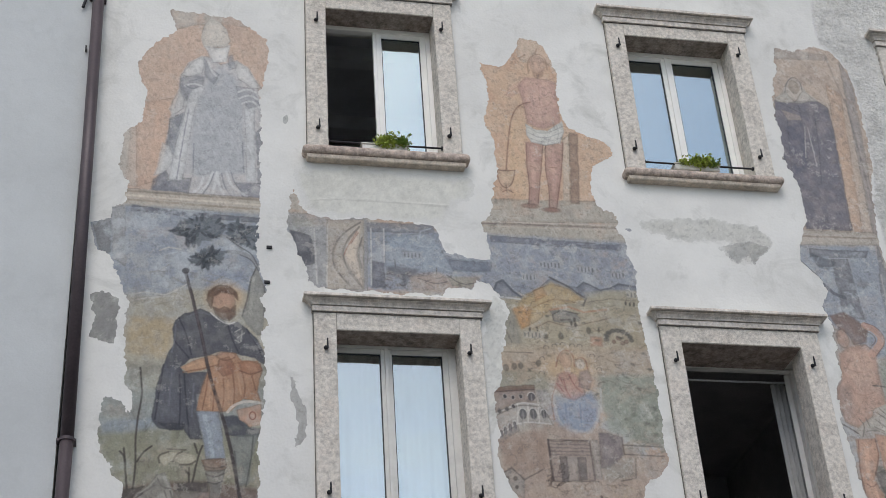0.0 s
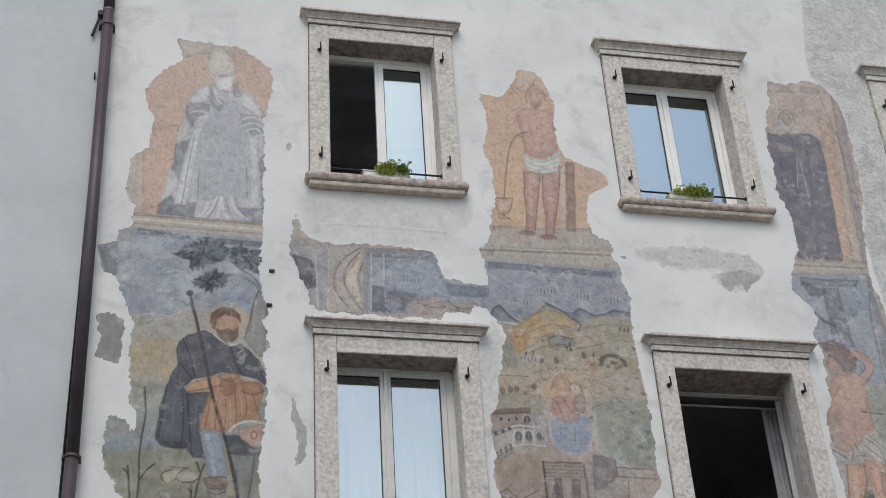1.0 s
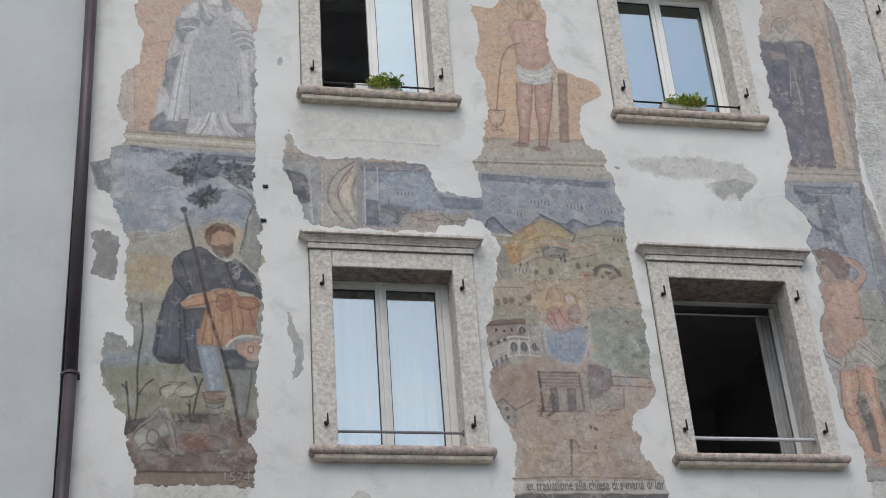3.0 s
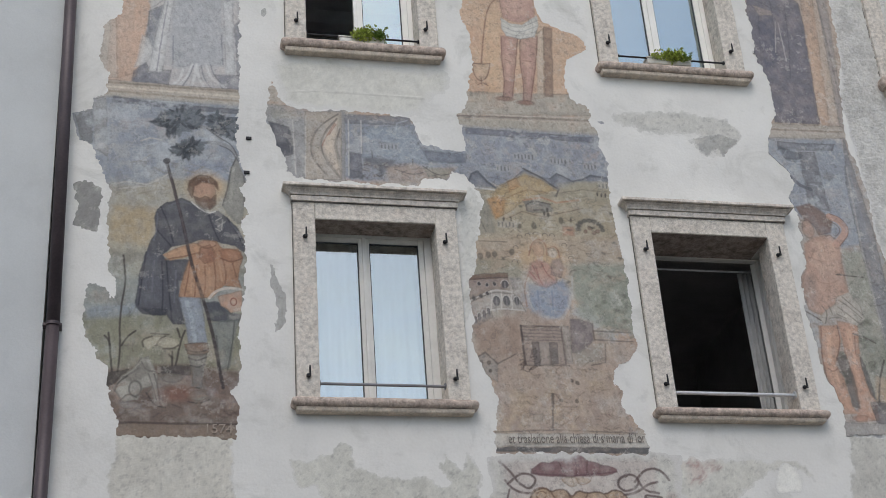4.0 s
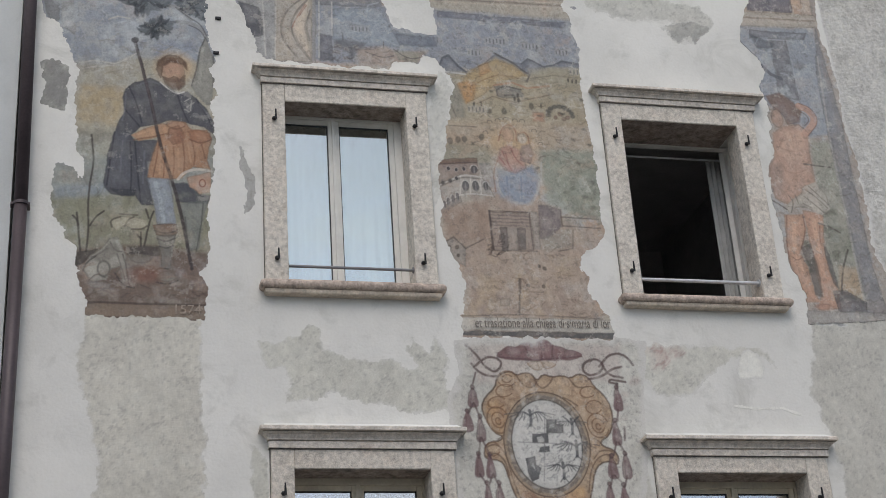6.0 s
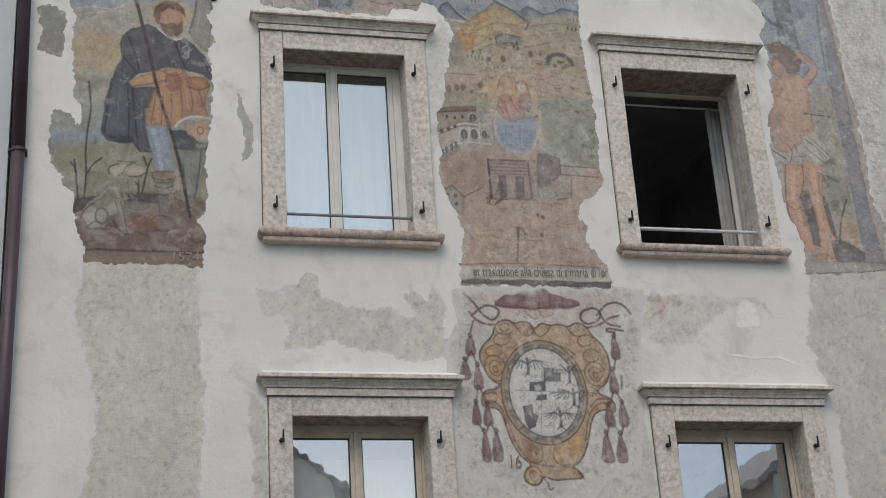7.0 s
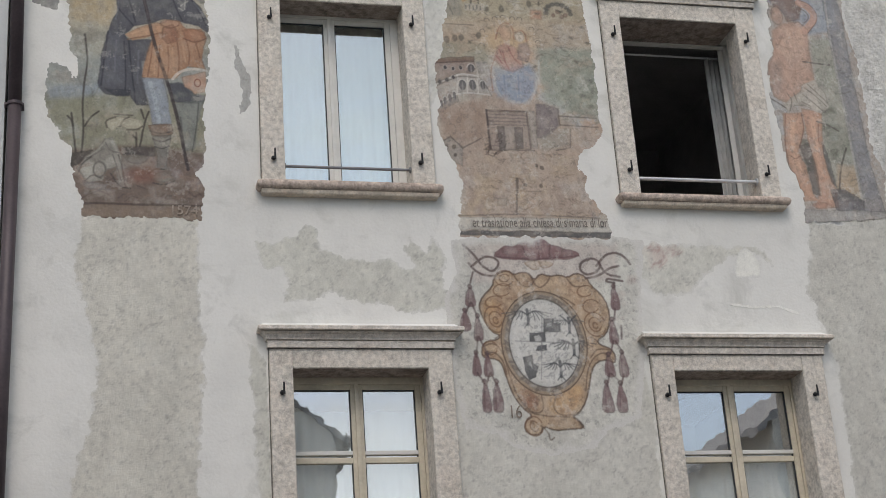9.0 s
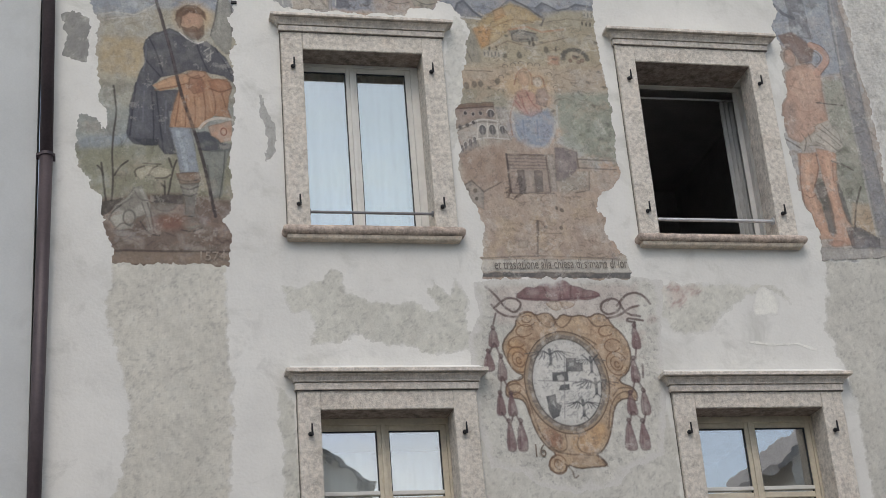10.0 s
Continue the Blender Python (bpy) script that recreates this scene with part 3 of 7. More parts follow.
def planter(x0, x1, z, plants, label, seed):
    thing = new("flower_box")
    rng = random.Random(seed)
    y0, y1 = WALL - 0.02, WALL + 0.11
    part("box", boxed(x0, x1, y0, y1, z, z + 0.065, 0.012), PLANTER, thing)
    part("rim", boxed(x0 - 0.01, x1 + 0.01, y0 - 0.01, y1 + 0.01, z + 0.065, z + 0.076, 0.004), PLANTER, thing)
    for x, w, h, n in plants:
        leaf_mesh("foliage", (x, (y0 + y1) / 2 - 0.05, z + 0.045 + h * 0.5), (w * 0.9, 0.10, h * 0.72), n, 0.042, LEAFY if rng.random() < 0.75 else LEAF, thing, rng)
        part("stem", rod(bmesh.new(), (x, (y0 + y1) / 2, z + 0.05), (x, (y0 + y1) / 2 - 0.03, z + 0.06 + h * 0.5), 0.005, 6), LEAF, thing)
    tagged(thing, label, "flower box")


planter(2.05, 2.50, 10.806, [(2.24, 0.08, 0.09, 300), (2.32, 0.10, 0.115, 520), (2.44, 0.09, 0.10, 360)], "grey plastic flower box with small green plants", 4)
planter(5.26, 5.74, 10.816, [(5.34, 0.07, 0.045, 120), (5.48, 0.11, 0.085, 620), (5.58, 0.11, 0.09, 640), (5.67, 0.07, 0.05, 160)], "grey plastic flower box with one bushy green plant", 9)

# ---- drainpipe ----
pipe = new("drainpipe")
py = WALL - 0.10


def pipe_x(z):
    return -0.516 - 0.008 * abs(z - 7.55)


for z0, z1 in ((0.0, 3.2), (3.2, 7.55), (7.55, 12.62), (12.62, 15.5)):
    smooth(part("pipe_length", rod(bmesh.new(), (pipe_x(z0), py, z0), (pipe_x(z1), py, z1), 0.056, 32), PIPE, pipe))
part("joint_ring", rod(bmesh.new(), (pipe_x(12.62), py, 12.61), (pipe_x(12.62), py, 12.635), 0.059, 24), COPPER, pipe, "reddish joint ring")
for z in (3.2, 7.55, 12.43):
    x = pipe_x(z)
    collar = part("collar", rod(bmesh.new(), (x, py, z - 0.014), (x, py, z + 0.014), 0.064, 24), PIPE, pipe)
    part("bracket", boxed(x - 0.085, x - 0.05, py - 0.012, WALL - 0.028, z - 0.012, z + 0.012, 0.003), PIPE, collar)
    part("bracket", boxed(x + 0.05, x + 0.075, py - 0.012, WALL, z - 0.012, z + 0.012, 0.003), PIPE, collar)
tagged(pipe, "dark brown painted metal drainpipe fixed to the wall", "drainpipe")


stay = new("iron_stay")
part("arm", rod(bmesh.new(), (-0.70, WALL - 0.07, 12.30), (-0.635, WALL - 0.07, 12.60), 0.016, 10, 0.012), IRON, stay)
part("eye", rod(bmesh.new(), (-0.635, WALL - 0.10, 12.60), (-0.635, WALL - 0.02, 12.60), 0.032, 12), IRON, stay)
tagged(stay, "black iron stay hanging on the wall beside the drainpipe", "iron stay")
tagged(link_mesh("wall_clip", boxed(-0.645, -0.63, WALL - 0.07, WALL - 0.028, 11.755, 11.815, 0.003), IRON), "small black iron clip in the wall", "wall clip")


# ---- frescoes: thin sheets of old painted plaster with ragged edges ----
def lattice(ix, iz, seed):
    h = np.sin(ix * 127.1 + iz * 311.7 + seed * 74.7) * 43758.5453
    return h - np.floor(h)


def value_noise(x, z, seed):
    ix, iz = np.floor(x), np.floor(z)
    fx, fz = x - ix, z - iz
    fx, fz = fx * fx * (3 - 2 * fx), fz * fz * (3 - 2 * fz)
    a, b, c, d = lattice(ix, iz, seed), lattice(ix + 1, iz, seed), lattice(ix, iz + 1, seed), lattice(ix + 1, iz + 1, seed)
    return (a * (1 - fx) + b * fx) * (1 - fz) + (c * (1 - fx) + d * fx) * fz


def fbm(x, z, scale, seed, octaves=5, rough=0.55):
    out, amp, total = 0, 1.0, 0
    for o in range(octaves):
        out, total = out + amp * value_noise(x * scale * 2 ** o + 17.3 * o, z * scale * 2 ** o + 5.1 * o, seed + o), total + amp
        amp *= rough
    return out / total - 0.5


def distance(x, z, outline):
    """Signed distance to a closed outline, negative inside."""
    best, inside = np.full(x.shape, 1e9), np.zeros(x.shape, bool)
    for (ax, az), (bx, bz) in zip(outline, outline[1:] + outline[:1]):
        ex, ez = bx - ax, bz - az
        k = np.clip(((x - ax) * ex + (z - az) * ez) / (ex * ex + ez * ez + 1e-12), 0, 1)
        best = np.minimum(best, (x - ax - k * ex) ** 2 + (z - az - k * ez) ** 2)
        if az != bz:
            inside ^= ((az > z) != (bz > z)) & (x < ex * (z - az) / (bz - az) + ax)
    return np.where(inside, -1, 1) * np.sqrt(best)


def flowing(path, closed=False, rounds=2):
    """Corner cutting, so that few points give a flowing line."""
    for _ in range(rounds):
        pairs = list(zip(path, path[1:] + (path[:1] if closed else [])))
        cut = [q for (ax, az), (bx, bz) in pairs for q in ((0.75 * ax + 0.25 * bx, 0.75 * az + 0.25 * bz), (0.25 * ax + 0.75 * bx, 0.25 * az + 0.75 * bz))]
        path = cut if closed else [path[0]] + cut + [path[-1]]
    return path


class Sheet:
    """A painted sheet of plaster on the facade: first its outline, then washes of pigment, then the mesh."""

    def __init__(self, outline, ground, seed, ragged=0.03, step=0.0062, holes=(), mottle=0.10):
        self.seed, self.step = seed, step
        xs, zs = [p[0] for p in outline], [p[1] for p in outline]
        gx, gz = np.arange(min(xs) - 0.06, max(xs) + 0.06, step), np.arange(min(zs) - 0.06, max(zs) + 0.06, step)
        self.X, self.Z = np.meshgrid(gx, gz, indexing="ij")
        X, Z = self.X, self.Z
        d = distance(X, Z, outline)
        for h in holes:
            d = np.maximum(d, -distance(X, Z, h))
        self.edge = d + ragged * (1.3 * fbm(X, Z, 5, seed, 4, 0.6) + 2.4 * fbm(X, Z, 16, seed + 7, 4, 0.65))
        self.wx, self.wz = X + 0.02 * fbm(X, Z, 13, seed + 20), Z + 0.02 * fbm(X, Z, 13, seed + 40)
        self.col = np.ones(X.shape + (3,)) * lin(*ground)
        self.cloud, self.fine, self.blot = fbm(X, Z, 3, seed + 60), fbm(X, Z, 28, seed + 80, 3), fbm(X, Z, 11, seed + 90, 4)
        self.mottle = mottle
        self.lift = np.zeros(X.shape)

    def mix(self, amount, colour, win=(slice(None), slice(None))):
        a = np.clip(amount, 0, 1)[..., None]
        self.col[win] = self.col[win] * (1 - a) + np.array(lin(*colour)) * a
        return self

    def near(self, xs, zs, margin):
        """The part of the sheet that a shape can touch."""
        x0, z0 = self.X[0, 0], self.Z[0, 0]
        i = [int(np.clip((v - x0) / self.step, 0, self.X.shape[0])) for v in (min(xs) - margin, max(xs) + margin + self.step)]
        k = [int(np.clip((v - z0) / self.step, 0, self.X.shape[1])) for v in (min(zs) - margin, max(zs) + margin + self.step)]
        return slice(*i), slice(*k)

    def wash(self, d, colour, soft, alpha, worn, win):
        """Pigment inside d < 0 with a soft edge, and where the edge is crisp a broken drawn contour."""
        blot = self.blot[win]
        a = np.clip(0.5 - d / (2 * soft), 0, 1) * alpha
        self.mix(a * (1 - worn * np.clip(blot * 4 + 0.3, 0, 1)), colour, win)
        if soft < 0.018:
            line = np.exp(-(d / 0.006) ** 2) * np.clip(0.5 + 3.4 * blot, 0, 1)
            self.mix(0.42 * alpha * line, tuple(0.5 * v for v in colour), win)
            # a broad darker turn inside the contour
            self.mix(0.22 * alpha * np.clip(1 + d / 0.05, 0, 1) * (d < 0), tuple(0.6 * v for v in colour), win)
        return self

    def area(self, outline, colour, soft=0.02, alpha=0.9, worn=0.35):
        soft *= 0.5
        win = self.near([p[0] for p in outline], [p[1] for p in outline], soft + 0.05)
        return self.wash(distance(self.wx[win], self.wz[win], outline), colour, soft, alpha, worn, win)

    def oval(self, centre, rx, rz, colour, soft=0.02, alpha=0.9, turn=0.0, worn=0.3):
        soft *= 0.5
        big = max(rx, rz)
        win = self.near([centre[0] - big, centre[0] + big], [centre[1] - big, centre[1] + big], soft + 0.05)
        c, s = math.cos(radians(turn)), math.sin(radians(turn))
        ux, uz = self.wx[win] - centre[0], self.wz[win] - centre[1]
        q = np.sqrt(((ux * c + uz * s) / rx) ** 2 + ((uz * c - ux * s) / rz) ** 2)
        return self.wash((q - 1) * min(rx, rz), colour, soft, alpha, worn, win)

    def ring(self, centre, rx, rz, width, colour, alpha=0.8, turn=0.0, arc=None):
        win = self.near([centre[0] - rx, centre[0] + rx], [centre[1] - rz, centre[1] + rz], 0.06)
        c, s = math.cos(radians(turn)), math.sin(radians(turn))
        ux, uz = self.X[win] - centre[0], self.Z[win] - centre[1]
        q = np.sqrt(((ux * c + uz * s) / rx) ** 2 + ((uz * c - ux * s) / rz) ** 2)
        a = np.clip(1.3 - np.abs(q - 1) * min(rx, rz) / (width / 2), 0, 1) * alpha
        if arc:
            a = a * ((np.degrees(np.arctan2(uz, ux)) - arc[0]) % 360 < arc[1])
        return self.mix(a, colour, win)

    def stroke(self, path, width, colour, alpha=0.8, soft=0.005, wobble=0.5):
        win = self.near([p[0] for p in path], [p[1] for p in path], width + 0.05)
        x, z = self.X[win] + wobble * (self.wx[win] - self.X[win]), self.Z[win] + wobble * (self.wz[win] - self.Z[win])
        best = np.full(x.shape, 1e9)
        for (ax, az), (bx, bz) in zip(path, path[1:]):
            ex, ez = bx - ax, bz - az
            k = np.clip(((x - ax) * ex + (z - az) * ez) / (ex * ex + ez * ez + 1e-12), 0, 1)
            best = np.minimum(best, np.hypot(x - ax - k * ex, z - az - k * ez))
        return self.mix(np.clip(0.5 - (best - width / 2) / (2 * soft), 0, 1) * alpha * (1 - 0.5 * np.clip(self.blot[win] * 4, 0, 1)), colour, win)

    def marks(self, x0, x1, z0, z1, count, colour, length=0.12, width=0.012, alpha=0.5, slant=0.0, seed=0):
        """Loose short brush marks scattered over a field."""
        rng = random.Random(self.seed * 100 + seed)
        for _ in range(count):
            x, z, n, t = rng.uniform(x0, x1), rng.uniform(z0, z1), length * rng.uniform(0.4, 1.4), radians(slant + rng.gauss(0, 22))
            bend = rng.uniform(-0.35, 0.35) * n
            dx, dz = math.cos(t) * n, math.sin(t) * n
            self.stroke([(x, z), (x + dx / 2 - bend * math.sin(t), z + dz / 2 + bend * math.cos(t)), (x + dx, z + dz)], width * rng.uniform(0.6, 1.5), colour, alpha * rng.uniform(0.5, 1.0))
        return self

    def tufts(self, x0, x1, z0, z1, count, colour, size=0.05, alpha=0.6, seed=0):
        """Small bushy clumps of paint."""
        rng = random.Random(self.seed * 77 + seed)
        for _ in range(count):
            x, z = rng.uniform(x0, x1), rng.uniform(z0, z1)
            for _ in range(4):
                r = size * rng.uniform(0.4, 1.0)
                self.oval((x + rng.gauss(0, size * 0.7), z + rng.gauss(0, size * 0.4)), r, r * 0.6, colour, 0.02, alpha * rng.uniform(0.5, 1), rng.uniform(-40, 40))
        return self

    def folds(self, runs, width, colour, alpha=0.6):
        """Several flowing brush lines of one tone."""
        for run in runs:
            self.stroke(flowing(run), width, colour, alpha, 0.004, 0.3)
        return self

    def leaves(self, outline, count, colours, size, seed):
        """Pointed painted leaves that fill an outline and fringe its rim."""
        rng = random.Random(self.seed * 31 + seed)
        xs, zs = [p[0] for p in outline], [p[1] for p in outline]
        cx, cz = sum(xs) / len(xs), sum(zs) / len(zs)
        for j in range(count):
            (ax, az), (bx, bz) = outline[j % len(outline)], outline[(j + 1) % len(outline)]
            k, depth = rng.random(), rng.random() ** 1.6
            x, z = ax + (bx - ax) * k, az + (bz - az) * k
            turn = math.degrees(math.atan2(z - cz, x - cx)) + rng.gauss(0, 28)
            x, z = x + (cx - x) * depth, z + (cz - z) * depth
            n = size * rng.uniform(0.7, 1.3)
            self.oval((x, z), n, n * 0.34, colours[j % len(colours)], 0.008, rng.uniform(0.55, 0.95), turn, 0.2)
        return self

    def fade(self, z_low, z_high, colour, alpha=1.0):
        """A wash that comes in from nothing at z_low to full at z_high."""
        return self.mix(alpha * np.clip((self.Z + 0.25 * self.cloud - z_low) / (z_high - z_low), 0, 1), colour)

    def clouds(self, scale, colour, low=0.05, high=0.2, alpha=0.5, seed=0, top=99.0, inside=None):
        if inside:
            alpha = alpha * (distance(self.X, self.Z, inside) < -0.01)
        return self.mix(np.where(self.Z < top, alpha, 0) * np.clip((fbm(self.X, self.Z, scale, self.seed + 200 + seed, 6, 0.65) - low) / (high - low), 0, 1), colour)

    def make(self, name, mat, label, proud=0.0022, category="fresco", wear=0.35, scenes=(), grey=0.2, feather=0.0, into=(213, 211, 204), deep=1.0):
        X, Z = self.X, self.Z
        # brush streaks, sooty marks, worn spots down to pale plaster, hairline cracks
        streak = fbm(X * 2.6 + 0.9 * Z, Z * 0.7, 26, self.seed + 310, 3)
        self.mix(wear * 0.9 * np.clip((fbm(X, Z, 9, self.seed + 300, 6, 0.75) - 0.13) / 0.06, 0, 1), (206, 200, 191))
        self.mix(wear * 0.8 * np.clip((fbm(X, Z, 26, self.seed + 330, 4, 0.75) - 0.12) / 0.06, 0, 1), (100, 96, 95))
        self.mix(wear * 0.9 * np.clip(1 - np.abs(fbm(X, Z, 2.2, self.seed + 350, 6, 0.6)) / 0.006, 0, 1), (100, 94, 90))
        self.col *= deep
        if category == "fresco":
            middle = np.exp(np.log(np.maximum(self.col, 0.01)).mean())
            self.col = middle * (np.maximum(self.col, 0.01) / middle) ** 1.12
        light = self.col.mean(axis=2, keepdims=True)
        self.col = (1 - grey) * self.col + grey * light
        self.col *= np.array((1.0, 1.0, 0.965))
        self.col *= (1 + self.mottle * (2.0 * self.cloud + 2.4 * self.fine + 2.2 * streak + 1.6 * self.blot))[..., None]
        if feather:
            near = np.clip(1 + (self.edge + feather * (0.3 + 2.0 * self.blot)) / feather, 0, 1)
            self.mix(near, into)
        nx, nz = self.X.shape
        e = self.edge
        keep = (e[:-1, :-1] + e[1:, :-1] + e[:-1, 1:] + e[1:, 1:]) < 0
        ids = np.arange(nx * nz).reshape(nx, nz)
        quads = np.stack([ids[:-1, :-1][keep], ids[1:, :-1][keep], ids[1:, 1:][keep], ids[:-1, 1:][keep]], 1)
        gx, gz = np.gradient(e, self.step)
        g = np.maximum(gx * gx + gz * gz, 0.2)
        # boundary points slide onto the true edge
        count = np.zeros((nx, nz), int)
        for a in (keep,):
            count[:-1, :-1] += a
            count[1:, :-1] += a
            count[:-1, 1:] += a
            count[1:, 1:] += a
        rim = (count > 0) & (count < 4)
        lim = 0.6 * self.step
        X = self.X - np.where(rim, np.clip(e * gx / g, -lim, lim), 0)
        Z = self.Z - np.where(rim, np.clip(e * gz / g, -lim, lim), 0)
        thick = proud + self.lift
        if feather and self.lift.any():
            thick = 0.0006 + np.maximum(thick, 0.0004) * np.clip(-e / 0.12, 0, 1)
        Y = WALL - thick
        if not scenes:
            return tagged(self.mesh(name, quads, X, Y, Z, mat), label, category)
        thing = new(name)
        level = Z.ravel()[quads[:, 0]]
        for title, low, high in scenes:
            self.mesh(title, quads[(level >= low) & (level < high)], X, Y, Z, mat).parent = thing
        return tagged(thing, label, category)

    def mesh(self, name, quads, X, Y, Z, mat):
        used = np.unique(quads)
        back = np.full(X.size, -1)
        back[used] = np.arange(len(used))
        verts = np.stack([X.ravel()[used], Y.ravel()[used], Z.ravel()[used]], 1)
        faces = back[quads]
        # a skirt from the rim back to the wall
        ed = np.concatenate([faces[:, [0, 1]], faces[:, [1, 2]], faces[:, [2, 3]], faces[:, [3, 0]]])
        key = np.sort(ed, 1)
        code = key[:, 0].astype(np.int64) * len(used) + key[:, 1]
        _, where, times = np.unique(code, return_index=True, return_counts=True)
        border = ed[where[times == 1]]
        low = np.unique(border)
        top = np.full(len(used), -1)
        top[low] = len(used) + np.arange(len(low))
        down = top + len(low)
        below = verts[low].copy()
        below[:, 1] = WALL + 0.003
        skirt_verts = np.concatenate([verts[low], below])
        skirt = np.stack([top[border[:, 1]], top[border[:, 0]], down[border[:, 0]], down[border[:, 1]]], 1)
        own = self.col.reshape(-1, 3)[used]
        col = np.concatenate([own, own[low], own[low]])
        verts, faces = np.concatenate([verts, skirt_verts]), np.concatenate([faces, skirt])
        me = bpy.data.meshes.new(name)
        me.vertices.add(len(verts))
        me.vertices.foreach_set("co", verts.astype(np.float32).ravel())
        me.loops.add(faces.size)
        me.loops.foreach_set("vertex_index", faces.astype(np.int32).ravel())
        me.polygons.add(len(faces))
        me.polygons.foreach_set("loop_start", np.arange(0, faces.size, 4, dtype=np.int32))
        me.update(calc_edges=True)
        at = me.color_attributes.new("pigment", "FLOAT_COLOR", "POINT")
        at.data.foreach_set("color", np.concatenate([np.clip(col, 0.01, 0.9), np.ones((len(col), 1))], 1).astype(np.float32).ravel())
        me.materials.append(mat)
        me.validate()
        return new(name, me)


# left column: a robed figure in a niche above, a cloaked figure in a landscape below
left = Sheet(
    [(0.16, 12.41), (0.51, 12.39), (0.80, 12.39), (0.89, 12.30), (1.11, 12.13), (1.14, 11.94), (1.08, 11.53), (1.05, 11.41), (1.07, 10.81), (1.06, 10.19)] + [(1.06, 10.16), (1.04, 9.65), (1.06, 9.39), (1.13, 9.15), (1.08, 9.06), (1.13, 8.79), (1.08, 8.67), (1.13, 8.32), (1.09, 7.91), (1.06, 7.63), (1.06, 7.25), (1.05, 7.13), (0.99, 7.02), (1.04, 6.91), (1.03, 6.58), (0.05, 6.59), (0.03, 6.75), (-0.02, 6.93), (-0.07, 7.08), (-0.05, 7.19), (-0.26, 7.52), (-0.27, 7.74), (-0.26, 8.02), (-0.11, 7.96), (-0.00, 7.83), (-0.01, 8.02), (-0.07, 8.19), (-0.11, 8.71), (-0.08, 8.95), (-0.18, 9.18), (-0.28, 9.45), (-0.42, 9.53), (-0.45, 9.78), (-0.30, 9.86), (-0.29, 9.97), (-0.17, 10.04)]
    + [(-0.18, 10.19), (-0.15, 10.25), (-0.23, 10.41), (-0.23, 10.82), (-0.07, 10.98), (-0.03, 11.34), (-0.14, 11.65), (-0.11, 11.77), (0.04, 11.99), (0.24, 12.15)],
    (178, 172, 162), 11, 0.03)
left.area([(0.16, 12.44), (1.19, 12.44), (1.19, 10.14), (-0.19, 10.05), (-0.15, 11.30), (-0.16, 11.64)], (203, 176, 156), 0.03, 0.95, 0.2)
left.area([(0.16, 12.44), (0.80, 12.43), (0.94, 12.26), (0.74, 12.28), (0.44, 12.25), (0.19, 12.15)], (186, 178, 168), 0.02)
left.clouds(4, (190, 164, 147), 0.0, 0.15, 0.6)
left.area([(-0.15, 11.30), (-0.04, 11.27), (0.07, 11.18), (0.04, 10.57), (-0.07, 10.21), (-0.25, 10.23), (-0.26, 10.91)], (196, 184, 172), 0.03, 0.7)
left.area([(-0.13, 11.19), (0.22, 11.29), (0.16, 10.32), (-0.08, 10.21)], (203, 172, 150), 0.03, 0.8)
left.area([(0.484, 11.839), (0.356, 11.750), (0.279, 11.556), (0.277, 11.338), (0.210, 11.080), (0.179, 10.797), (0.149, 10.520), (0.106, 10.301), (0.060, 10.164), (0.336, 10.148), (0.709, 10.153), (1.092, 10.164), (1.090, 10.813), (1.080, 11.203), (1.031, 11.526), (0.954, 11.703), (0.826, 11.824), (0.668, 11.747), (0.552, 11.846)], (187, 186, 187), 0.03, 0.92, 0.15)
left.area([(0.280, 11.542), (0.390, 11.598), (0.520, 11.575), (0.465, 11.364), (0.352, 11.266), (0.277, 11.345)], (150, 150, 155), 0.03, 0.8)
left.area([(0.483, 11.846), (0.384, 11.753), (0.284, 11.586), (0.363, 11.565), (0.490, 11.623), (0.510, 11.729)], (208, 206, 203), 0.03, 0.9)
left.area([(0.274, 11.403), (0.329, 11.278), (0.317, 11.162), (0.222, 11.075), (0.185, 11.149)], (203, 201, 198), 0.03, 0.85)
left.area([(0.196, 11.030), (0.330, 11.121), (0.290, 10.738), (0.248, 10.461), (0.160, 10.507), (0.191, 10.784)], (143, 145, 152), 0.03, 0.85)
left.area([(0.139, 10.738), (0.205, 10.710), (0.255, 10.543), (0.176, 10.387), (0.077, 10.352), (0.111, 10.517)], (205, 203, 200), 0.03, 0.85)
left.area([(0.079, 10.312), (0.175, 10.414), (0.233, 10.319), (0.414, 10.341), (0.399, 10.153), (0.048, 10.177)], (130, 131, 140), 0.03, 0.85)
left.area([(0.348, 11.223), (0.397, 11.415), (0.529, 11.488), (0.427, 11.173), (0.366, 10.608), (0.340, 10.314), (0.207, 10.303), (0.250, 10.666)], (206, 205, 204), 0.025, 0.9, 0.1)
left.area([(0.534, 11.488), (0.646, 11.722), (0.808, 11.591), (0.888, 11.292), (0.925, 10.439), (0.434, 10.370), (0.393, 10.748), (0.427, 11.173)], (177, 178, 181), 0.05, 0.9, 0.05)
left.area([(0.906, 11.221), (1.001, 11.245), (1.024, 10.353), (0.937, 10.346)], (202, 202, 202), 0.025, 0.85)
left.area([(1.016, 10.933), (1.077, 10.995), (1.082, 10.590), (1.038, 10.545)], (146, 147, 153), 0.02, 0.8)
left.area([(1.028, 10.503), (1.082, 10.535), (1.084, 10.345), (1.046, 10.328)], (150, 151, 156), 0.02, 0.7)
left.area([(0.501, 11.826), (0.556, 11.712), (0.655, 11.619), (0.607, 11.496), (0.520, 11.575)], (156, 156, 161), 0.03, 0.75)
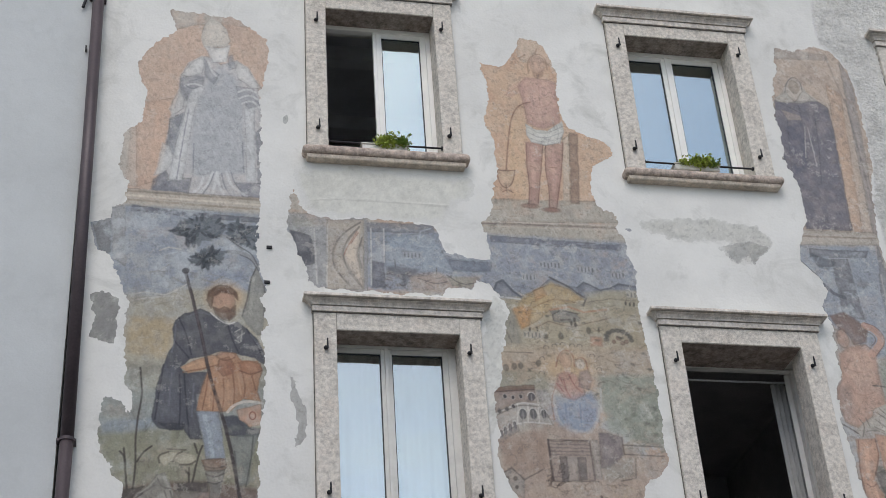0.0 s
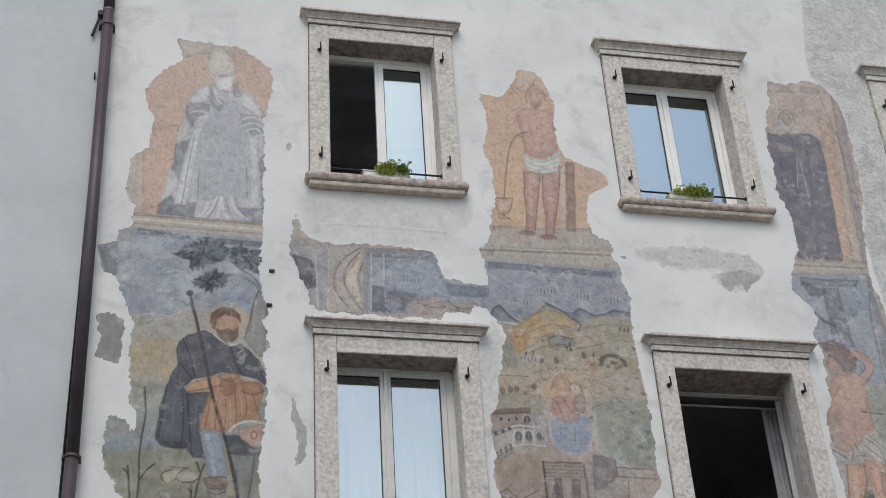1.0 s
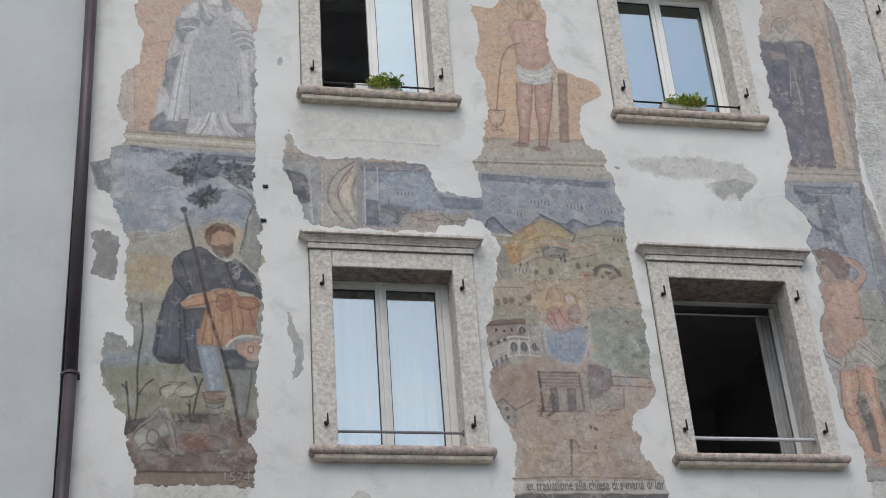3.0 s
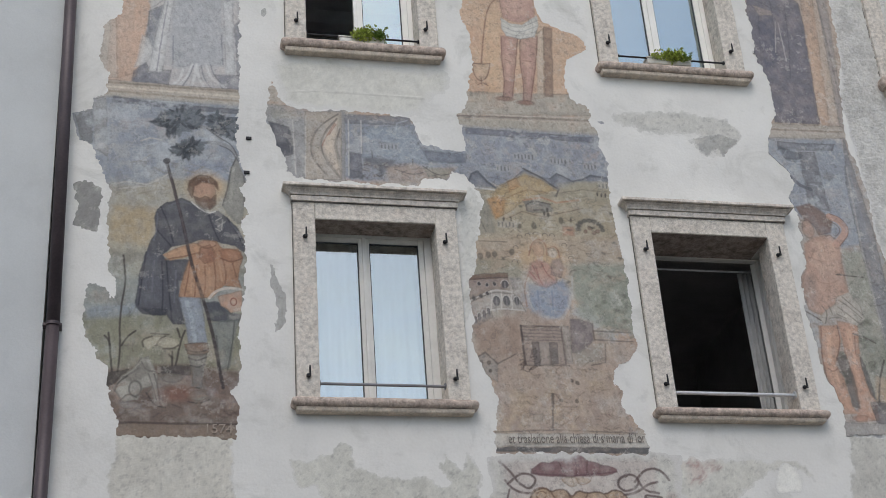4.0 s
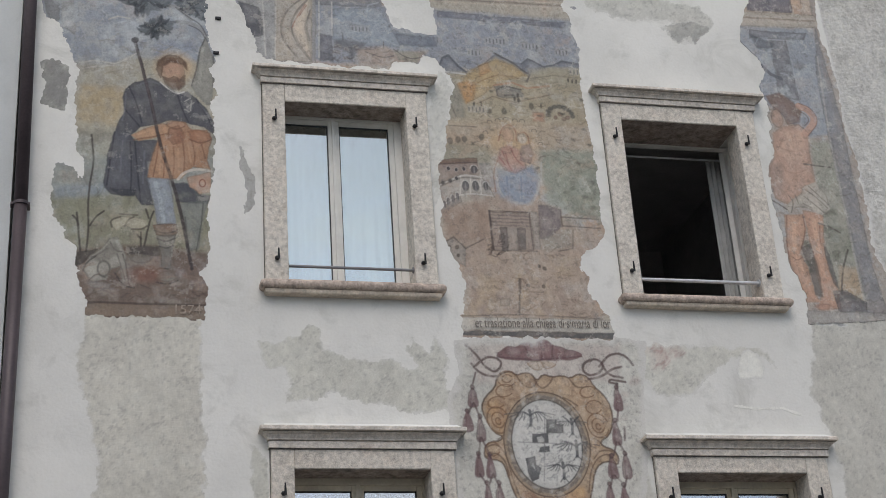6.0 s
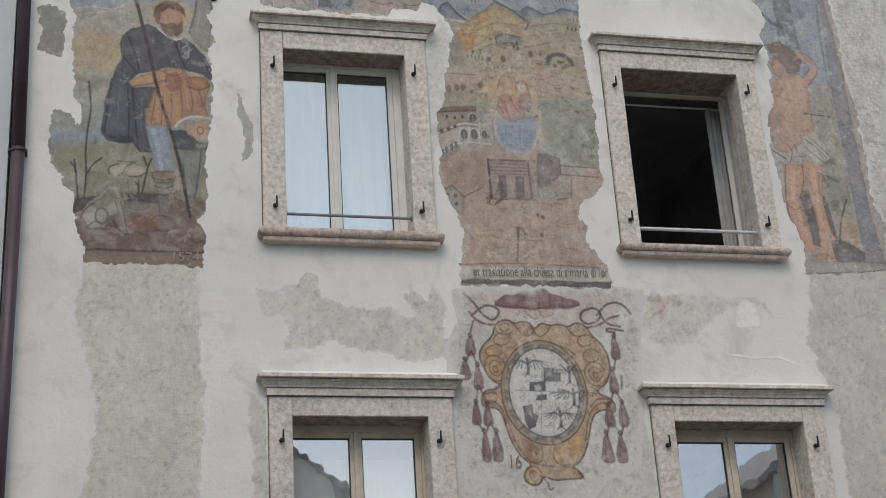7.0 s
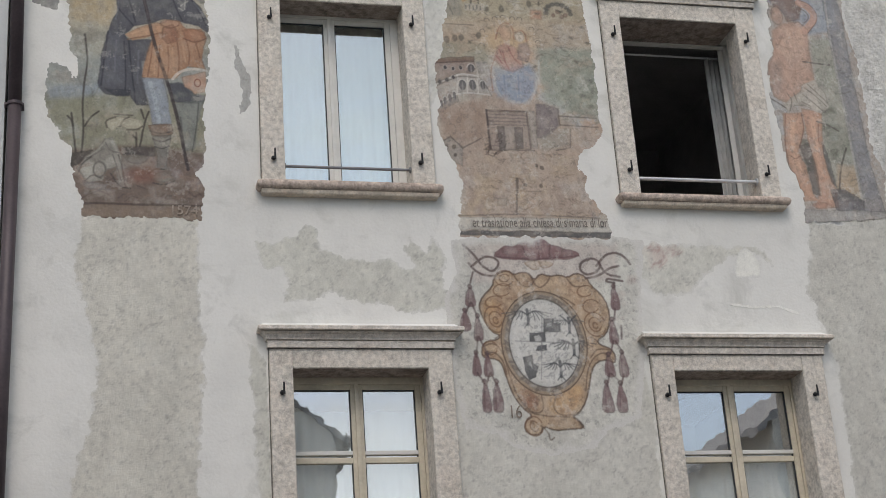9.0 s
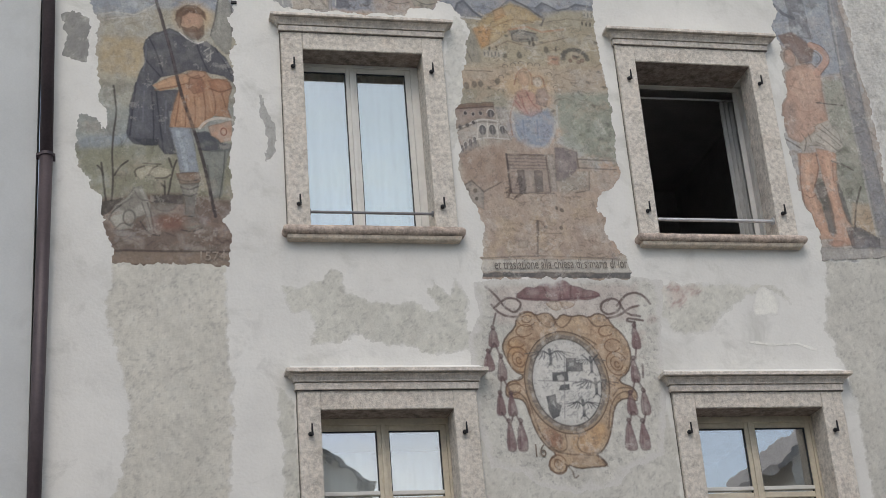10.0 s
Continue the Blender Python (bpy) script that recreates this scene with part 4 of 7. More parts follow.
left.area([(0.728, 11.866), (0.779, 11.887), (0.817, 11.725), (0.749, 11.688)], (160, 160, 165), 0.03, 0.75)
left.area([(0.827, 11.801), (0.931, 11.753), (1.014, 11.568), (1.077, 11.479), (0.969, 11.482), (0.848, 11.580), (0.812, 11.688)], (206, 204, 201), 0.03, 0.85)
left.area([(0.822, 11.489), (0.986, 11.477), (1.068, 11.266), (0.945, 11.218), (0.853, 11.346)], (160, 160, 165), 0.03, 0.7)
left.area([(0.835, 10.323), (1.090, 10.332), (1.097, 10.158), (0.903, 10.142)], (136, 137, 146), 0.03, 0.75)
left.folds([[(0.846, 11.418), (0.935, 11.471), (1.015, 11.428)], [(0.853, 11.339), (0.959, 11.401), (1.051, 11.323)], [(0.882, 11.277), (0.972, 11.329), (1.063, 11.237)], [(0.328, 11.452), (0.405, 11.489), (0.484, 11.468)], [(0.543, 11.770), (0.580, 11.663), (0.627, 11.601)]], 0.022, (206, 205, 203), 0.7)
left.folds([[(0.469, 10.146), (0.567, 10.260), (0.615, 10.426)], [(0.659, 10.430), (0.673, 10.283), (0.741, 10.155)], [(0.745, 10.437), (0.781, 10.292), (0.935, 10.171)], [(0.602, 10.144), (0.642, 10.267), (0.648, 10.415)], [(0.415, 10.154), (0.503, 10.242), (0.531, 10.365)]], 0.026, (207, 206, 205), 0.75)
left.folds([[(0.527, 10.164), (0.588, 10.275), (0.627, 10.413)], [(0.702, 10.420), (0.728, 10.261), (0.806, 10.147)], [(0.891, 10.221), (0.813, 10.335), (0.789, 10.441)], [(0.339, 11.453), (0.397, 11.415), (0.451, 11.450)], [(0.365, 11.514), (0.437, 11.537)], [(0.431, 10.752), (0.433, 10.410)], [(0.891, 10.794), (0.908, 10.452)], [(0.372, 11.168), (0.323, 10.741), (0.286, 10.330)]], 0.013, (126, 127, 136), 0.6)
left.area([(0.554, 12.367), (0.494, 12.236), (0.464, 12.079), (0.497, 11.961), (0.731, 11.987), (0.752, 12.066), (0.720, 12.208), (0.654, 12.301)], (204, 197, 187), 0.015, 0.92, 0.1)
left.area([(0.502, 11.977), (0.551, 11.876), (0.588, 11.768), (0.724, 11.783), (0.739, 11.897), (0.759, 12.013), (0.663, 11.964)], (211, 209, 206), 0.02, 0.92, 0.05)
left.folds([[(0.502, 11.969), (0.606, 11.950), (0.742, 12.004)], [(0.474, 12.141), (0.505, 12.253), (0.554, 12.352)]], 0.010, (176, 168, 160), 0.6)
# painted cornice between the two scenes
left.area([(-0.24, 10.19), (1.11, 10.16), (1.12, 9.92), (-0.23, 9.98)], (186, 176, 162), 0.012, 0.95)
for run, shade in (([(-0.22, 10.16), (1.09, 10.14)], (150, 138, 126)), ([(-0.21, 10.11), (1.09, 10.08)], (208, 198, 184)), ([(-0.21, 10.06), (1.09, 10.03)], (160, 148, 134))):
    left.stroke(run, 0.022, shade, 0.8)
# landscape
left.area([(-0.50, 9.93), (-0.17, 10.00), (1.09, 9.99), (1.18, 9.97), (1.18, 8.81), (-0.15, 8.73), (-0.46, 9.11)], (148, 154, 164), 0.05, 0.95)
left.area([(-0.30, 9.95), (-0.17, 10.00), (-0.13, 9.33), (-0.25, 9.41)], (164, 162, 160), 0.02, 0.8)
left.area([(-0.45, 9.80), (-0.30, 9.95), (-0.27, 9.44), (-0.37, 9.48)], (132, 131, 130), 0.02, 0.7)
left.area([(-0.11, 10.00), (0.43, 9.96), (1.11, 9.93), (1.11, 9.88), (0.43, 9.90), (-0.11, 9.94)], (118, 120, 128), 0.015, 0.8)
left.clouds(5, (178, 182, 186), 0.02, 0.16, 0.7, 1, 9.98)
left.area([(-0.12, 9.03), (0.23, 9.05), (0.38, 9.14), (1.18, 9.12), (1.18, 8.36), (-0.13, 8.29)], (172, 164, 146), 0.07, 0.9)
left.area([(-0.07, 8.81), (0.32, 8.81), (0.27, 8.41), (-0.08, 8.44)], (182, 160, 122), 0.06, 0.7)
left.area([(0.59, 9.34), (0.94, 9.36), (0.94, 9.15), (0.59, 9.18)], (140, 150, 168), 0.06, 0.5)
left.area([(-0.10, 8.34), (1.18, 8.41), (1.17, 8.05), (-0.12, 7.98)], (158, 156, 142), 0.06, 0.85)
left.area([(-0.33, 8.07), (1.17, 8.15), (1.17, 7.65), (-0.30, 7.59)], (148, 152, 148), 0.07, 0.9)
left.area([(-0.31, 7.70), (1.17, 7.81), (1.17, 7.19), (-0.19, 7.14)], (144, 142, 120), 0.07, 0.9)
left.area([(-0.27, 7.79), (0.21, 7.84), (0.19, 7.72), (-0.25, 7.66)], (140, 150, 162), 0.05, 0.6)
left.area([(-0.13, 7.19), (0.34, 7.25), (0.62, 7.26), (1.17, 7.19), (1.17, 6.57), (-0.10, 6.54)], (120, 102, 92), 0.05, 0.92)
left.clouds(7, (128, 122, 112), 0.06, 0.2, 0.35, 2, 9.3)
for run in ([(-0.09, 9.03), (0.04, 9.07), (0.23, 9.05), (0.34, 9.11), (0.41, 9.17)], [(0.16, 9.52), (0.24, 9.56), (0.35, 9.54)], [(0.30, 8.96), (0.34, 9.06), (0.38, 9.01)], [(-0.02, 8.99), (0.13, 9.02), (0.30, 9.04)]):
    left.stroke(run, 0.014, (192, 186, 176), 0.7)
left.marks(-0.1, 1.15, 9.25, 9.9, 50, (174, 180, 188), 0.16, 0.011, 0.5, 0, 1)
left.marks(-0.05, 1.15, 8.6, 9.3, 40, (146, 136, 116), 0.16, 0.010, 0.45, 5, 2)
left.marks(-0.2, 1.15, 6.9, 8.0, 80, (108, 106, 92), 0.08, 0.010, 0.45, 60, 3)
left.marks(-0.15, 1.15, 6.4, 6.9, 60, (90, 74, 66), 0.12, 0.011, 0.5, 5, 4)
# tree
left.area([(1.042, 9.414), (0.980, 9.255), (0.955, 9.040), (0.910, 8.856), (0.961, 8.764), (1.043, 8.674), (1.089, 8.689), (1.109, 8.881), (1.120, 9.051), (1.099, 9.208), (1.068, 9.292)], (150, 148, 141), 0.02, 0.9, 0.15)
left.folds([[(1.042, 9.402), (0.980, 9.255), (0.955, 9.040), (0.910, 8.868)], [(1.104, 9.196), (1.115, 9.051), (1.099, 8.880)]], 0.014, (92, 90, 90), 0.7)
left.folds([[(1.011, 9.288), (0.991, 9.091), (0.981, 8.909)]], 0.03, (170, 167, 158), 0.5)
left.folds([[(1.052, 9.378), (0.990, 9.497), (0.891, 9.540), (0.771, 9.543)], [(0.901, 9.578), (0.822, 9.672), (0.738, 9.716), (0.604, 9.699)]], 0.04, (152, 152, 152), 0.8)
left.folds([[(1.052, 9.353), (0.985, 9.472), (0.886, 9.514)], [(1.042, 9.414), (0.990, 9.535), (0.896, 9.590), (0.822, 9.647), (0.759, 9.699)]], 0.011, (88, 88, 92), 0.7)
for clump, n in (([(0.253, 9.727), (0.322, 9.821), (0.414, 9.879), (0.548, 9.910), (0.684, 9.883), (0.758, 9.794), (0.707, 9.714), (0.604, 9.668), (0.481, 9.620), (0.389, 9.600), (0.408, 9.677), (0.335, 9.715)], 1), ([(0.423, 9.429), (0.483, 9.496), (0.606, 9.568), (0.735, 9.540), (0.731, 9.453), (0.639, 9.396), (0.568, 9.360), (0.501, 9.398)], 2), ([(0.784, 9.821), (0.841, 9.877), (0.947, 9.835), (1.063, 9.838), (1.063, 9.603), (0.995, 9.579), (0.916, 9.648), (0.838, 9.674), (0.780, 9.720)], 3)):
    left.area(clump, (110, 115, 121), 0.03, 0.75, 0.15)
    left.leaves(clump, 74, ((97, 103, 110), (112, 118, 125), (84, 90, 98), (126, 132, 137)), 0.034, n)
# the cloaked shape with its staff, kept to plain masses
left.oval((0.751, 9.050), 0.17, 0.17, (197, 168, 130), 0.09, 0.75)
left.oval((0.741, 9.007), 0.105, 0.115, (180, 144, 121), 0.02, 0.92)
left.area([(0.589, 9.015), (0.607, 9.119), (0.688, 9.173), (0.790, 9.180), (0.863, 9.112), (0.873, 9.022), (0.822, 9.085), (0.720, 9.102), (0.654, 9.055), (0.635, 8.934)], (118, 92, 76), 0.02, 0.9)
left.area([(0.650, 8.947), (0.706, 8.921), (0.752, 8.954), (0.803, 8.927), (0.853, 8.972), (0.849, 8.876), (0.799, 8.813), (0.743, 8.815), (0.677, 8.871)], (118, 93, 80), 0.025, 0.85)
left.area([(0.405, 8.865), (0.540, 8.921), (0.631, 8.886), (0.774, 8.776), (0.870, 8.806), (0.951, 8.739), (1.048, 8.627), (1.119, 8.478), (1.109, 8.384), (1.023, 8.444), (0.897, 8.465), (0.777, 8.493), (0.712, 8.490), (0.622, 8.455), (0.465, 8.412), (0.388, 8.321), (0.418, 8.266), (0.575, 8.291), (0.630, 8.277), (0.608, 8.082), (0.525, 8.067), (0.559, 7.800), (0.586, 7.641), (0.490, 7.637), (0.430, 7.733), (0.325, 7.718), (0.224, 7.735), (0.174, 7.788), (0.158, 7.837), (0.196, 8.163), (0.253, 8.394), (0.323, 8.571), (0.300, 8.699), (0.322, 8.788)], (91, 92, 101), 0.014, 0.95, 0.12)
left.area([(0.240, 8.336), (0.358, 8.319), (0.389, 7.847), (0.274, 7.809), (0.196, 7.838)], (112, 112, 121), 0.06, 0.45)
left.area([(0.439, 8.215), (0.576, 8.240), (0.544, 7.855), (0.557, 7.689), (0.470, 7.686)], (104, 103, 110), 0.05, 0.5)
left.area([(0.217, 7.784), (0.429, 7.783), (0.421, 7.722), (0.315, 7.717)], (74, 74, 83), 0.02, 0.7)
left.folds([[(0.322, 8.583), (0.414, 8.472), (0.455, 8.417)], [(0.356, 8.820), (0.430, 8.648), (0.474, 8.453)], [(0.240, 8.347), (0.209, 8.062), (0.188, 7.816)], [(0.379, 8.252), (0.395, 8.015), (0.391, 7.781)], [(0.789, 8.753), (0.821, 8.637), (0.882, 8.488)], [(0.951, 8.728), (1.043, 8.579), (1.094, 8.453)], [(0.418, 8.266), (0.445, 7.962), (0.480, 7.664)]], 0.014, (62, 62, 71), 0.7)
left.folds([[(0.426, 8.837), (0.535, 8.891), (0.616, 8.867)], [(0.328, 8.747), (0.331, 8.642), (0.305, 8.466)], [(0.982, 8.682), (1.063, 8.557)], [(0.311, 8.260), (0.299, 7.954)], [(0.504, 8.168), (0.495, 7.852)]], 0.016, (124, 124, 133), 0.5)
left.folds([[(0.631, 8.886), (0.708, 8.813), (0.784, 8.770), (0.844, 8.798)]], 0.013, (210, 206, 201), 0.85)
left.folds([[(0.850, 8.698), (0.901, 8.736)], [(0.871, 8.640), (0.931, 8.691)], [(0.901, 8.606), (0.911, 8.713)], [(0.851, 8.615), (0.891, 8.594)]], 0.012, (176, 173, 166), 0.7)
left.area([(0.633, 8.415), (0.747, 8.486), (0.852, 8.480), (0.913, 8.408), (1.053, 8.416), (1.088, 8.337), (1.053, 8.105), (1.078, 8.015), (0.925, 8.036), (0.827, 7.918), (0.729, 7.903), (0.538, 7.905), (0.555, 8.068), (0.611, 8.253)], (178, 135, 103), 0.014, 0.94, 0.15)
left.area([(0.625, 8.277), (0.774, 8.250), (0.850, 8.095), (0.827, 7.924), (0.558, 7.911), (0.560, 8.069)], (192, 150, 114), 0.06, 0.45)
left.area([(0.388, 8.321), (0.499, 8.396), (0.647, 8.457), (0.722, 8.438), (0.713, 8.356), (0.600, 8.316), (0.453, 8.267)], (192, 151, 117), 0.014, 0.94, 0.15)
left.area([(0.873, 8.389), (0.973, 8.412), (1.083, 8.389), (1.088, 8.325), (1.003, 8.269), (0.903, 8.309)], (172, 124, 95), 0.014, 0.9)
left.oval((0.772, 8.452), 0.085, 0.04, (190, 150, 122), 0.02, 0.9)
left.area([(0.713, 8.408), (0.792, 8.448), (0.848, 8.381), (0.834, 8.277), (0.754, 8.249), (0.704, 8.316)], (146, 98, 78), 0.03, 0.65)
left.folds([[(0.626, 8.242), (0.608, 8.082), (0.582, 7.923)], [(0.685, 8.234), (0.677, 8.074), (0.670, 7.917)], [(0.755, 8.227), (0.766, 8.068), (0.748, 7.920)], [(0.834, 8.265), (0.854, 8.140), (0.846, 7.981)], [(0.913, 8.304), (0.944, 8.168), (0.934, 8.053)], [(1.003, 8.263), (1.034, 8.127)], [(0.712, 8.432), (0.773, 8.400), (0.847, 8.439)], [(0.893, 8.314), (0.983, 8.273), (1.073, 8.313)], [(0.408, 8.276), (0.585, 8.321), (0.703, 8.362)]], 0.013, (128, 90, 70), 0.65)
left.folds([[(0.646, 8.221), (0.640, 7.949)], [(0.794, 8.206), (0.806, 7.979)], [(0.883, 8.256), (0.904, 8.086)], [(0.437, 8.335), (0.574, 8.389)]], 0.016, (206, 168, 132), 0.5)
left.area([(0.533, 7.904), (0.719, 7.908), (0.755, 7.698), (0.787, 7.464), (0.628, 7.457), (0.586, 7.680)], (152, 159, 170), 0.016, 0.92)
left.folds([[(0.602, 7.857), (0.654, 7.666), (0.676, 7.487)]], 0.04, (176, 183, 191), 0.55)
left.area([(0.749, 7.864), (0.876, 7.870), (0.985, 7.775), (1.078, 7.757), (1.054, 7.678), (0.902, 7.671), (0.785, 7.688)], (86, 88, 98), 0.02, 0.9)
left.area([(0.876, 7.926), (1.078, 7.993), (1.088, 7.791), (0.985, 7.775), (0.896, 7.838)], (196, 156, 131), 0.016, 0.9)
left.folds([[(0.797, 7.906), (0.846, 7.976), (0.949, 8.015), (1.078, 8.004)]], 0.026, (207, 196, 183), 0.8)
left.ring((1.009, 7.877), 0.026, 0.036, 0.012, (134, 76, 62), 0.75)
left.area([(0.809, 7.667), (1.054, 7.700), (1.005, 7.489), (0.982, 7.239), (0.881, 7.214), (0.855, 7.428)], (134, 137, 134), 0.03, 0.8)
left.folds([[(1.015, 7.676), (0.996, 7.434), (0.958, 7.216)], [(0.859, 7.538), (0.890, 7.268)]], 0.013, (84, 82, 82), 0.6)
left.area([(0.585, 7.456), (0.787, 7.464), (0.797, 7.383), (0.726, 7.337), (0.615, 7.360)], (138, 108, 93), 0.014, 0.88)
left.area([(0.620, 7.349), (0.778, 7.366), (0.761, 7.210), (0.744, 7.039), (0.668, 7.037), (0.651, 7.206)], (136, 133, 127), 0.014, 0.85)
left.folds([[(0.625, 7.322), (0.697, 7.293), (0.774, 7.328)], [(0.645, 7.248), (0.703, 7.229), (0.765, 7.258)], [(0.600, 7.397), (0.696, 7.368), (0.792, 7.404)]], 0.014, (86, 80, 80), 0.7)
left.oval((0.707, 6.964), 0.085, 0.042, (150, 145, 135), 0.016, 0.85)
left.folds([[(0.395, 9.317), (0.489, 8.948), (0.571, 8.586), (0.636, 8.243), (0.754, 7.865), (0.835, 7.537), (0.920, 7.045)]], 0.030, (76, 67, 69), 0.9)
left.folds([[(0.407, 9.244), (0.500, 8.877), (0.581, 8.540)]], 0.009, (120, 108, 106), 0.5)
left.oval((0.400, 9.317), 0.028, 0.028, (72, 64, 68), 0.01)
# bent twigs, a pale crouching shape, plain objects on the ground
left.folds([[(0.046, 8.302), (0.075, 8.044), (0.044, 7.820), (0.033, 7.601), (0.050, 7.386), (0.034, 7.174)], [(-0.055, 7.538), (-0.033, 7.341), (-0.013, 7.172)], [(0.058, 7.419), (0.102, 7.507), (0.171, 7.564)], [(-0.087, 7.510), (-0.047, 7.468), (-0.035, 7.394)], [(0.592, 7.581), (0.551, 7.460), (0.517, 7.244)], [(0.524, 7.600), (0.550, 7.514)], [(0.486, 7.371), (0.488, 7.243)], [(0.458, 7.348), (0.487, 7.317)]], 0.017, (78, 71, 68), 0.85)
left.area([(-0.100, 7.153), (0.127, 7.198), (0.068, 7.133), (0.015, 7.068), (-0.058, 7.024), (-0.070, 7.102)], (88, 84, 80), 0.016, 0.85)
left.area([(0.007, 7.016), (0.059, 7.127), (0.168, 7.210), (0.222, 7.297), (0.287, 7.326), (0.338, 7.216), (0.368, 7.132), (0.382, 6.923), (0.346, 6.901), (0.318, 7.047), (0.249, 7.023), (0.205, 6.918), (0.095, 6.894)], (166, 161, 151), 0.016, 0.92, 0.15)
left.area([(0.016, 7.026), (0.088, 7.081), (0.154, 7.062), (0.130, 6.947), (0.066, 6.924)], (186, 181, 170), 0.03, 0.7)
left.ring((0.184, 7.021), 0.05, 0.07, 0.018, (100, 96, 92), 0.7)
left.folds([[(0.232, 7.271), (0.272, 7.192), (0.338, 7.184)], [(0.292, 7.161), (0.333, 7.037), (0.364, 6.923)], [(0.066, 6.914), (0.129, 6.978), (0.196, 6.938)], [(0.206, 7.211), (0.151, 7.157), (0.078, 7.123)]], 0.012, (96, 91, 87), 0.65)
left.area([(0.048, 6.903), (0.248, 6.888), (0.236, 6.836), (0.078, 6.842)], (164, 159, 153), 0.02, 0.6)
left.area([(0.087, 7.112), (0.169, 7.189), (0.233, 7.255), (0.280, 7.267), (0.310, 7.183), (0.237, 7.117), (0.154, 7.083)], (132, 127, 119), 0.03, 0.6)
left.folds([[(0.017, 6.995), (0.042, 7.079), (0.115, 7.134)], [(0.339, 7.163), (0.375, 7.038), (0.392, 6.924)], [(0.377, 7.164), (0.461, 7.199), (0.547, 7.170)], [(0.588, 6.992), (0.644, 7.047), (0.720, 7.038)], [(0.278, 6.983), (0.346, 6.870), (0.440, 6.852)], [(0.627, 6.910), (0.722, 6.892), (0.806, 6.936)]], 0.013, (80, 74, 70), 0.7)
left.marks(0.0, 0.95, 6.76, 7.05, 50, (148, 124, 110), 0.08, 0.012, 0.45, 5, 31)
left.area([(0.231, 7.479), (0.301, 7.520), (0.435, 7.520), (0.527, 7.491), (0.537, 7.421), (0.428, 7.401), (0.351, 7.436), (0.286, 7.379), (0.242, 7.426)], (186, 177, 156), 0.016, 0.9, 0.15)
left.folds([[(0.301, 7.542), (0.387, 7.540), (0.454, 7.537)], [(0.242, 7.415), (0.226, 7.479), (0.311, 7.515)], [(0.351, 7.430), (0.378, 7.496), (0.425, 7.520)], [(0.409, 7.400), (0.485, 7.398), (0.537, 7.438)]], 0.016, (92, 83, 76), 0.75)
left.area([(0.384, 7.239), (0.641, 7.248), (0.642, 7.152), (0.405, 7.165)], (92, 88, 86), 0.03, 0.7)
left.oval((0.491, 7.126), 0.085, 0.04, (142, 136, 126), 0.02, 0.7)
left.oval((0.531, 6.980), 0.15, 0.075, (144, 102, 86), 0.06, 0.7)
left.area([(-0.01, 6.70), (1.10, 6.71), (1.10, 6.55), (-0.01, 6.56)], (146, 128, 112), 0.01, 0.95)
left.stroke([(0.01, 6.71), (1.06, 6.71)], 0.02, (92, 78, 70), 0.8)
left.stroke([(0.01, 6.58), (1.06, 6.57)], 0.022, (110, 92, 82), 0.8)
left_ob = left.make("fresco", FRESCO, "faded fresco with a grey robed shape above a dark cloaked shape", deep=0.97, wear=0.24, scenes=(("upper_scene", 10.0, 99), ("lower_scene", 0, 10.0)))

# centre column with the band running left from it
centre = Sheet(
    [(3.31, 12.04), (3.52, 11.99), (3.65, 12.12), (3.78, 12.40), (3.94, 12.40), (4.08, 12.23), (4.13, 11.96), (4.10, 11.75), (4.12, 11.37), (4.17, 11.28), (4.30, 11.19), (4.55, 11.10), (4.62, 10.98), (4.51, 10.87), (4.37, 10.80), (4.33, 10.44), (4.39, 10.30), (4.52, 10.24), (4.56, 10.12), (4.54, 10.06), (4.61, 9.90)]
    + [(4.59, 9.75), (4.68, 9.53), (4.64, 9.20), (4.66, 8.69), (4.70, 8.32), (4.69, 7.96), (4.69, 7.55), (4.62, 7.41), (4.44, 7.30), (4.42, 7.20), (4.50, 7.09), (4.47, 6.98), (4.54, 6.87), (4.65, 6.73), (4.67, 6.485), (3.27, 6.485), (3.30, 6.84), (3.35, 7.00), (3.22, 7.27), (3.16, 7.49), (3.17, 7.89), (3.16, 8.19), (3.24, 8.31), (3.28, 8.61), (3.33, 8.92), (3.38, 9.05), (3.28, 9.24), (3.20, 9.34)]
    + [(3.09, 9.36), (3.03, 9.26), (2.81, 9.27), (2.75, 9.19), (2.44, 9.17), (2.00, 9.20), (1.59, 9.20), (1.51, 9.28), (1.48, 9.42), (1.41, 9.56), (1.32, 9.85), (1.32, 9.96), (1.35, 10.09), (1.34, 10.20), (1.38, 10.27), (1.43, 10.16), (1.46, 10.06), (1.56, 10.00), (1.75, 9.97), (2.08, 9.99), (2.39, 9.99), (2.71, 9.95), (2.74, 9.84), (2.81, 9.65), (2.94, 9.64), (3.24, 9.60), (3.22, 9.87)]
    + [(3.17, 10.03), (3.27, 10.11), (3.31, 10.25), (3.33, 10.41), (3.40, 10.69), (3.38, 10.99), (3.30, 11.26), (3.37, 11.56), (3.36, 11.82)],
    (180, 170, 158), 23, 0.03)
c = centre
c.area([(3.18, 12.53), (5.17, 12.76), (4.86, 10.40), (3.03, 10.15)], (207, 176, 148), 0.03, 0.95, 0.2)
c.clouds(5, (196, 160, 134), 0.0, 0.16, 0.6)
c.area([(3.75, 12.47), (4.18, 12.33), (4.16, 11.94), (4.01, 12.13), (3.79, 12.08), (3.73, 12.16)], (206, 186, 166), 0.03, 0.8)
c.area([(3.24, 10.31), (4.39, 10.36), (4.65, 10.22), (4.64, 10.12), (3.15, 10.03)], (180, 172, 160), 0.025, 0.9)
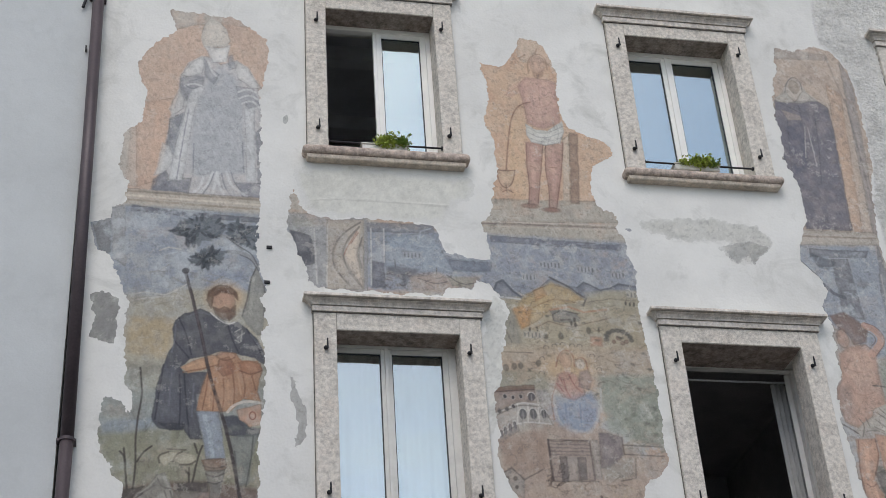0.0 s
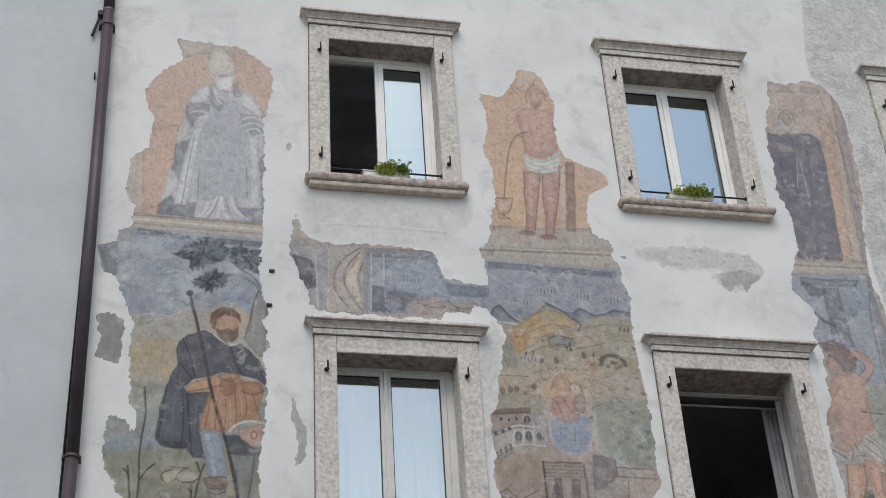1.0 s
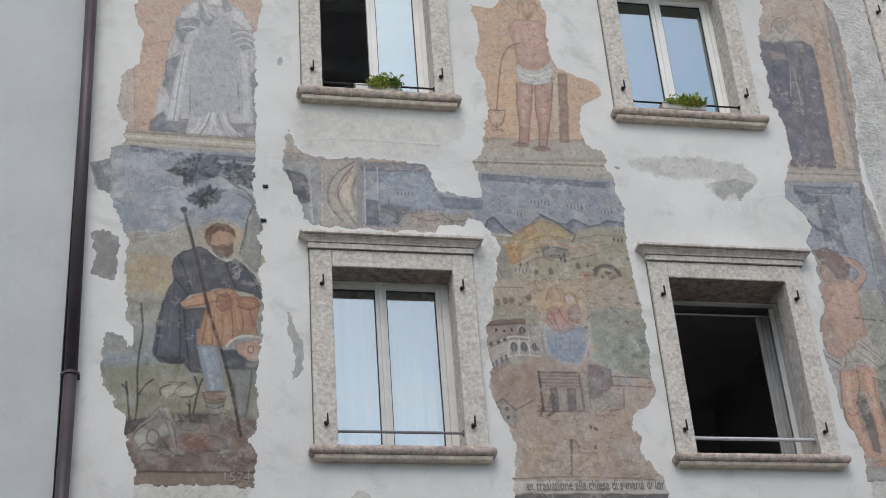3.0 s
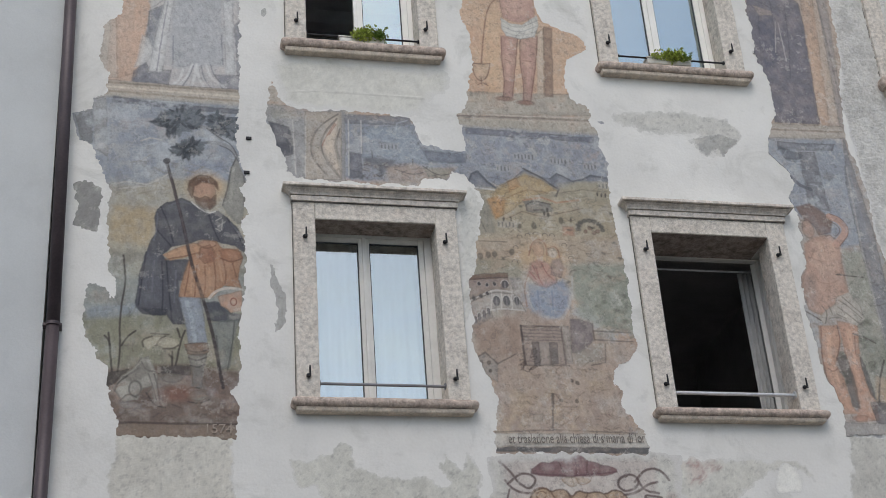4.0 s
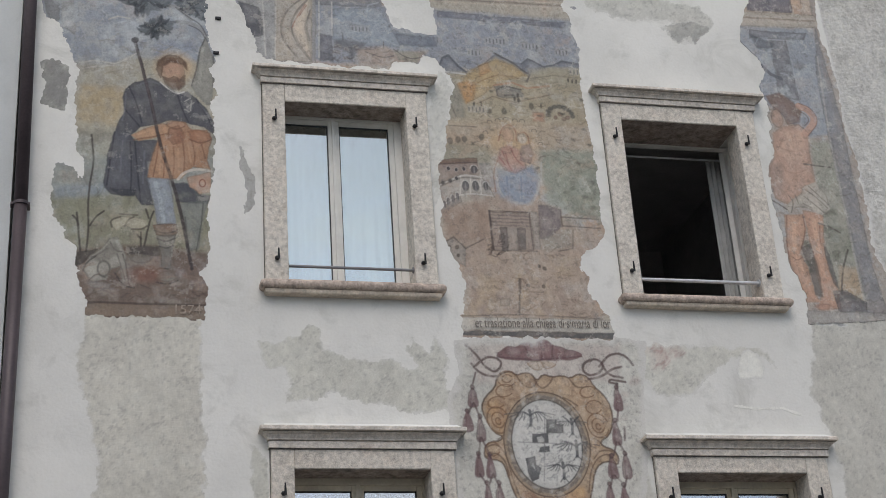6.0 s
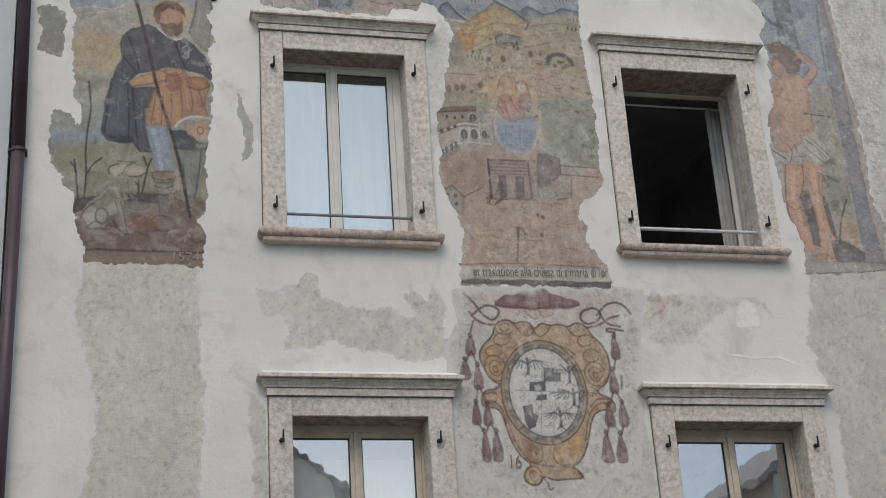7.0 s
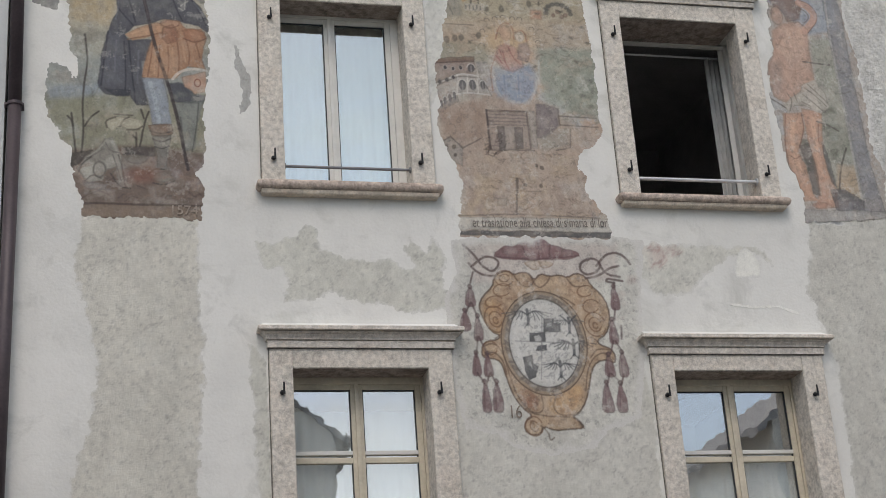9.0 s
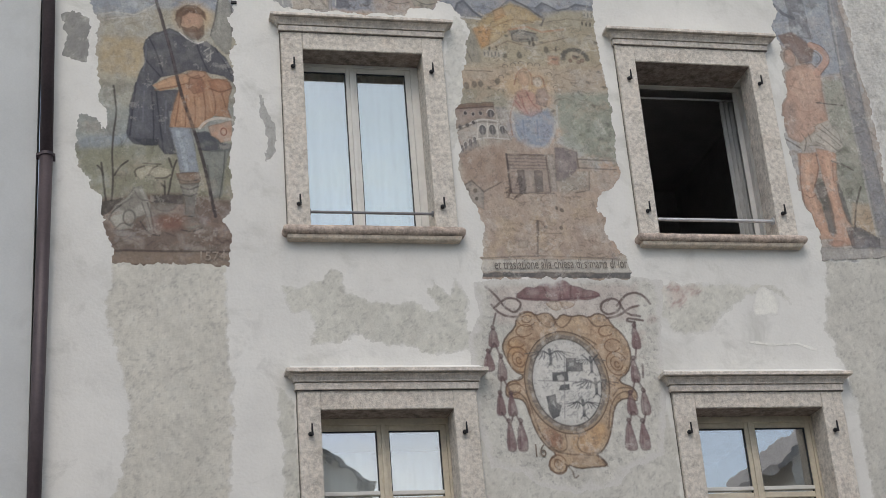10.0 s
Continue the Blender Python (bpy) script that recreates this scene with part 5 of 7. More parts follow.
c.area([(4.104, 11.094), (4.179, 11.175), (4.097, 10.323), (4.029, 10.345)], (206, 190, 172), 0.02, 0.8)
c.area([(4.181, 11.190), (4.271, 11.184), (4.191, 10.317), (4.101, 10.310)], (156, 132, 117), 0.02, 0.85)
c.area([(3.552, 11.322), (3.734, 11.340), (3.666, 10.343), (3.514, 10.331), (3.495, 10.821)], (212, 180, 142), 0.08, 0.5)
c.folds([[(3.790, 11.838), (3.648, 11.754), (3.563, 11.608), (3.684, 11.681)]], 0.05, (200, 166, 148), 0.55)
c.area([(3.697, 11.759), (3.781, 11.884), (3.904, 11.881), (4.034, 11.872), (4.111, 11.841), (4.100, 11.602), (4.108, 11.376), (4.101, 11.309), (3.911, 11.216), (3.759, 11.276), (3.745, 11.461)], (197, 161, 148), 0.03, 0.88, 0.2)
c.area([(3.800, 11.739), (3.926, 11.783), (4.059, 11.751), (4.051, 11.536), (3.995, 11.343), (3.852, 11.307), (3.801, 11.474)], (206, 174, 160), 0.07, 0.5)
c.oval((3.935, 12.079), 0.082, 0.11, (201, 170, 150), 0.035, 0.85)
c.area([(3.871, 11.994), (3.930, 11.954), (3.997, 12.008), (3.976, 11.920), (3.923, 11.875), (3.876, 11.909)], (166, 134, 118), 0.03, 0.5)
c.folds([[(3.830, 11.943), (3.830, 12.092), (3.889, 12.193), (3.979, 12.218), (4.035, 12.153), (4.034, 12.012)], [(3.747, 12.138), (3.814, 12.192)], [(3.929, 12.221), (3.948, 12.286)]], 0.016, (158, 128, 110), 0.55)
c.folds([[(3.838, 11.621), (3.909, 11.598), (4.025, 11.655)], [(3.926, 11.783), (3.909, 11.522)], [(3.808, 11.422), (3.902, 11.386), (4.018, 11.458)], [(3.841, 11.515), (3.924, 11.494), (4.015, 11.548)], [(3.697, 11.759), (3.726, 11.595), (3.750, 11.446), (3.760, 11.283)], [(4.115, 11.818), (4.103, 11.572), (4.107, 11.361)], [(3.716, 11.761), (3.612, 11.689), (3.519, 11.589)]], 0.011, (158, 122, 110), 0.32)
c.area([(3.715, 11.044), (3.893, 11.031), (3.852, 10.782), (3.811, 10.523), (3.771, 10.276), (3.676, 10.261), (3.702, 10.485), (3.697, 10.768)], (186, 150, 138), 0.025, 0.88)
c.area([(3.916, 11.018), (4.107, 11.065), (4.069, 10.801), (4.028, 10.569), (3.954, 10.242), (3.878, 10.236), (3.902, 10.488), (3.887, 10.713)], (186, 150, 138), 0.025, 0.88)
c.folds([[(3.781, 10.977), (3.774, 10.775), (3.749, 10.489)], [(3.997, 10.982), (3.987, 10.758), (3.950, 10.436)]], 0.04, (201, 166, 151), 0.55)
c.folds([[(3.892, 11.016), (3.851, 10.767), (3.811, 10.523), (3.772, 10.297)], [(3.915, 11.004), (3.887, 10.713), (3.900, 10.474), (3.886, 10.265)], [(4.100, 11.050), (4.067, 10.786), (4.020, 10.555), (3.957, 10.270)], [(3.718, 11.015), (3.702, 10.754), (3.706, 10.472), (3.677, 10.275)], [(3.736, 10.743), (3.793, 10.719)], [(3.926, 10.745), (4.009, 10.738)]], 0.011, (134, 98, 86), 0.6)
c.oval((3.693, 10.256), 0.085, 0.026, (164, 128, 114), 0.02, 0.85)
c.oval((3.900, 10.224), 0.085, 0.03, (164, 128, 114), 0.02, 0.85)
c.area([(3.964, 10.285), (4.110, 10.276), (4.125, 10.139), (4.010, 10.165)], (150, 142, 134), 0.05, 0.5)
c.area([(3.735, 11.273), (3.814, 11.214), (3.957, 11.198), (4.123, 11.341), (4.134, 11.208), (4.076, 11.055), (3.915, 11.011), (3.774, 11.042), (3.735, 11.133)], (207, 206, 200), 0.014, 0.94, 0.05)
c.folds([[(3.749, 11.230), (3.898, 11.141), (4.121, 11.266)], [(3.755, 11.164), (3.892, 11.082), (4.121, 11.199)], [(3.755, 11.098), (3.900, 11.039), (4.095, 11.123)], [(4.062, 11.283), (4.075, 11.165), (4.040, 11.059)]], 0.012, (164, 163, 158), 0.6)
c.folds([[(3.808, 11.557), (3.708, 11.525), (3.620, 11.418), (3.560, 11.190), (3.523, 10.953), (3.483, 10.678)]], 0.016, (146, 112, 96), 0.75)
c.area([(3.389, 10.669), (3.565, 10.671), (3.534, 10.513), (3.465, 10.445), (3.399, 10.502)], (204, 178, 152), 0.016, 0.7)
c.folds([[(3.383, 10.669), (3.399, 10.502), (3.465, 10.445), (3.534, 10.513), (3.571, 10.671)], [(3.383, 10.669), (3.482, 10.664), (3.571, 10.678)], [(3.427, 10.407), (3.488, 10.439), (3.531, 10.401)], [(3.469, 10.494), (3.467, 10.396)]], 0.013, (132, 102, 88), 0.7)
# painted cornice
c.area([(3.13, 10.02), (4.63, 10.08), (4.65, 9.83), (3.12, 9.82)], (176, 168, 156), 0.012, 0.95)
for run, shade in (([(3.15, 10.04), (4.59, 10.08)], (196, 184, 168)), ([(3.15, 10.02), (4.58, 10.05)], (136, 120, 112)), ([(3.15, 9.99), (4.58, 10.02)], (190, 176, 160))):
    c.stroke(run, 0.016, shade, 0.8)
# sky and far hills
c.area([(1.30, 9.87), (3.24, 9.90), (4.62, 9.89), (4.78, 9.87), (4.71, 9.28), (1.30, 9.17)], (150, 155, 166), 0.05, 0.95)
c.area([(3.26, 9.88), (4.56, 9.85), (4.56, 9.79), (3.26, 9.81)], (124, 127, 138), 0.02, 0.8)
c.clouds(5, (176, 178, 182), 0.02, 0.16, 0.6, 1, 9.9)
c.marks(3.35, 4.9, 9.3, 9.85, 40, (176, 180, 186), 0.2, 0.014, 0.5, 0, 1)
c.marks(1.6, 3.4, 9.3, 9.7, 40, (172, 176, 180), 0.16, 0.012, 0.45, 0, 6)
c.area([(3.17, 9.15), (3.22, 9.22), (3.28, 9.35), (3.34, 9.37), (3.42, 9.27), (3.51, 9.21), (3.69, 9.32), (3.81, 9.44), (3.95, 9.36), (4.07, 9.34), (4.13, 9.40), (4.20, 9.37), (4.29, 9.32), (4.39, 9.35), (4.47, 9.41), (4.78, 9.38), (4.75, 9.16), (3.17, 9.09)], (128, 132, 142), 0.02, 0.85)
c.area([(3.42, 9.31), (3.52, 9.34), (3.61, 9.31), (3.66, 9.26), (3.53, 9.23)], (140, 146, 158), 0.02, 0.7)
c.area([(3.17, 9.17), (3.51, 9.20), (3.63, 9.28), (3.81, 9.40), (3.97, 9.33), (4.11, 9.22), (4.38, 9.32), (4.77, 9.34), (4.73, 8.68), (3.13, 8.61)], (172, 160, 136), 0.04, 0.92)
c.area([(4.12, 9.29), (4.39, 9.33), (4.69, 9.32), (4.68, 9.12), (4.17, 9.11)], (168, 160, 140), 0.04, 0.8)
c.area([(3.42, 9.07), (3.57, 9.24), (3.69, 9.32), (3.82, 9.37), (3.97, 9.32), (4.11, 9.21), (3.99, 9.17), (3.80, 9.11), (3.65, 8.96), (3.55, 8.90), (3.47, 8.86)], (190, 164, 120), 0.03, 0.8)
c.area([(3.40, 9.07), (3.50, 9.10), (3.59, 9.09), (3.55, 8.90), (3.47, 8.85)], (200, 150, 96), 0.03, 0.7)
c.area([(3.63, 9.28), (3.72, 9.33), (3.75, 9.24), (3.63, 9.15)], (202, 154, 104), 0.03, 0.6)
c.area([(3.24, 9.13), (3.37, 9.12), (3.44, 8.93), (3.46, 8.69), (3.29, 8.66), (3.26, 8.90)], (142, 140, 132), 0.05, 0.7)
c.area([(3.77, 9.07), (3.87, 9.09), (4.01, 9.06), (4.06, 8.98), (3.96, 8.95), (3.80, 8.95)], (136, 136, 134), 0.025, 0.8)
c.area([(3.20, 8.68), (4.68, 8.72), (4.70, 8.43), (3.18, 8.37)], (178, 160, 138), 0.06, 0.8)
c.area([(3.25, 8.42), (3.68, 8.41), (3.67, 8.23), (3.20, 8.22)], (156, 152, 132), 0.05, 0.7)
c.area([(4.16, 8.39), (4.75, 8.43), (4.72, 7.68), (4.17, 7.80)], (152, 156, 142), 0.06, 0.9)
c.area([(4.13, 8.80), (4.23, 8.80), (4.23, 8.71), (4.12, 8.71)], (190, 136, 112), 0.03, 0.6)
for run, w, shade in (([(3.22, 9.22), (3.28, 9.35), (3.34, 9.38), (3.42, 9.27), (3.51, 9.20)], 0.022, (96, 98, 108)), ([(3.80, 9.44), (3.95, 9.36), (4.13, 9.22), (4.10, 9.14)], 0.020, (98, 94, 92)), ([(4.06, 9.34), (4.13, 9.40), (4.20, 9.37), (4.29, 9.32), (4.39, 9.35), (4.47, 9.40), (4.66, 9.37)], 0.018, (104, 106, 112)),
                      ([(3.23, 9.20), (3.49, 9.18)], 0.018, (198, 196, 192)), ([(3.77, 9.08), (3.95, 9.12), (4.09, 9.07), (4.32, 9.11)], 0.02, (178, 132, 104)), ([(3.79, 8.97), (3.79, 9.03), (3.87, 9.08), (4.03, 9.05)], 0.016, (104, 98, 94)), ([(3.86, 8.97), (3.95, 8.98)], 0.018, (84, 80, 78)),
                      ([(3.29, 8.61), (3.56, 8.61)], 0.012, (112, 100, 90)), ([(3.33, 8.82), (3.37, 8.71)], 0.012, (104, 98, 90)), ([(3.58, 8.86), (3.74, 8.95), (3.96, 8.90), (4.15, 8.96), (4.35, 9.02)], 0.012, (134, 116, 98)), ([(4.14, 9.18), (4.37, 9.23), (4.62, 9.22)], 0.012, (134, 122, 106)), ([(3.61, 9.10), (3.81, 9.20), (4.03, 9.17)], 0.012, (150, 122, 92))):
    c.stroke(run, w, shade, 0.75)
for q in ([(3.99, 8.98)], [(4.00, 8.93)], [(3.96, 8.94)], [(4.52, 9.19)], [(4.56, 9.18)], [(4.60, 9.18)], [(4.22, 8.88)], [(3.55, 8.85)], [(3.62, 8.86)]):
    c.oval(q[0], 0.010, 0.022, (96, 88, 84), 0.008, 0.8)
for q in ([(3.84, 8.80)], [(4.12, 8.87)], [(3.70, 8.79)], [(3.37, 8.46)], [(3.43, 8.47)], [(3.60, 8.50)], [(3.29, 8.44)]):
    c.oval(q[0], 0.024, 0.034, (110, 106, 98), 0.014, 0.7)
c.ring([(4.40, 8.79)][0], 0.115, 0.10, 0.05, (118, 114, 108), 0.6, 0, (0, 180))
for j in range(9):
    u = math.pi * j / 8
    q = [(4.40, 8.78)][0]
    c.oval((q[0] + 0.125 * math.cos(u), q[1] + 0.105 * math.sin(u)), 0.024, 0.020, (106, 104, 100), 0.012, 0.7)
for q in ([(4.35, 8.76)], [(4.40, 8.80)], [(4.43, 8.75)], [(4.47, 8.77)]):
    c.oval(q[0], 0.022, 0.022, (142, 112, 100), 0.01, 0.7)
c.marks(3.45, 4.9, 8.2, 9.25, 150, (120, 106, 94), 0.10, 0.009, 0.5, 8, 2)
c.marks(3.45, 4.9, 8.2, 9.2, 50, (204, 190, 168), 0.10, 0.010, 0.5, 8, 3)
c.tufts(3.45, 4.9, 8.2, 9.1, 26, (114, 112, 102), 0.016, 0.5, 4)
c.tufts(4.35, 4.95, 7.4, 8.2, 16, (124, 128, 112), 0.03, 0.35, 5)
c.marks(4.3, 4.95, 7.4, 8.2, 60, (122, 124, 110), 0.08, 0.009, 0.45, 30, 12)
# plain shapes in an oval glory
c.oval((3.896, 8.443), 0.23, 0.21, (200, 168, 126), 0.12, 0.6)
c.area([(3.708, 8.181), (3.870, 8.159), (4.069, 8.229), (4.123, 8.112), (4.094, 7.933), (4.006, 7.817), (3.840, 7.781), (3.725, 7.881)], (146, 158, 177), 0.05, 0.85)
c.area([(3.771, 8.394), (3.858, 8.441), (3.952, 8.385), (3.995, 8.267), (4.004, 8.190), (3.895, 8.136), (3.800, 8.167), (3.726, 8.265)], (186, 140, 132), 0.03, 0.6)
c.area([(3.978, 8.429), (4.063, 8.452), (4.097, 8.345), (4.049, 8.252), (3.952, 8.277)], (158, 142, 142), 0.03, 0.7)
c.oval((3.861, 8.539), 0.058, 0.082, (192, 160, 136), 0.025, 0.8)
c.oval((3.997, 8.509), 0.045, 0.055, (209, 197, 183), 0.02, 0.85)
c.folds([[(3.761, 8.472), (3.801, 8.609), (3.878, 8.662), (3.939, 8.604), (3.939, 8.482)], [(3.945, 8.543), (4.005, 8.589), (4.056, 8.549), (4.059, 8.464)], [(3.731, 8.254), (3.676, 8.120), (3.691, 7.932)]], 0.014, (152, 104, 88), 0.6)
c.folds([[(3.785, 8.364), (3.820, 8.270), (3.865, 8.165)], [(3.875, 8.393), (3.909, 8.287), (3.980, 8.218)], [(3.746, 8.302), (3.804, 8.221)], [(3.815, 8.342), (3.839, 8.235)]], 0.012, (152, 92, 88), 0.55)
c.folds([[(3.711, 8.151), (3.715, 7.956), (3.820, 7.797)], [(4.131, 8.142), (4.106, 7.951), (4.017, 7.818)], [(4.161, 8.263), (4.136, 8.023)]], 0.018, (190, 188, 184), 0.5)
c.folds([[(3.809, 8.097), (3.807, 7.890)], [(3.947, 8.109), (3.936, 7.884)]], 0.014, (118, 130, 152), 0.5)
for q in ([(3.69, 8.67)], [(3.77, 8.69)], [(3.85, 8.71)], [(4.01, 8.70)], [(4.12, 8.60)], [(4.17, 8.46)], [(3.62, 8.40)], [(3.64, 8.55)], [(3.94, 8.70)]):
    c.ring(q[0], 0.024, 0.020, 0.010, (110, 98, 90), 0.65, 0, (-30, 230))
# palace
c.area([(3.160, 8.218), (3.535, 8.255), (3.543, 8.084), (3.376, 8.093), (3.154, 7.977)], (160, 142, 132), 0.015, 0.9)
c.area([(3.157, 8.242), (3.537, 8.279), (3.533, 8.225), (3.158, 8.183)], (138, 112, 98), 0.012, 0.85)
c.area([(3.154, 7.977), (3.376, 8.093), (3.564, 8.079), (3.648, 7.930), (3.666, 7.884), (3.345, 7.893), (3.155, 7.757)], (174, 167, 160), 0.012, 0.9)
c.area([(3.149, 7.757), (3.345, 7.893), (3.360, 7.812), (3.159, 7.671)], (164, 156, 150), 0.012, 0.85)
c.area([(3.544, 8.232), (3.658, 8.226), (3.687, 8.002), (3.639, 7.953), (3.575, 8.079)], (166, 160, 158), 0.03, 0.6)
c.folds([[(3.154, 7.971), (3.264, 8.029), (3.376, 8.087), (3.468, 8.092), (3.569, 8.073)], [(3.154, 7.751), (3.249, 7.819), (3.344, 7.887), (3.506, 7.900), (3.666, 7.884)], [(3.365, 8.081), (3.350, 7.893)], [(3.461, 8.074), (3.447, 7.903)], [(3.557, 8.067), (3.549, 7.902)]], 0.013, (204, 198, 190), 0.8)
c.folds([[(3.158, 8.189), (3.359, 8.217), (3.533, 8.231)], [(3.158, 7.954), (3.269, 8.012), (3.380, 8.070), (3.562, 8.055)], [(3.568, 8.067), (3.622, 7.999), (3.675, 7.873)]], 0.010, (98, 86, 82), 0.65)
for q in ((3.257, 8.152), (3.332, 8.144), (3.403, 8.154), (3.198, 7.997), (3.264, 8.023), (3.325, 8.050)):
    c.oval(q, 0.021, 0.026, (190, 182, 174), 0.008, 0.7)
    c.oval(q, 0.014, 0.018, (80, 75, 78), 0.006, 0.9)
for q, rx, rz in (((3.500, 8.153), 0.030, 0.042), ((3.405, 7.977), 0.032, 0.052), ((3.502, 7.982), 0.032, 0.052), ((3.599, 7.986), 0.020, 0.045), ((3.193, 7.776), 0.013, 0.042), ((3.232, 7.807), 0.013, 0.042), ((3.277, 7.838), 0.013, 0.042), ((3.321, 7.863), 0.013, 0.042)):
    c.oval(q, rx, rz, (96, 94, 100), 0.010, 0.85)
    c.ring((q[0], q[1] + 0.1 * rz), rx + 0.008, rz, 0.010, (206, 200, 193), 0.65, 0, (0, 180))
    c.stroke([(q[0], q[1] - rz), (q[0], q[1] + 0.5 * rz)], 0.008, (176, 170, 164), 0.6)
# bushes and tiny houses beside the chapel
c.tufts(3.33, 3.58, 7.40, 7.58, 9, (112, 104, 98), 0.028, 0.55, 21)
c.marks(3.32, 3.58, 7.36, 7.56, 26, (90, 82, 78), 0.05, 0.010, 0.6, 50, 22)
# hill, chapel, houses
c.area([(3.17, 7.71), (3.36, 7.80), (3.63, 7.88), (3.75, 7.86), (3.94, 7.80), (4.11, 7.85), (4.30, 7.79), (4.33, 7.61), (4.70, 7.60), (4.60, 6.93), (4.32, 6.14), (3.23, 6.13), (3.36, 6.91), (3.17, 7.32)], (181, 161, 145), 0.05, 0.92)
c.area([(3.17, 7.71), (3.37, 7.78), (3.61, 7.84), (3.59, 7.46), (3.37, 7.42), (3.20, 7.47)], (164, 140, 124), 0.05, 0.7)
c.area([(4.09, 7.82), (4.19, 7.81), (4.30, 7.77), (4.29, 7.60), (4.15, 7.47), (4.07, 7.47)], (132, 124, 128), 0.03, 0.8)
c.area([(4.08, 7.47), (4.38, 7.59), (4.37, 7.40), (4.10, 7.34)], (156, 152, 142), 0.05, 0.6)
c.clouds(8, (158, 138, 128), 0.04, 0.2, 0.4, 3, 7.9)
c.clouds(4, (192, 170, 138), 0.02, 0.2, 0.5, 7, 7.3)
c.area([(3.61, 7.72), (3.99, 7.72), (4.00, 7.35), (3.62, 7.34)], (164, 148, 138), 0.012, 0.9)
for j in range(5):
    z = [(3.61, 7.69), (3.99, 7.69)]
    c.stroke([(z[0][0] + 0.003 * j, z[0][1] - 0.034 * j), (z[1][0] + 0.006 * j, z[1][1] - 0.034 * j)], 0.010, (122, 108, 102), 0.65)
c.area([(3.70, 7.57), (3.77, 7.57), (3.76, 7.33), (3.70, 7.33)], (122, 114, 112), 0.01, 0.8)
c.area([(3.86, 7.57), (3.94, 7.57), (3.93, 7.35), (3.86, 7.35)], (128, 120, 116), 0.01, 0.8)
c.area([(3.77, 7.57), (3.86, 7.57), (3.85, 7.34), (3.76, 7.34)], (176, 164, 154), 0.01, 0.7)
c.stroke([(3.61, 7.73), (3.62, 7.34)], 0.020, (86, 76, 76), 0.85)
c.stroke([(3.61, 7.73), (3.99, 7.73)], 0.016, (98, 86, 84), 0.8)
c.stroke([(3.99, 7.72), (4.00, 7.36)], 0.014, (104, 94, 92), 0.7)
c.area([(4.00, 7.74), (4.07, 7.74), (4.07, 7.36), (4.01, 7.36)], (174, 164, 156), 0.01, 0.8)
c.marks(3.55, 3.72, 7.28, 7.45, 26, (96, 82, 76), 0.06, 0.010, 0.7, 45, 14)
c.area([(3.18, 7.40), (3.26, 7.44), (3.36, 7.34), (3.35, 7.16), (3.23, 7.23)], (166, 158, 150), 0.012, 0.85)
for run in ([(3.18, 7.40), (3.26, 7.45), (3.36, 7.34), (3.53, 7.44)], [(4.30, 7.77), (4.30, 7.61)], [(4.30, 7.70), (4.66, 7.69)], [(4.31, 7.61), (4.67, 7.60)], [(4.40, 7.57), (4.38, 7.38), (4.24, 7.35)], [(3.85, 7.06), (3.84, 6.92)], [(3.61, 7.33), (4.03, 7.34)]):
    c.stroke(run, 0.014, (102, 92, 86), 0.65)
for q in ([(3.28, 7.35)], [(3.29, 7.27)], [(3.21, 7.35)], [(4.04, 7.19)], [(4.09, 7.17)], [(3.92, 6.99)], [(4.06, 6.99)]):
    c.oval(q[0], 0.016, 0.018, (100, 88, 82), 0.010, 0.75)
c.marks(3.5, 4.95, 6.55, 7.35, 120, (116, 98, 86), 0.10, 0.009, 0.5, 4, 7)
c.marks(3.5, 4.95, 6.55, 7.35, 30, (190, 172, 152), 0.12, 0.012, 0.4, 4, 8)
c.stroke([(3.84, 7.06), (3.81, 6.71)], 0.018, (98, 88, 84), 0.65)
c.area([(3.64, 6.86), (3.73, 6.87), (3.72, 6.79), (3.64, 6.79)], (178, 166, 152), 0.012, 0.7)
c.stroke([(3.28, 6.68), (3.82, 6.71), (4.58, 6.69)], 0.014, (112, 100, 92), 0.6)
# inscription strip
c.area([(3.22, 6.67), (4.75, 6.68), (4.74, 6.55), (3.21, 6.55)], (202, 197, 188), 0.02, 0.9)
c.area([(3.27, 6.54), (4.70, 6.552), (4.70, 6.495), (3.27, 6.497)], (104, 104, 106), 0.012, 0.9)
# the band: pale arch on grey, a blue field with small houses
c.area([(1.29, 10.02), (2.08, 10.00), (2.05, 9.17), (1.47, 9.15)], (166, 164, 162), 0.03, 0.9)
c.area([(1.341, 9.817), (1.432, 9.797), (1.529, 9.763), (1.563, 9.591), (1.565, 9.470), (1.479, 9.433), (1.406, 9.493), (1.371, 9.644)], (102, 102, 110), 0.02, 0.92)
c.area([(1.354, 9.968), (1.570, 9.949), (1.569, 9.870), (1.385, 9.859)], (150, 148, 138), 0.04, 0.7)
c.area([(1.690, 9.956), (2.042, 9.978), (2.018, 9.209), (1.676, 9.192)], (187, 175, 161), 0.016, 0.88)
c.area([(2.006, 9.910), (1.891, 9.739), (1.842, 9.574), (1.906, 9.386), (2.008, 9.227), (1.988, 9.422), (1.962, 9.581), (1.989, 9.745)], (210, 195, 178), 0.02, 0.9)
c.folds([[(2.008, 9.949), (1.817, 9.800), (1.724, 9.594), (1.756, 9.404), (1.885, 9.246)], [(1.995, 9.896), (1.869, 9.738), (1.821, 9.573), (1.885, 9.385), (2.002, 9.227)], [(2.018, 9.779), (1.973, 9.608), (2.000, 9.442)]], 0.018, (126, 118, 112), 0.75)
c.folds([[(1.971, 9.842), (1.884, 9.680), (1.842, 9.574)], [(1.982, 9.829), (1.912, 9.708)]], 0.010, (160, 106, 92), 0.7)
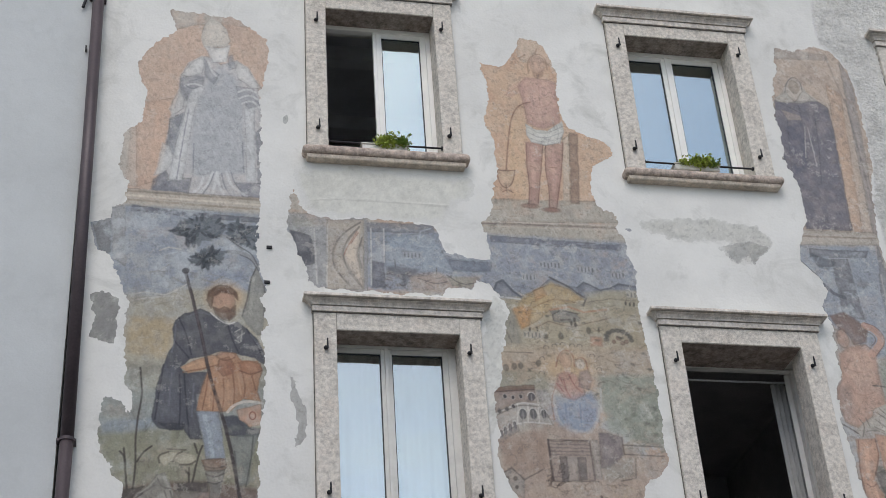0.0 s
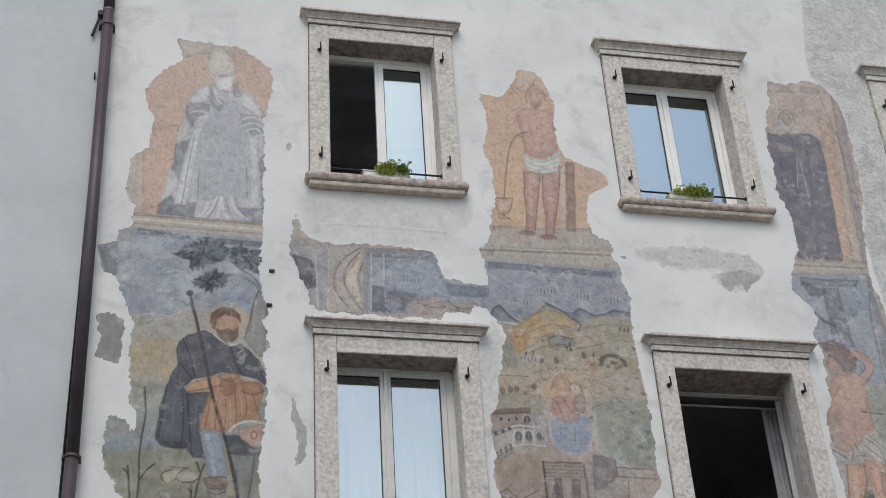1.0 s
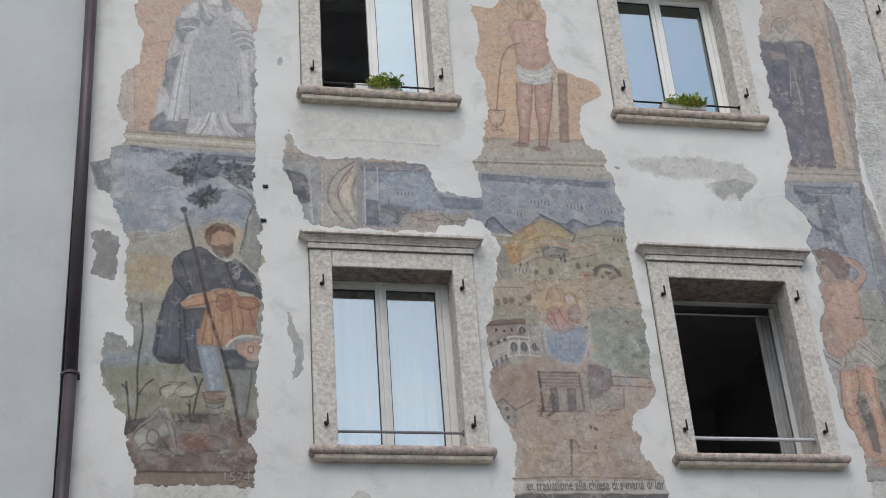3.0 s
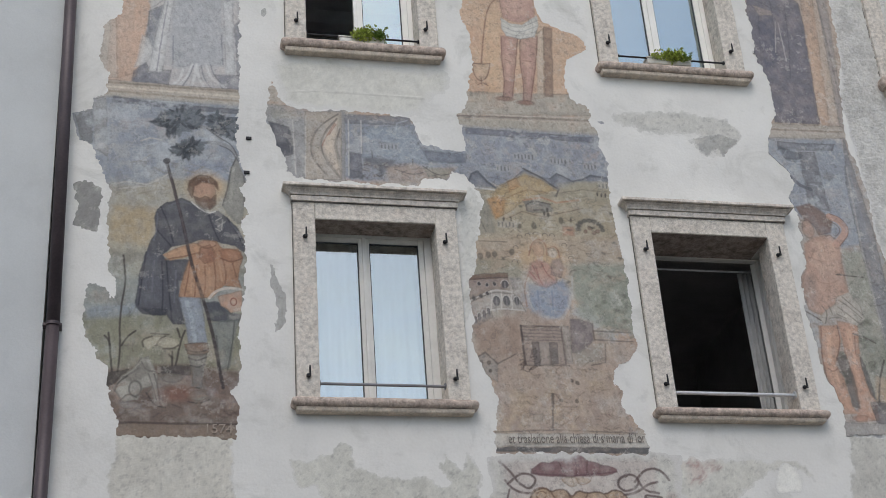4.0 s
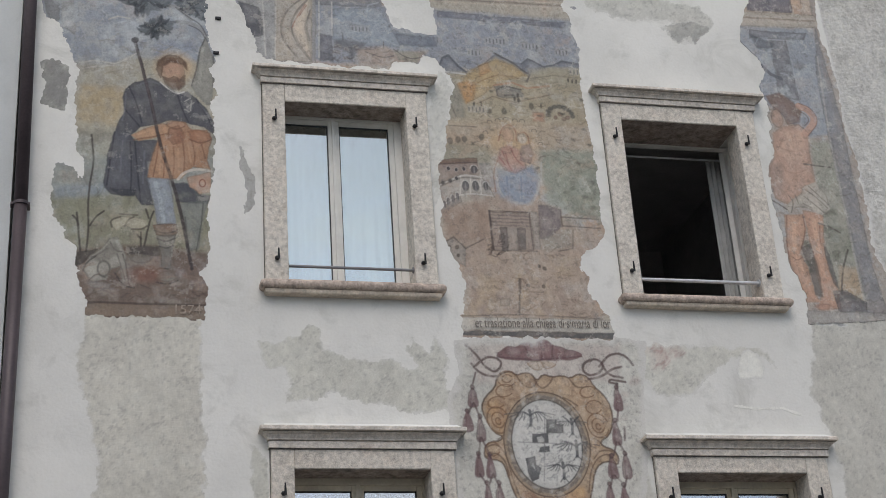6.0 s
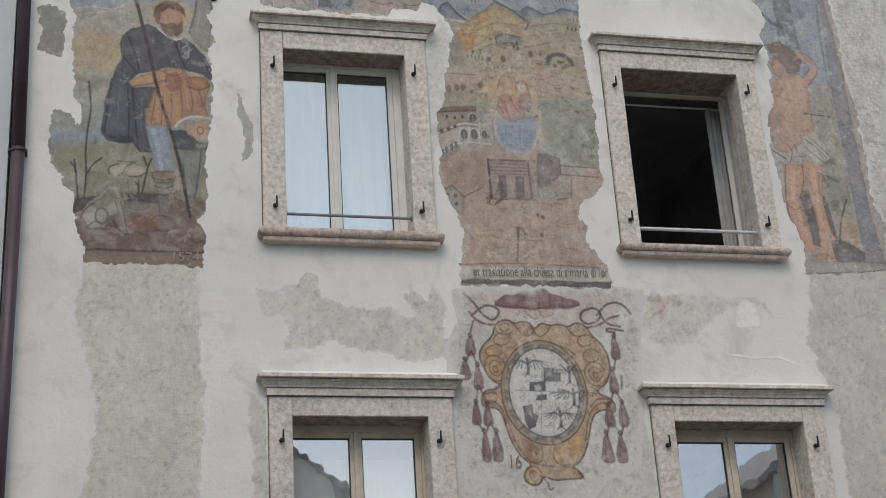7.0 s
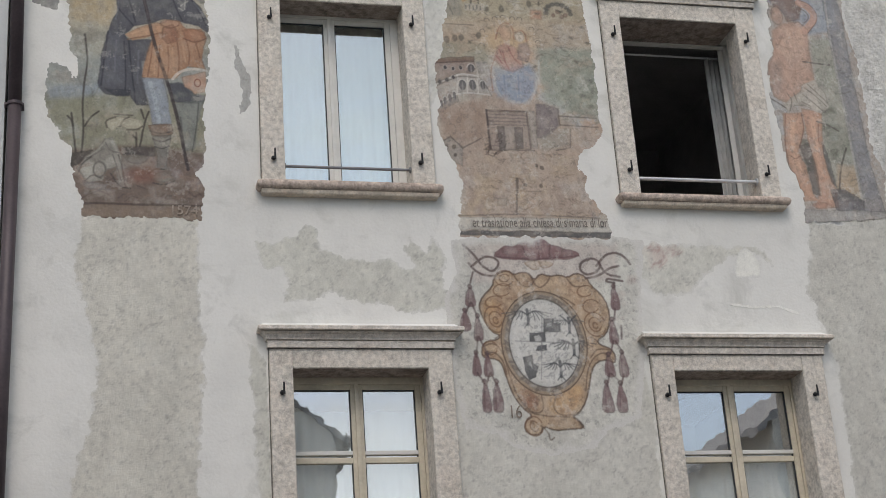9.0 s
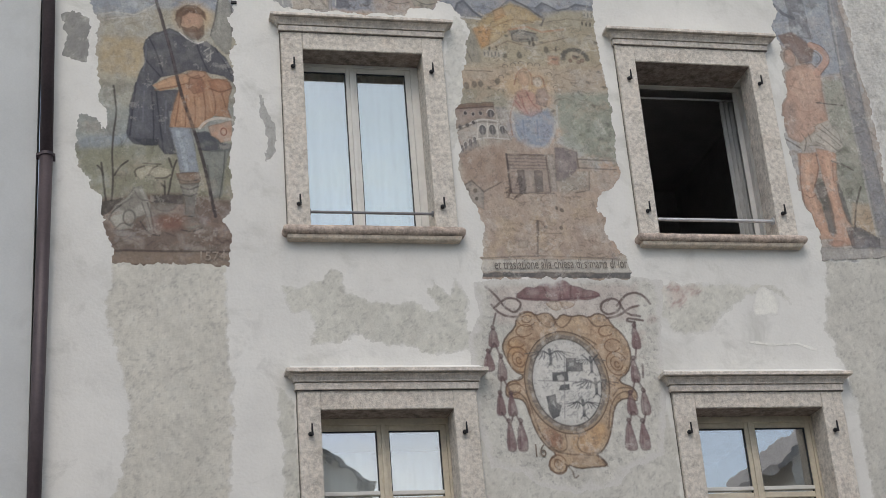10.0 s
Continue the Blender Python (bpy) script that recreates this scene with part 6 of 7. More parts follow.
c.folds([[(1.785, 9.817), (1.735, 9.594), (1.772, 9.405)]], 0.03, (166, 154, 142), 0.5)
c.area([(2.063, 9.953), (2.703, 9.965), (2.719, 9.866), (2.070, 9.848)], (134, 136, 144), 0.025, 0.85)
c.area([(2.234, 9.818), (2.724, 9.867), (2.778, 9.659), (2.817, 9.590), (3.208, 9.592), (3.186, 9.467), (2.312, 9.408), (2.228, 9.467)], (152, 161, 172), 0.03, 0.8)
c.marks(2.28, 3.1, 9.50, 9.80, 40, (182, 188, 194), 0.16, 0.012, 0.5, 0, 6)
c.area([(2.816, 9.577), (3.240, 9.574), (3.231, 9.469), (2.864, 9.463)], (122, 127, 140), 0.03, 0.75)
c.area([(2.100, 9.524), (2.219, 9.505), (2.218, 9.238), (2.099, 9.226)], (120, 120, 129), 0.02, 0.8)
c.area([(2.447, 9.383), (2.724, 9.430), (2.858, 9.372), (3.138, 9.419), (3.044, 9.280), (2.791, 9.204), (2.465, 9.213)], (174, 156, 142), 0.04, 0.85)
c.area([(2.804, 9.395), (3.068, 9.383), (3.015, 9.259), (2.853, 9.302)], (168, 166, 150), 0.03, 0.6)
c.area([(2.233, 9.461), (2.344, 9.486), (2.539, 9.452), (2.518, 9.387), (2.434, 9.338), (2.391, 9.247), (2.369, 9.347), (2.245, 9.366)], (112, 110, 114), 0.04, 0.7)
c.folds([[(2.105, 9.889), (2.089, 9.257)], [(2.226, 9.890), (2.220, 9.518)], [(1.694, 9.904), (1.677, 9.223)], [(1.568, 9.850), (1.587, 9.244)]], 0.013, (204, 200, 194), 0.65)
c.folds([[(2.711, 9.480), (2.706, 9.403)], [(2.319, 9.549), (2.321, 9.472)], [(2.805, 9.408), (2.935, 9.306), (3.053, 9.331)], [(2.528, 9.355), (2.688, 9.300), (2.800, 9.331)]], 0.011, (96, 90, 90), 0.65)
for q in ((2.274, 9.399), (2.255, 9.335), (2.354, 9.372), (2.343, 9.270), (2.443, 9.402)):
    c.area([(q[0] - 0.03, q[1] - 0.014), (q[0] + 0.028, q[1] - 0.016), (q[0] + 0.026, q[1] + 0.010), (q[0], q[1] + 0.024), (q[0] - 0.03, q[1] + 0.012)], (172, 166, 162), 0.01, 0.55)
    c.stroke([(q[0] - 0.01, q[1] - 0.01), (q[0] - 0.01, q[1] + 0.005)], 0.008, (98, 94, 96), 0.6)
c.marks(1.45, 1.75, 9.25, 9.8, 16, (132, 130, 132), 0.12, 0.01, 0.4, 80, 10)
c.marks(2.1, 3.1, 9.22, 9.42, 44, (104, 100, 100), 0.06, 0.010, 0.6, 0, 11)
# unread small captions, as bars
for q, w in (([(2.49, 9.61)], 0.19), ([(3.83, 9.58)], 0.24), ([(4.18, 9.55)], 0.21), ([(3.60, 9.43)], 0.15), ([(4.48, 9.50)], 0.14), ([(3.58, 8.80)], 0.2), ([(4.59, 9.29)], 0.11)):
    x, z = q[0]
    c.area([(x - w / 2, z - 0.038), (x + w / 2, z - 0.038), (x + w / 2, z + 0.038), (x - w / 2, z + 0.038)], (190, 187, 182), 0.02, 0.35)
    for j in range(int(w / 0.035)):
        bx = x - w / 2 + 0.02 + 0.035 * j
        c.stroke([(bx, z - 0.016 - 0.006 * (j % 3)), (bx, z + 0.014 + 0.008 * (j % 2))], 0.012, (92, 92, 98), 0.65, 0.004, 0)
centre_ob = c.make("fresco", FRESCO, "faded fresco of hills, a palace and an inscription strip", deep=0.96, scenes=(("upper_scene", 9.93, 99), ("lower_scene", 0, 9.93)))

# right column
right = Sheet(
    [(6.65, 12.57), (6.88, 12.53), (7.14, 12.63), (7.31, 12.58), (7.39, 12.48), (7.49, 12.17), (7.49, 11.68), (7.46, 11.03), (7.35, 10.54), (7.31, 9.93)]
    + [(7.38, 9.67), (7.40, 9.34), (7.39, 8.78), (7.45, 8.39), (7.45, 7.89), (7.44, 7.45), (7.53, 7.24), (7.47, 6.75), (6.61, 6.70), (6.63, 6.83), (6.64, 7.01), (6.54, 7.27), (6.50, 7.63), (6.47, 7.95), (6.48, 8.31), (6.57, 8.51), (6.58, 8.79), (6.60, 9.08), (6.54, 9.26), (6.61, 9.44), (6.58, 9.58), (6.43, 9.78), (6.44, 9.97)]
    + [(6.45, 9.98), (6.53, 10.16), (6.59, 10.28), (6.59, 10.59), (6.55, 10.81), (6.48, 11.06), (6.52, 11.41), (6.48, 11.61), (6.57, 12.11), (6.64, 12.21), (6.62, 12.35)],
    (172, 162, 154), 37, 0.03)
r = right
r.area([(6.56, 12.77), (8.19, 12.96), (7.54, 10.16), (6.08, 10.11)], (186, 168, 152), 0.03, 0.9)
r.area([(6.65, 12.57), (7.25, 12.53), (7.27, 12.45), (6.63, 12.41)], (166, 158, 152), 0.02, 0.7)
r.area([(7.16, 12.11), (7.31, 11.97), (7.16, 10.16), (7.02, 10.15), (7.08, 11.23), (7.16, 11.83)], (194, 164, 140), 0.03, 0.8)
r.area([(7.39, 12.45), (7.49, 12.17), (7.36, 10.45), (7.29, 9.93), (7.27, 10.17), (7.32, 11.19)], (158, 152, 150), 0.03, 0.8)
r.clouds(6, (168, 150, 138), 0.0, 0.16, 0.5)
r.area([(6.53, 11.83), (6.64, 11.81), (6.99, 11.87), (7.12, 11.77), (7.12, 11.41), (7.05, 10.18), (6.55, 10.17), (6.46, 11.11), (6.48, 11.61)], (122, 120, 130), 0.025, 0.95, 0.2)
r.area([(6.58, 11.47), (6.80, 11.55), (6.73, 10.96), (6.56, 10.84)], (106, 106, 122), 0.04, 0.6)
r.area([(6.594, 11.886), (6.704, 12.081), (6.786, 12.162), (6.868, 12.106), (6.907, 11.966), (7.020, 11.866), (6.868, 11.835), (6.740, 11.853)], (190, 182, 172), 0.03, 0.75)
r.oval((6.781, 12.032), 0.062, 0.088, (172, 158, 144), 0.03, 0.85)
r.folds([[(6.664, 11.941), (6.705, 12.089), (6.802, 12.180), (6.871, 12.122), (6.870, 11.978)], [(6.583, 11.790), (6.701, 11.724), (6.796, 11.670)], [(6.790, 11.772), (6.771, 11.343), (6.723, 11.037)], [(6.618, 11.560), (6.555, 11.097), (6.522, 10.724)], [(6.950, 11.748), (6.914, 11.280), (6.832, 10.750)]], 0.013, (106, 104, 112), 0.55)
r.area([(6.54, 11.86), (6.67, 11.96), (6.75, 11.82), (6.88, 11.99), (7.01, 11.86), (6.82, 11.81), (6.54, 11.81)], (182, 176, 168), 0.02, 0.8)
r.area([(6.57, 11.70), (6.77, 11.64), (6.78, 11.58), (6.63, 11.56)], (172, 160, 152), 0.015, 0.85)
for run in ([(6.80, 11.49), (6.73, 11.08)], [(6.83, 11.48), (6.83, 10.97)]):
    r.stroke(run, 0.012, (188, 182, 178), 0.7)
r.stroke([(7.35, 11.91), (7.35, 10.54)], 0.02, (132, 124, 122), 0.6)
r.stroke([(7.24, 12.49), (7.34, 11.85)], 0.02, (150, 138, 130), 0.6)
r.area([(6.45, 10.15), (7.29, 10.17), (7.36, 10.02), (6.41, 9.97)], (184, 174, 162), 0.012, 0.95)
r.stroke([(6.48, 10.08), (7.28, 10.10)], 0.02, (146, 132, 122), 0.8)
r.area([(6.43, 9.97), (7.25, 10.00), (7.31, 8.78), (6.97, 8.70), (6.51, 9.14), (6.39, 9.75)], (152, 158, 168), 0.04, 0.92)
r.area([(6.53, 9.93), (7.16, 9.94), (7.13, 9.86), (6.52, 9.83)], (128, 130, 136), 0.015, 0.85)
r.area([(6.74, 9.82), (6.92, 9.83), (6.94, 9.13), (6.73, 9.15)], (128, 128, 132), 0.03, 0.85)
r.clouds(6, (172, 176, 180), 0.04, 0.18, 0.6, 1, 9.92)
r.area([(6.96, 8.67), (7.21, 8.67), (7.23, 7.71), (7.23, 6.95), (6.89, 6.94), (6.97, 8.31)], (158, 158, 146), 0.05, 0.9)
r.area([(6.97, 7.76), (7.23, 7.71), (7.25, 7.45), (6.95, 7.38)], (134, 136, 122), 0.04, 0.7)
r.area([(7.04, 7.31), (7.22, 7.29), (7.23, 6.95), (6.98, 7.02)], (184, 158, 130), 0.04, 0.8)
r.area([(7.28, 10.03), (7.37, 8.96), (7.37, 8.38), (7.39, 7.34), (7.46, 6.72), (7.24, 6.82), (7.21, 7.77), (7.19, 8.71), (7.19, 9.45)], (140, 140, 144), 0.03, 0.88)
r.stroke([(7.24, 9.66), (7.20, 8.66), (7.23, 6.95)], 0.022, (178, 174, 168), 0.6)
r.area([(6.53, 9.88), (6.78, 9.78), (6.68, 9.68), (6.58, 9.73)], (108, 112, 118), 0.03, 0.7)
r.oval([(7.02, 9.54)][0], 0.07, 0.05, (122, 124, 124), 0.04, 0.6)
r.stroke([(6.60, 9.51), (6.69, 9.41), (6.79, 9.37)], 0.04, (100, 100, 108), 0.7)
r.marks(6.2, 7.2, 8.6, 9.85, 50, (178, 182, 188), 0.14, 0.012, 0.45, 0, 1)
r.marks(6.6, 7.3, 6.8, 8.4, 60, (118, 116, 104), 0.12, 0.011, 0.5, 10, 2)
r.tufts(6.7, 7.1, 7.2, 8.2, 10, (118, 120, 106), 0.05, 0.5, 3)
r.area([(6.591, 8.730), (6.696, 8.807), (6.887, 8.850), (6.979, 8.758), (6.947, 8.532), (6.946, 8.343), (6.952, 8.155), (6.769, 8.048), (6.650, 7.920), (6.495, 8.005), (6.470, 8.194), (6.486, 8.351), (6.558, 8.449)], (191, 157, 138), 0.03, 0.9, 0.2)
r.area([(6.496, 8.370), (6.631, 8.389), (6.597, 8.077), (6.500, 8.036), (6.476, 8.195)], (158, 140, 131), 0.06, 0.6)
r.area([(6.715, 8.743), (6.921, 8.774), (6.904, 8.498), (6.746, 8.427), (6.654, 8.517)], (203, 172, 152), 0.08, 0.5)
r.oval((6.666, 8.908), 0.062, 0.105, (187, 153, 134), 0.03, 0.88)
r.area([(6.582, 9.151), (6.738, 9.201), (6.879, 9.097), (6.954, 9.010), (6.898, 8.877), (6.768, 8.837), (6.731, 8.964), (6.647, 9.005)], (138, 111, 97), 0.03, 0.8)
r.folds([[(6.926, 8.736), (7.085, 8.894), (7.029, 9.015), (6.927, 9.061)]], 0.075, (190, 153, 134), 0.88)
r.folds([[(6.973, 8.726), (7.121, 8.890), (7.060, 9.050), (6.933, 9.094)], [(6.929, 8.814), (7.018, 8.897), (6.984, 8.973), (6.927, 8.996)]], 0.012, (122, 92, 80), 0.6)
r.folds([[(6.793, 8.741), (6.788, 8.524), (6.764, 8.271)], [(6.652, 8.567), (6.764, 8.523), (6.918, 8.569)], [(6.653, 8.315), (6.742, 8.282), (6.886, 8.340)], [(6.556, 8.436), (6.484, 8.307), (6.477, 8.133), (6.502, 8.011)], [(6.942, 8.507), (6.950, 8.330), (6.954, 8.168)], [(6.700, 8.698), (6.627, 8.566)]], 0.012, (148, 116, 102), 0.3)
r.area([(6.563, 7.831), (6.753, 7.839), (6.753, 7.658), (6.652, 7.439), (6.705, 7.288), (6.735, 6.998), (6.782, 6.919), (6.632, 6.914), (6.584, 7.115), (6.532, 7.294), (6.530, 7.530)], (195, 156, 131), 0.02, 0.9)
r.area([(6.762, 7.888), (6.970, 7.854), (6.937, 7.605), (6.917, 7.413), (6.934, 7.236), (6.980, 7.063), (6.973, 6.860), (6.735, 6.854), (6.799, 7.000), (6.783, 7.243), (6.777, 7.509)], (194, 154, 130), 0.02, 0.9)
r.folds([[(6.646, 7.774), (6.606, 7.503), (6.637, 7.239)], [(6.860, 7.783), (6.848, 7.482), (6.859, 7.187)]], 0.045, (210, 172, 146), 0.5)
r.area([(6.673, 7.487), (6.781, 7.527), (6.813, 7.244), (6.811, 6.977), (6.735, 6.998), (6.729, 7.265)], (116, 110, 105), 0.02, 0.8)
r.area([(6.919, 7.544), (6.955, 7.426), (6.992, 7.063), (6.945, 7.120), (6.916, 7.354)], (106, 102, 102), 0.02, 0.75)
r.folds([[(6.753, 7.839), (6.753, 7.658), (6.669, 7.463)], [(6.584, 7.820), (6.530, 7.530), (6.532, 7.294)], [(6.571, 7.377), (6.611, 7.343), (6.664, 7.380)], [(6.810, 7.468), (6.872, 7.423)], [(6.914, 7.755), (6.884, 7.543)]], 0.012, (128, 92, 78), 0.6)
r.oval((6.808, 6.873), 0.10, 0.03, (190, 150, 130), 0.02, 0.85)
r.area([(6.813, 8.149), (6.956, 8.205), (7.036, 8.066), (7.059, 7.913), (6.961, 7.842), (6.853, 7.898), (6.777, 7.932), (6.684, 7.909), (6.622, 7.834), (6.579, 7.917), (6.664, 7.994), (6.786, 8.073)], (188, 180, 169), 0.014, 0.9)
r.folds([[(6.830, 8.112), (6.914, 8.054), (7.032, 7.924)], [(6.873, 8.152), (6.972, 8.045), (7.051, 7.962)], [(6.803, 8.037), (6.875, 7.979), (6.985, 7.873)], [(6.637, 8.042), (6.683, 7.970), (6.638, 7.859)], [(6.709, 8.045), (6.729, 7.960)], [(6.777, 7.962), (6.863, 7.917)]], 0.012, (116, 107, 102), 0.7)
r.folds([[(6.861, 8.401), (6.992, 8.389), (7.141, 8.378)], [(6.902, 7.754), (7.025, 7.717), (7.115, 7.660)], [(6.454, 7.979), (6.524, 7.939), (6.597, 7.887)]], 0.016, (104, 94, 90), 0.8)
r.folds([[(7.161, 7.481), (7.060, 7.252), (7.009, 7.005)]], 0.020, (94, 87, 82), 0.8)
r.area([(6.922, 7.038), (7.064, 7.048), (7.250, 6.931), (7.230, 6.838), (6.950, 6.831)], (110, 107, 111), 0.02, 0.85)
r.area([(6.61, 6.83), (7.49, 6.83), (7.46, 6.70), (6.58, 6.69)], (166, 162, 158), 0.015, 0.9)
r.make("fresco", FRESCO, "faded fresco of a dark-robed shape above a pale shape", 0.006, deep=1.0, scenes=(("upper_scene", 9.96, 99), ("lower_scene", 0, 9.96)))

# painted coat of arms with hat, cords and tassels
arms = Sheet([(3.19, 6.45), (3.43, 6.48), (4.06, 6.51), (4.70, 6.51), (4.97, 6.48), (4.88, 5.91), (4.86, 5.39), (4.75, 4.83), (4.45, 4.73), (4.31, 4.58), (3.92, 4.51), (3.58, 4.59), (3.47, 4.71), (3.19, 4.74), (3.11, 5.08), (3.11, 5.58), (3.09, 5.89), (3.21, 6.15)], (205, 202, 194), 51, 0.02)
a = arms
a.clouds(5, (188, 185, 178), 0.0, 0.15, 0.6)
a.area([(3.30, 6.41), (4.72, 6.45), (4.68, 6.10), (4.02, 6.06), (3.38, 6.05)], (198, 184, 177), 0.06, 0.7)
a.tufts(3.5, 4.9, 5.6, 6.2, 10, (198, 176, 168), 0.05, 0.25, 9)
# hat
a.area(flowing([(3.55, 6.32), (3.66, 6.40), (3.69, 6.41), (3.76, 6.39), (3.82, 6.45), (3.86, 6.46), (3.89, 6.49), (3.96, 6.47), (4.00, 6.49), (4.06, 6.46), (4.09, 6.42), (4.18, 6.41), (4.21, 6.38), (4.31, 6.37), (4.37, 6.33), (4.30, 6.29), (4.14, 6.28), (3.93, 6.27), (3.73, 6.27), (3.62, 6.28)], True, 1), (142, 106, 108), 0.012, 0.92, 0.25)
for run in ([(3.57, 6.30), (3.93, 6.28), (4.35, 6.32)], [(3.82, 6.43), (3.86, 6.32)], [(3.98, 6.46), (3.98, 6.30)], [(4.09, 6.42), (4.07, 6.30)]):
    a.stroke(run, 0.014, (108, 80, 84), 0.6)
a.area(flowing([(3.82, 6.27), (4.11, 6.27), (4.08, 6.21), (3.98, 6.22), (3.95, 6.18), (3.87, 6.20)], True), (202, 182, 160), 0.015, 0.75)
for run in ([(3.84, 6.25), (3.87, 6.20), (3.95, 6.18), (3.93, 6.26)], [(3.97, 6.26), (3.99, 6.19), (4.09, 6.22), (4.11, 6.27)]):
    a.stroke(flowing(run), 0.010, (146, 112, 92), 0.6)
# gilded cartouche
gold, rim, shade = (188, 160, 130), (112, 90, 76), (160, 126, 100)
body = flowing([(3.54, 6.09), (3.59, 6.15), (3.68, 6.17), (3.73, 6.13), (3.80, 6.16), (3.87, 6.15), (3.91, 6.08), (3.97, 6.15), (4.05, 6.12), (4.15, 6.14), (4.22, 6.11), (4.30, 6.16), (4.39, 6.13), (4.43, 6.04), (4.51, 5.97), (4.57, 5.85), (4.57, 5.70), (4.52, 5.59), (4.43, 5.53), (4.46, 5.49), (4.55, 5.46), (4.59, 5.39), (4.57, 5.32), (4.51, 5.36), (4.41, 5.34)] + [(4.35, 5.26), (4.32, 5.13), (4.27, 4.98), (4.20, 4.88), (4.13, 4.85), (4.19, 4.82), (4.24, 4.75), (4.09, 4.74), (3.97, 4.73), (3.87, 4.77), (3.84, 4.70), (3.76, 4.69), (3.70, 4.74), (3.72, 4.82), (3.79, 4.86), (3.69, 4.94), (3.62, 5.06), (3.59, 5.18), (3.56, 5.30), (3.52, 5.36), (3.41, 5.37), (3.38, 5.40), (3.39, 5.48), (3.45, 5.53), (3.52, 5.53), (3.57, 5.57), (3.48, 5.61), (3.41, 5.74), (3.39, 5.84), (3.43, 5.93), (3.53, 6.02)], True, 1)
a.area(body, gold, 0.012, 0.94, 0.15)
a.area(flowing([(3.43, 5.89), (3.54, 5.94), (3.63, 5.79), (3.60, 5.58), (3.48, 5.63), (3.42, 5.74)], True), (196, 152, 100), 0.03, 0.6)
a.area(flowing([(3.92, 5.03), (4.27, 5.18), (4.22, 4.93), (4.06, 4.87), (3.93, 4.88)], True), (202, 162, 112), 0.04, 0.7)
a.area(flowing([(3.65, 5.10), (3.80, 5.08), (3.89, 4.95), (3.81, 4.89), (3.70, 4.96)], True), (160, 112, 90), 0.03, 0.7)
a.area(flowing([(3.55, 6.00), (3.86, 6.05), (3.80, 5.95), (3.64, 5.87), (3.57, 5.58), (3.54, 5.79)], True), shade, 0.05, 0.4)
a.area(flowing([(4.22, 6.06), (4.42, 5.96), (4.50, 5.70), (4.39, 5.59), (4.35, 5.80)], True), shade, 0.05, 0.4)
a.clouds(11, (170, 134, 106), 0.05, 0.2, 0.35, 1, 6.2, body)
a.clouds(16, (206, 180, 148), 0.02, 0.16, 0.5, 2, 6.2, body)
a.clouds(22, (142, 112, 92), 0.06, 0.18, 0.45, 3, 6.2, body)
a.stroke(body + body[:1], 0.015, (104, 82, 68), 0.8, 0.004, 0.2)
# scrolls
for q, rx, rz in (([(3.64, 6.10)], .085, .07), ([(3.64, 6.10)], .045, .035), ([(3.61, 5.99)], .08, .055), ([(3.53, 5.88)], .08, .05), ([(3.53, 5.72)], .095, .12), ([(3.53, 5.72)], .055, .07), ([(3.53, 5.71)], .022, .03),
                  ([(4.43, 5.68)], .095, .11), ([(4.43, 5.68)], .055, .065), ([(4.43, 5.67)], .02, .028), ([(4.41, 5.85)], .075, .06), ([(4.37, 5.99)], .075, .05), ([(3.79, 4.77)], .075, .085), ([(3.79, 4.77)], .035, .045), ([(3.46, 5.46)], .065, .06)):
    a.ring(q[0], rx, rz, 0.014, (130, 96, 70), 0.7, 15, (20, 320))
for run in ([(3.73, 6.13), (3.77, 6.05), (3.86, 6.01), (3.91, 6.08)], [(3.87, 6.15), (3.93, 6.00), (4.02, 6.05), (4.06, 6.12)], [(4.21, 6.11), (4.27, 6.02), (4.38, 6.04)], [(3.72, 5.89), (3.85, 5.96), (3.98, 5.97), (4.16, 5.93), (4.26, 5.86)], [(3.39, 5.47), (3.49, 5.51), (3.57, 5.43), (3.60, 5.28), (3.64, 5.10), (3.71, 4.95), (3.80, 4.88)],
            [(3.40, 5.39), (3.49, 5.43), (3.56, 5.37), (3.59, 5.23)], [(4.57, 5.36), (4.50, 5.43), (4.39, 5.39), (4.32, 5.28), (4.28, 5.08)], [(4.36, 5.38), (4.42, 5.46), (4.53, 5.45)], [(3.88, 5.04), (3.89, 4.93), (3.85, 4.88), (3.76, 4.90)], [(4.00, 5.02), (3.97, 4.93), (4.03, 4.86), (4.16, 4.87)], [(3.85, 4.77), (3.91, 4.72), (3.92, 4.64), (3.96, 4.67)], [(4.15, 4.85), (4.19, 4.81), (4.23, 4.75)],
            [(3.71, 4.93), (3.83, 4.86), (4.11, 4.85)], [(3.52, 5.55), (3.59, 5.60), (3.62, 5.51)], [(4.44, 5.52), (4.36, 5.58), (4.34, 5.49)]):
    a.stroke(flowing(run), 0.014, rim, 0.7)
# oval shield
mid = [(3.95, 5.51)][0]
a.oval(mid, 0.385, 0.47, (174, 154, 132), 0.02, 0.85)
a.oval(mid, 0.355, 0.44, (172, 162, 152), 0.02, 0.8)
a.oval(mid, 0.315, 0.40, (209, 207, 203), 0.015, 0.95, 0, 0.1)
a.ring(mid, 0.385, 0.47, 0.012, (104, 84, 72), 0.75)
a.ring(mid, 0.316, 0.402, 0.014, (96, 90, 88), 0.8)
for j in range(44):
    u = 2 * math.pi * j / 44
    a.oval((mid[0] + 0.338 * math.cos(u), mid[1] + 0.424 * math.sin(u)), 0.012, 0.028, (132, 122, 115) if j % 3 else (192, 186, 178), 0.012, 0.6, math.degrees(u) + 30 + 40 * math.sin(j * 2.3))
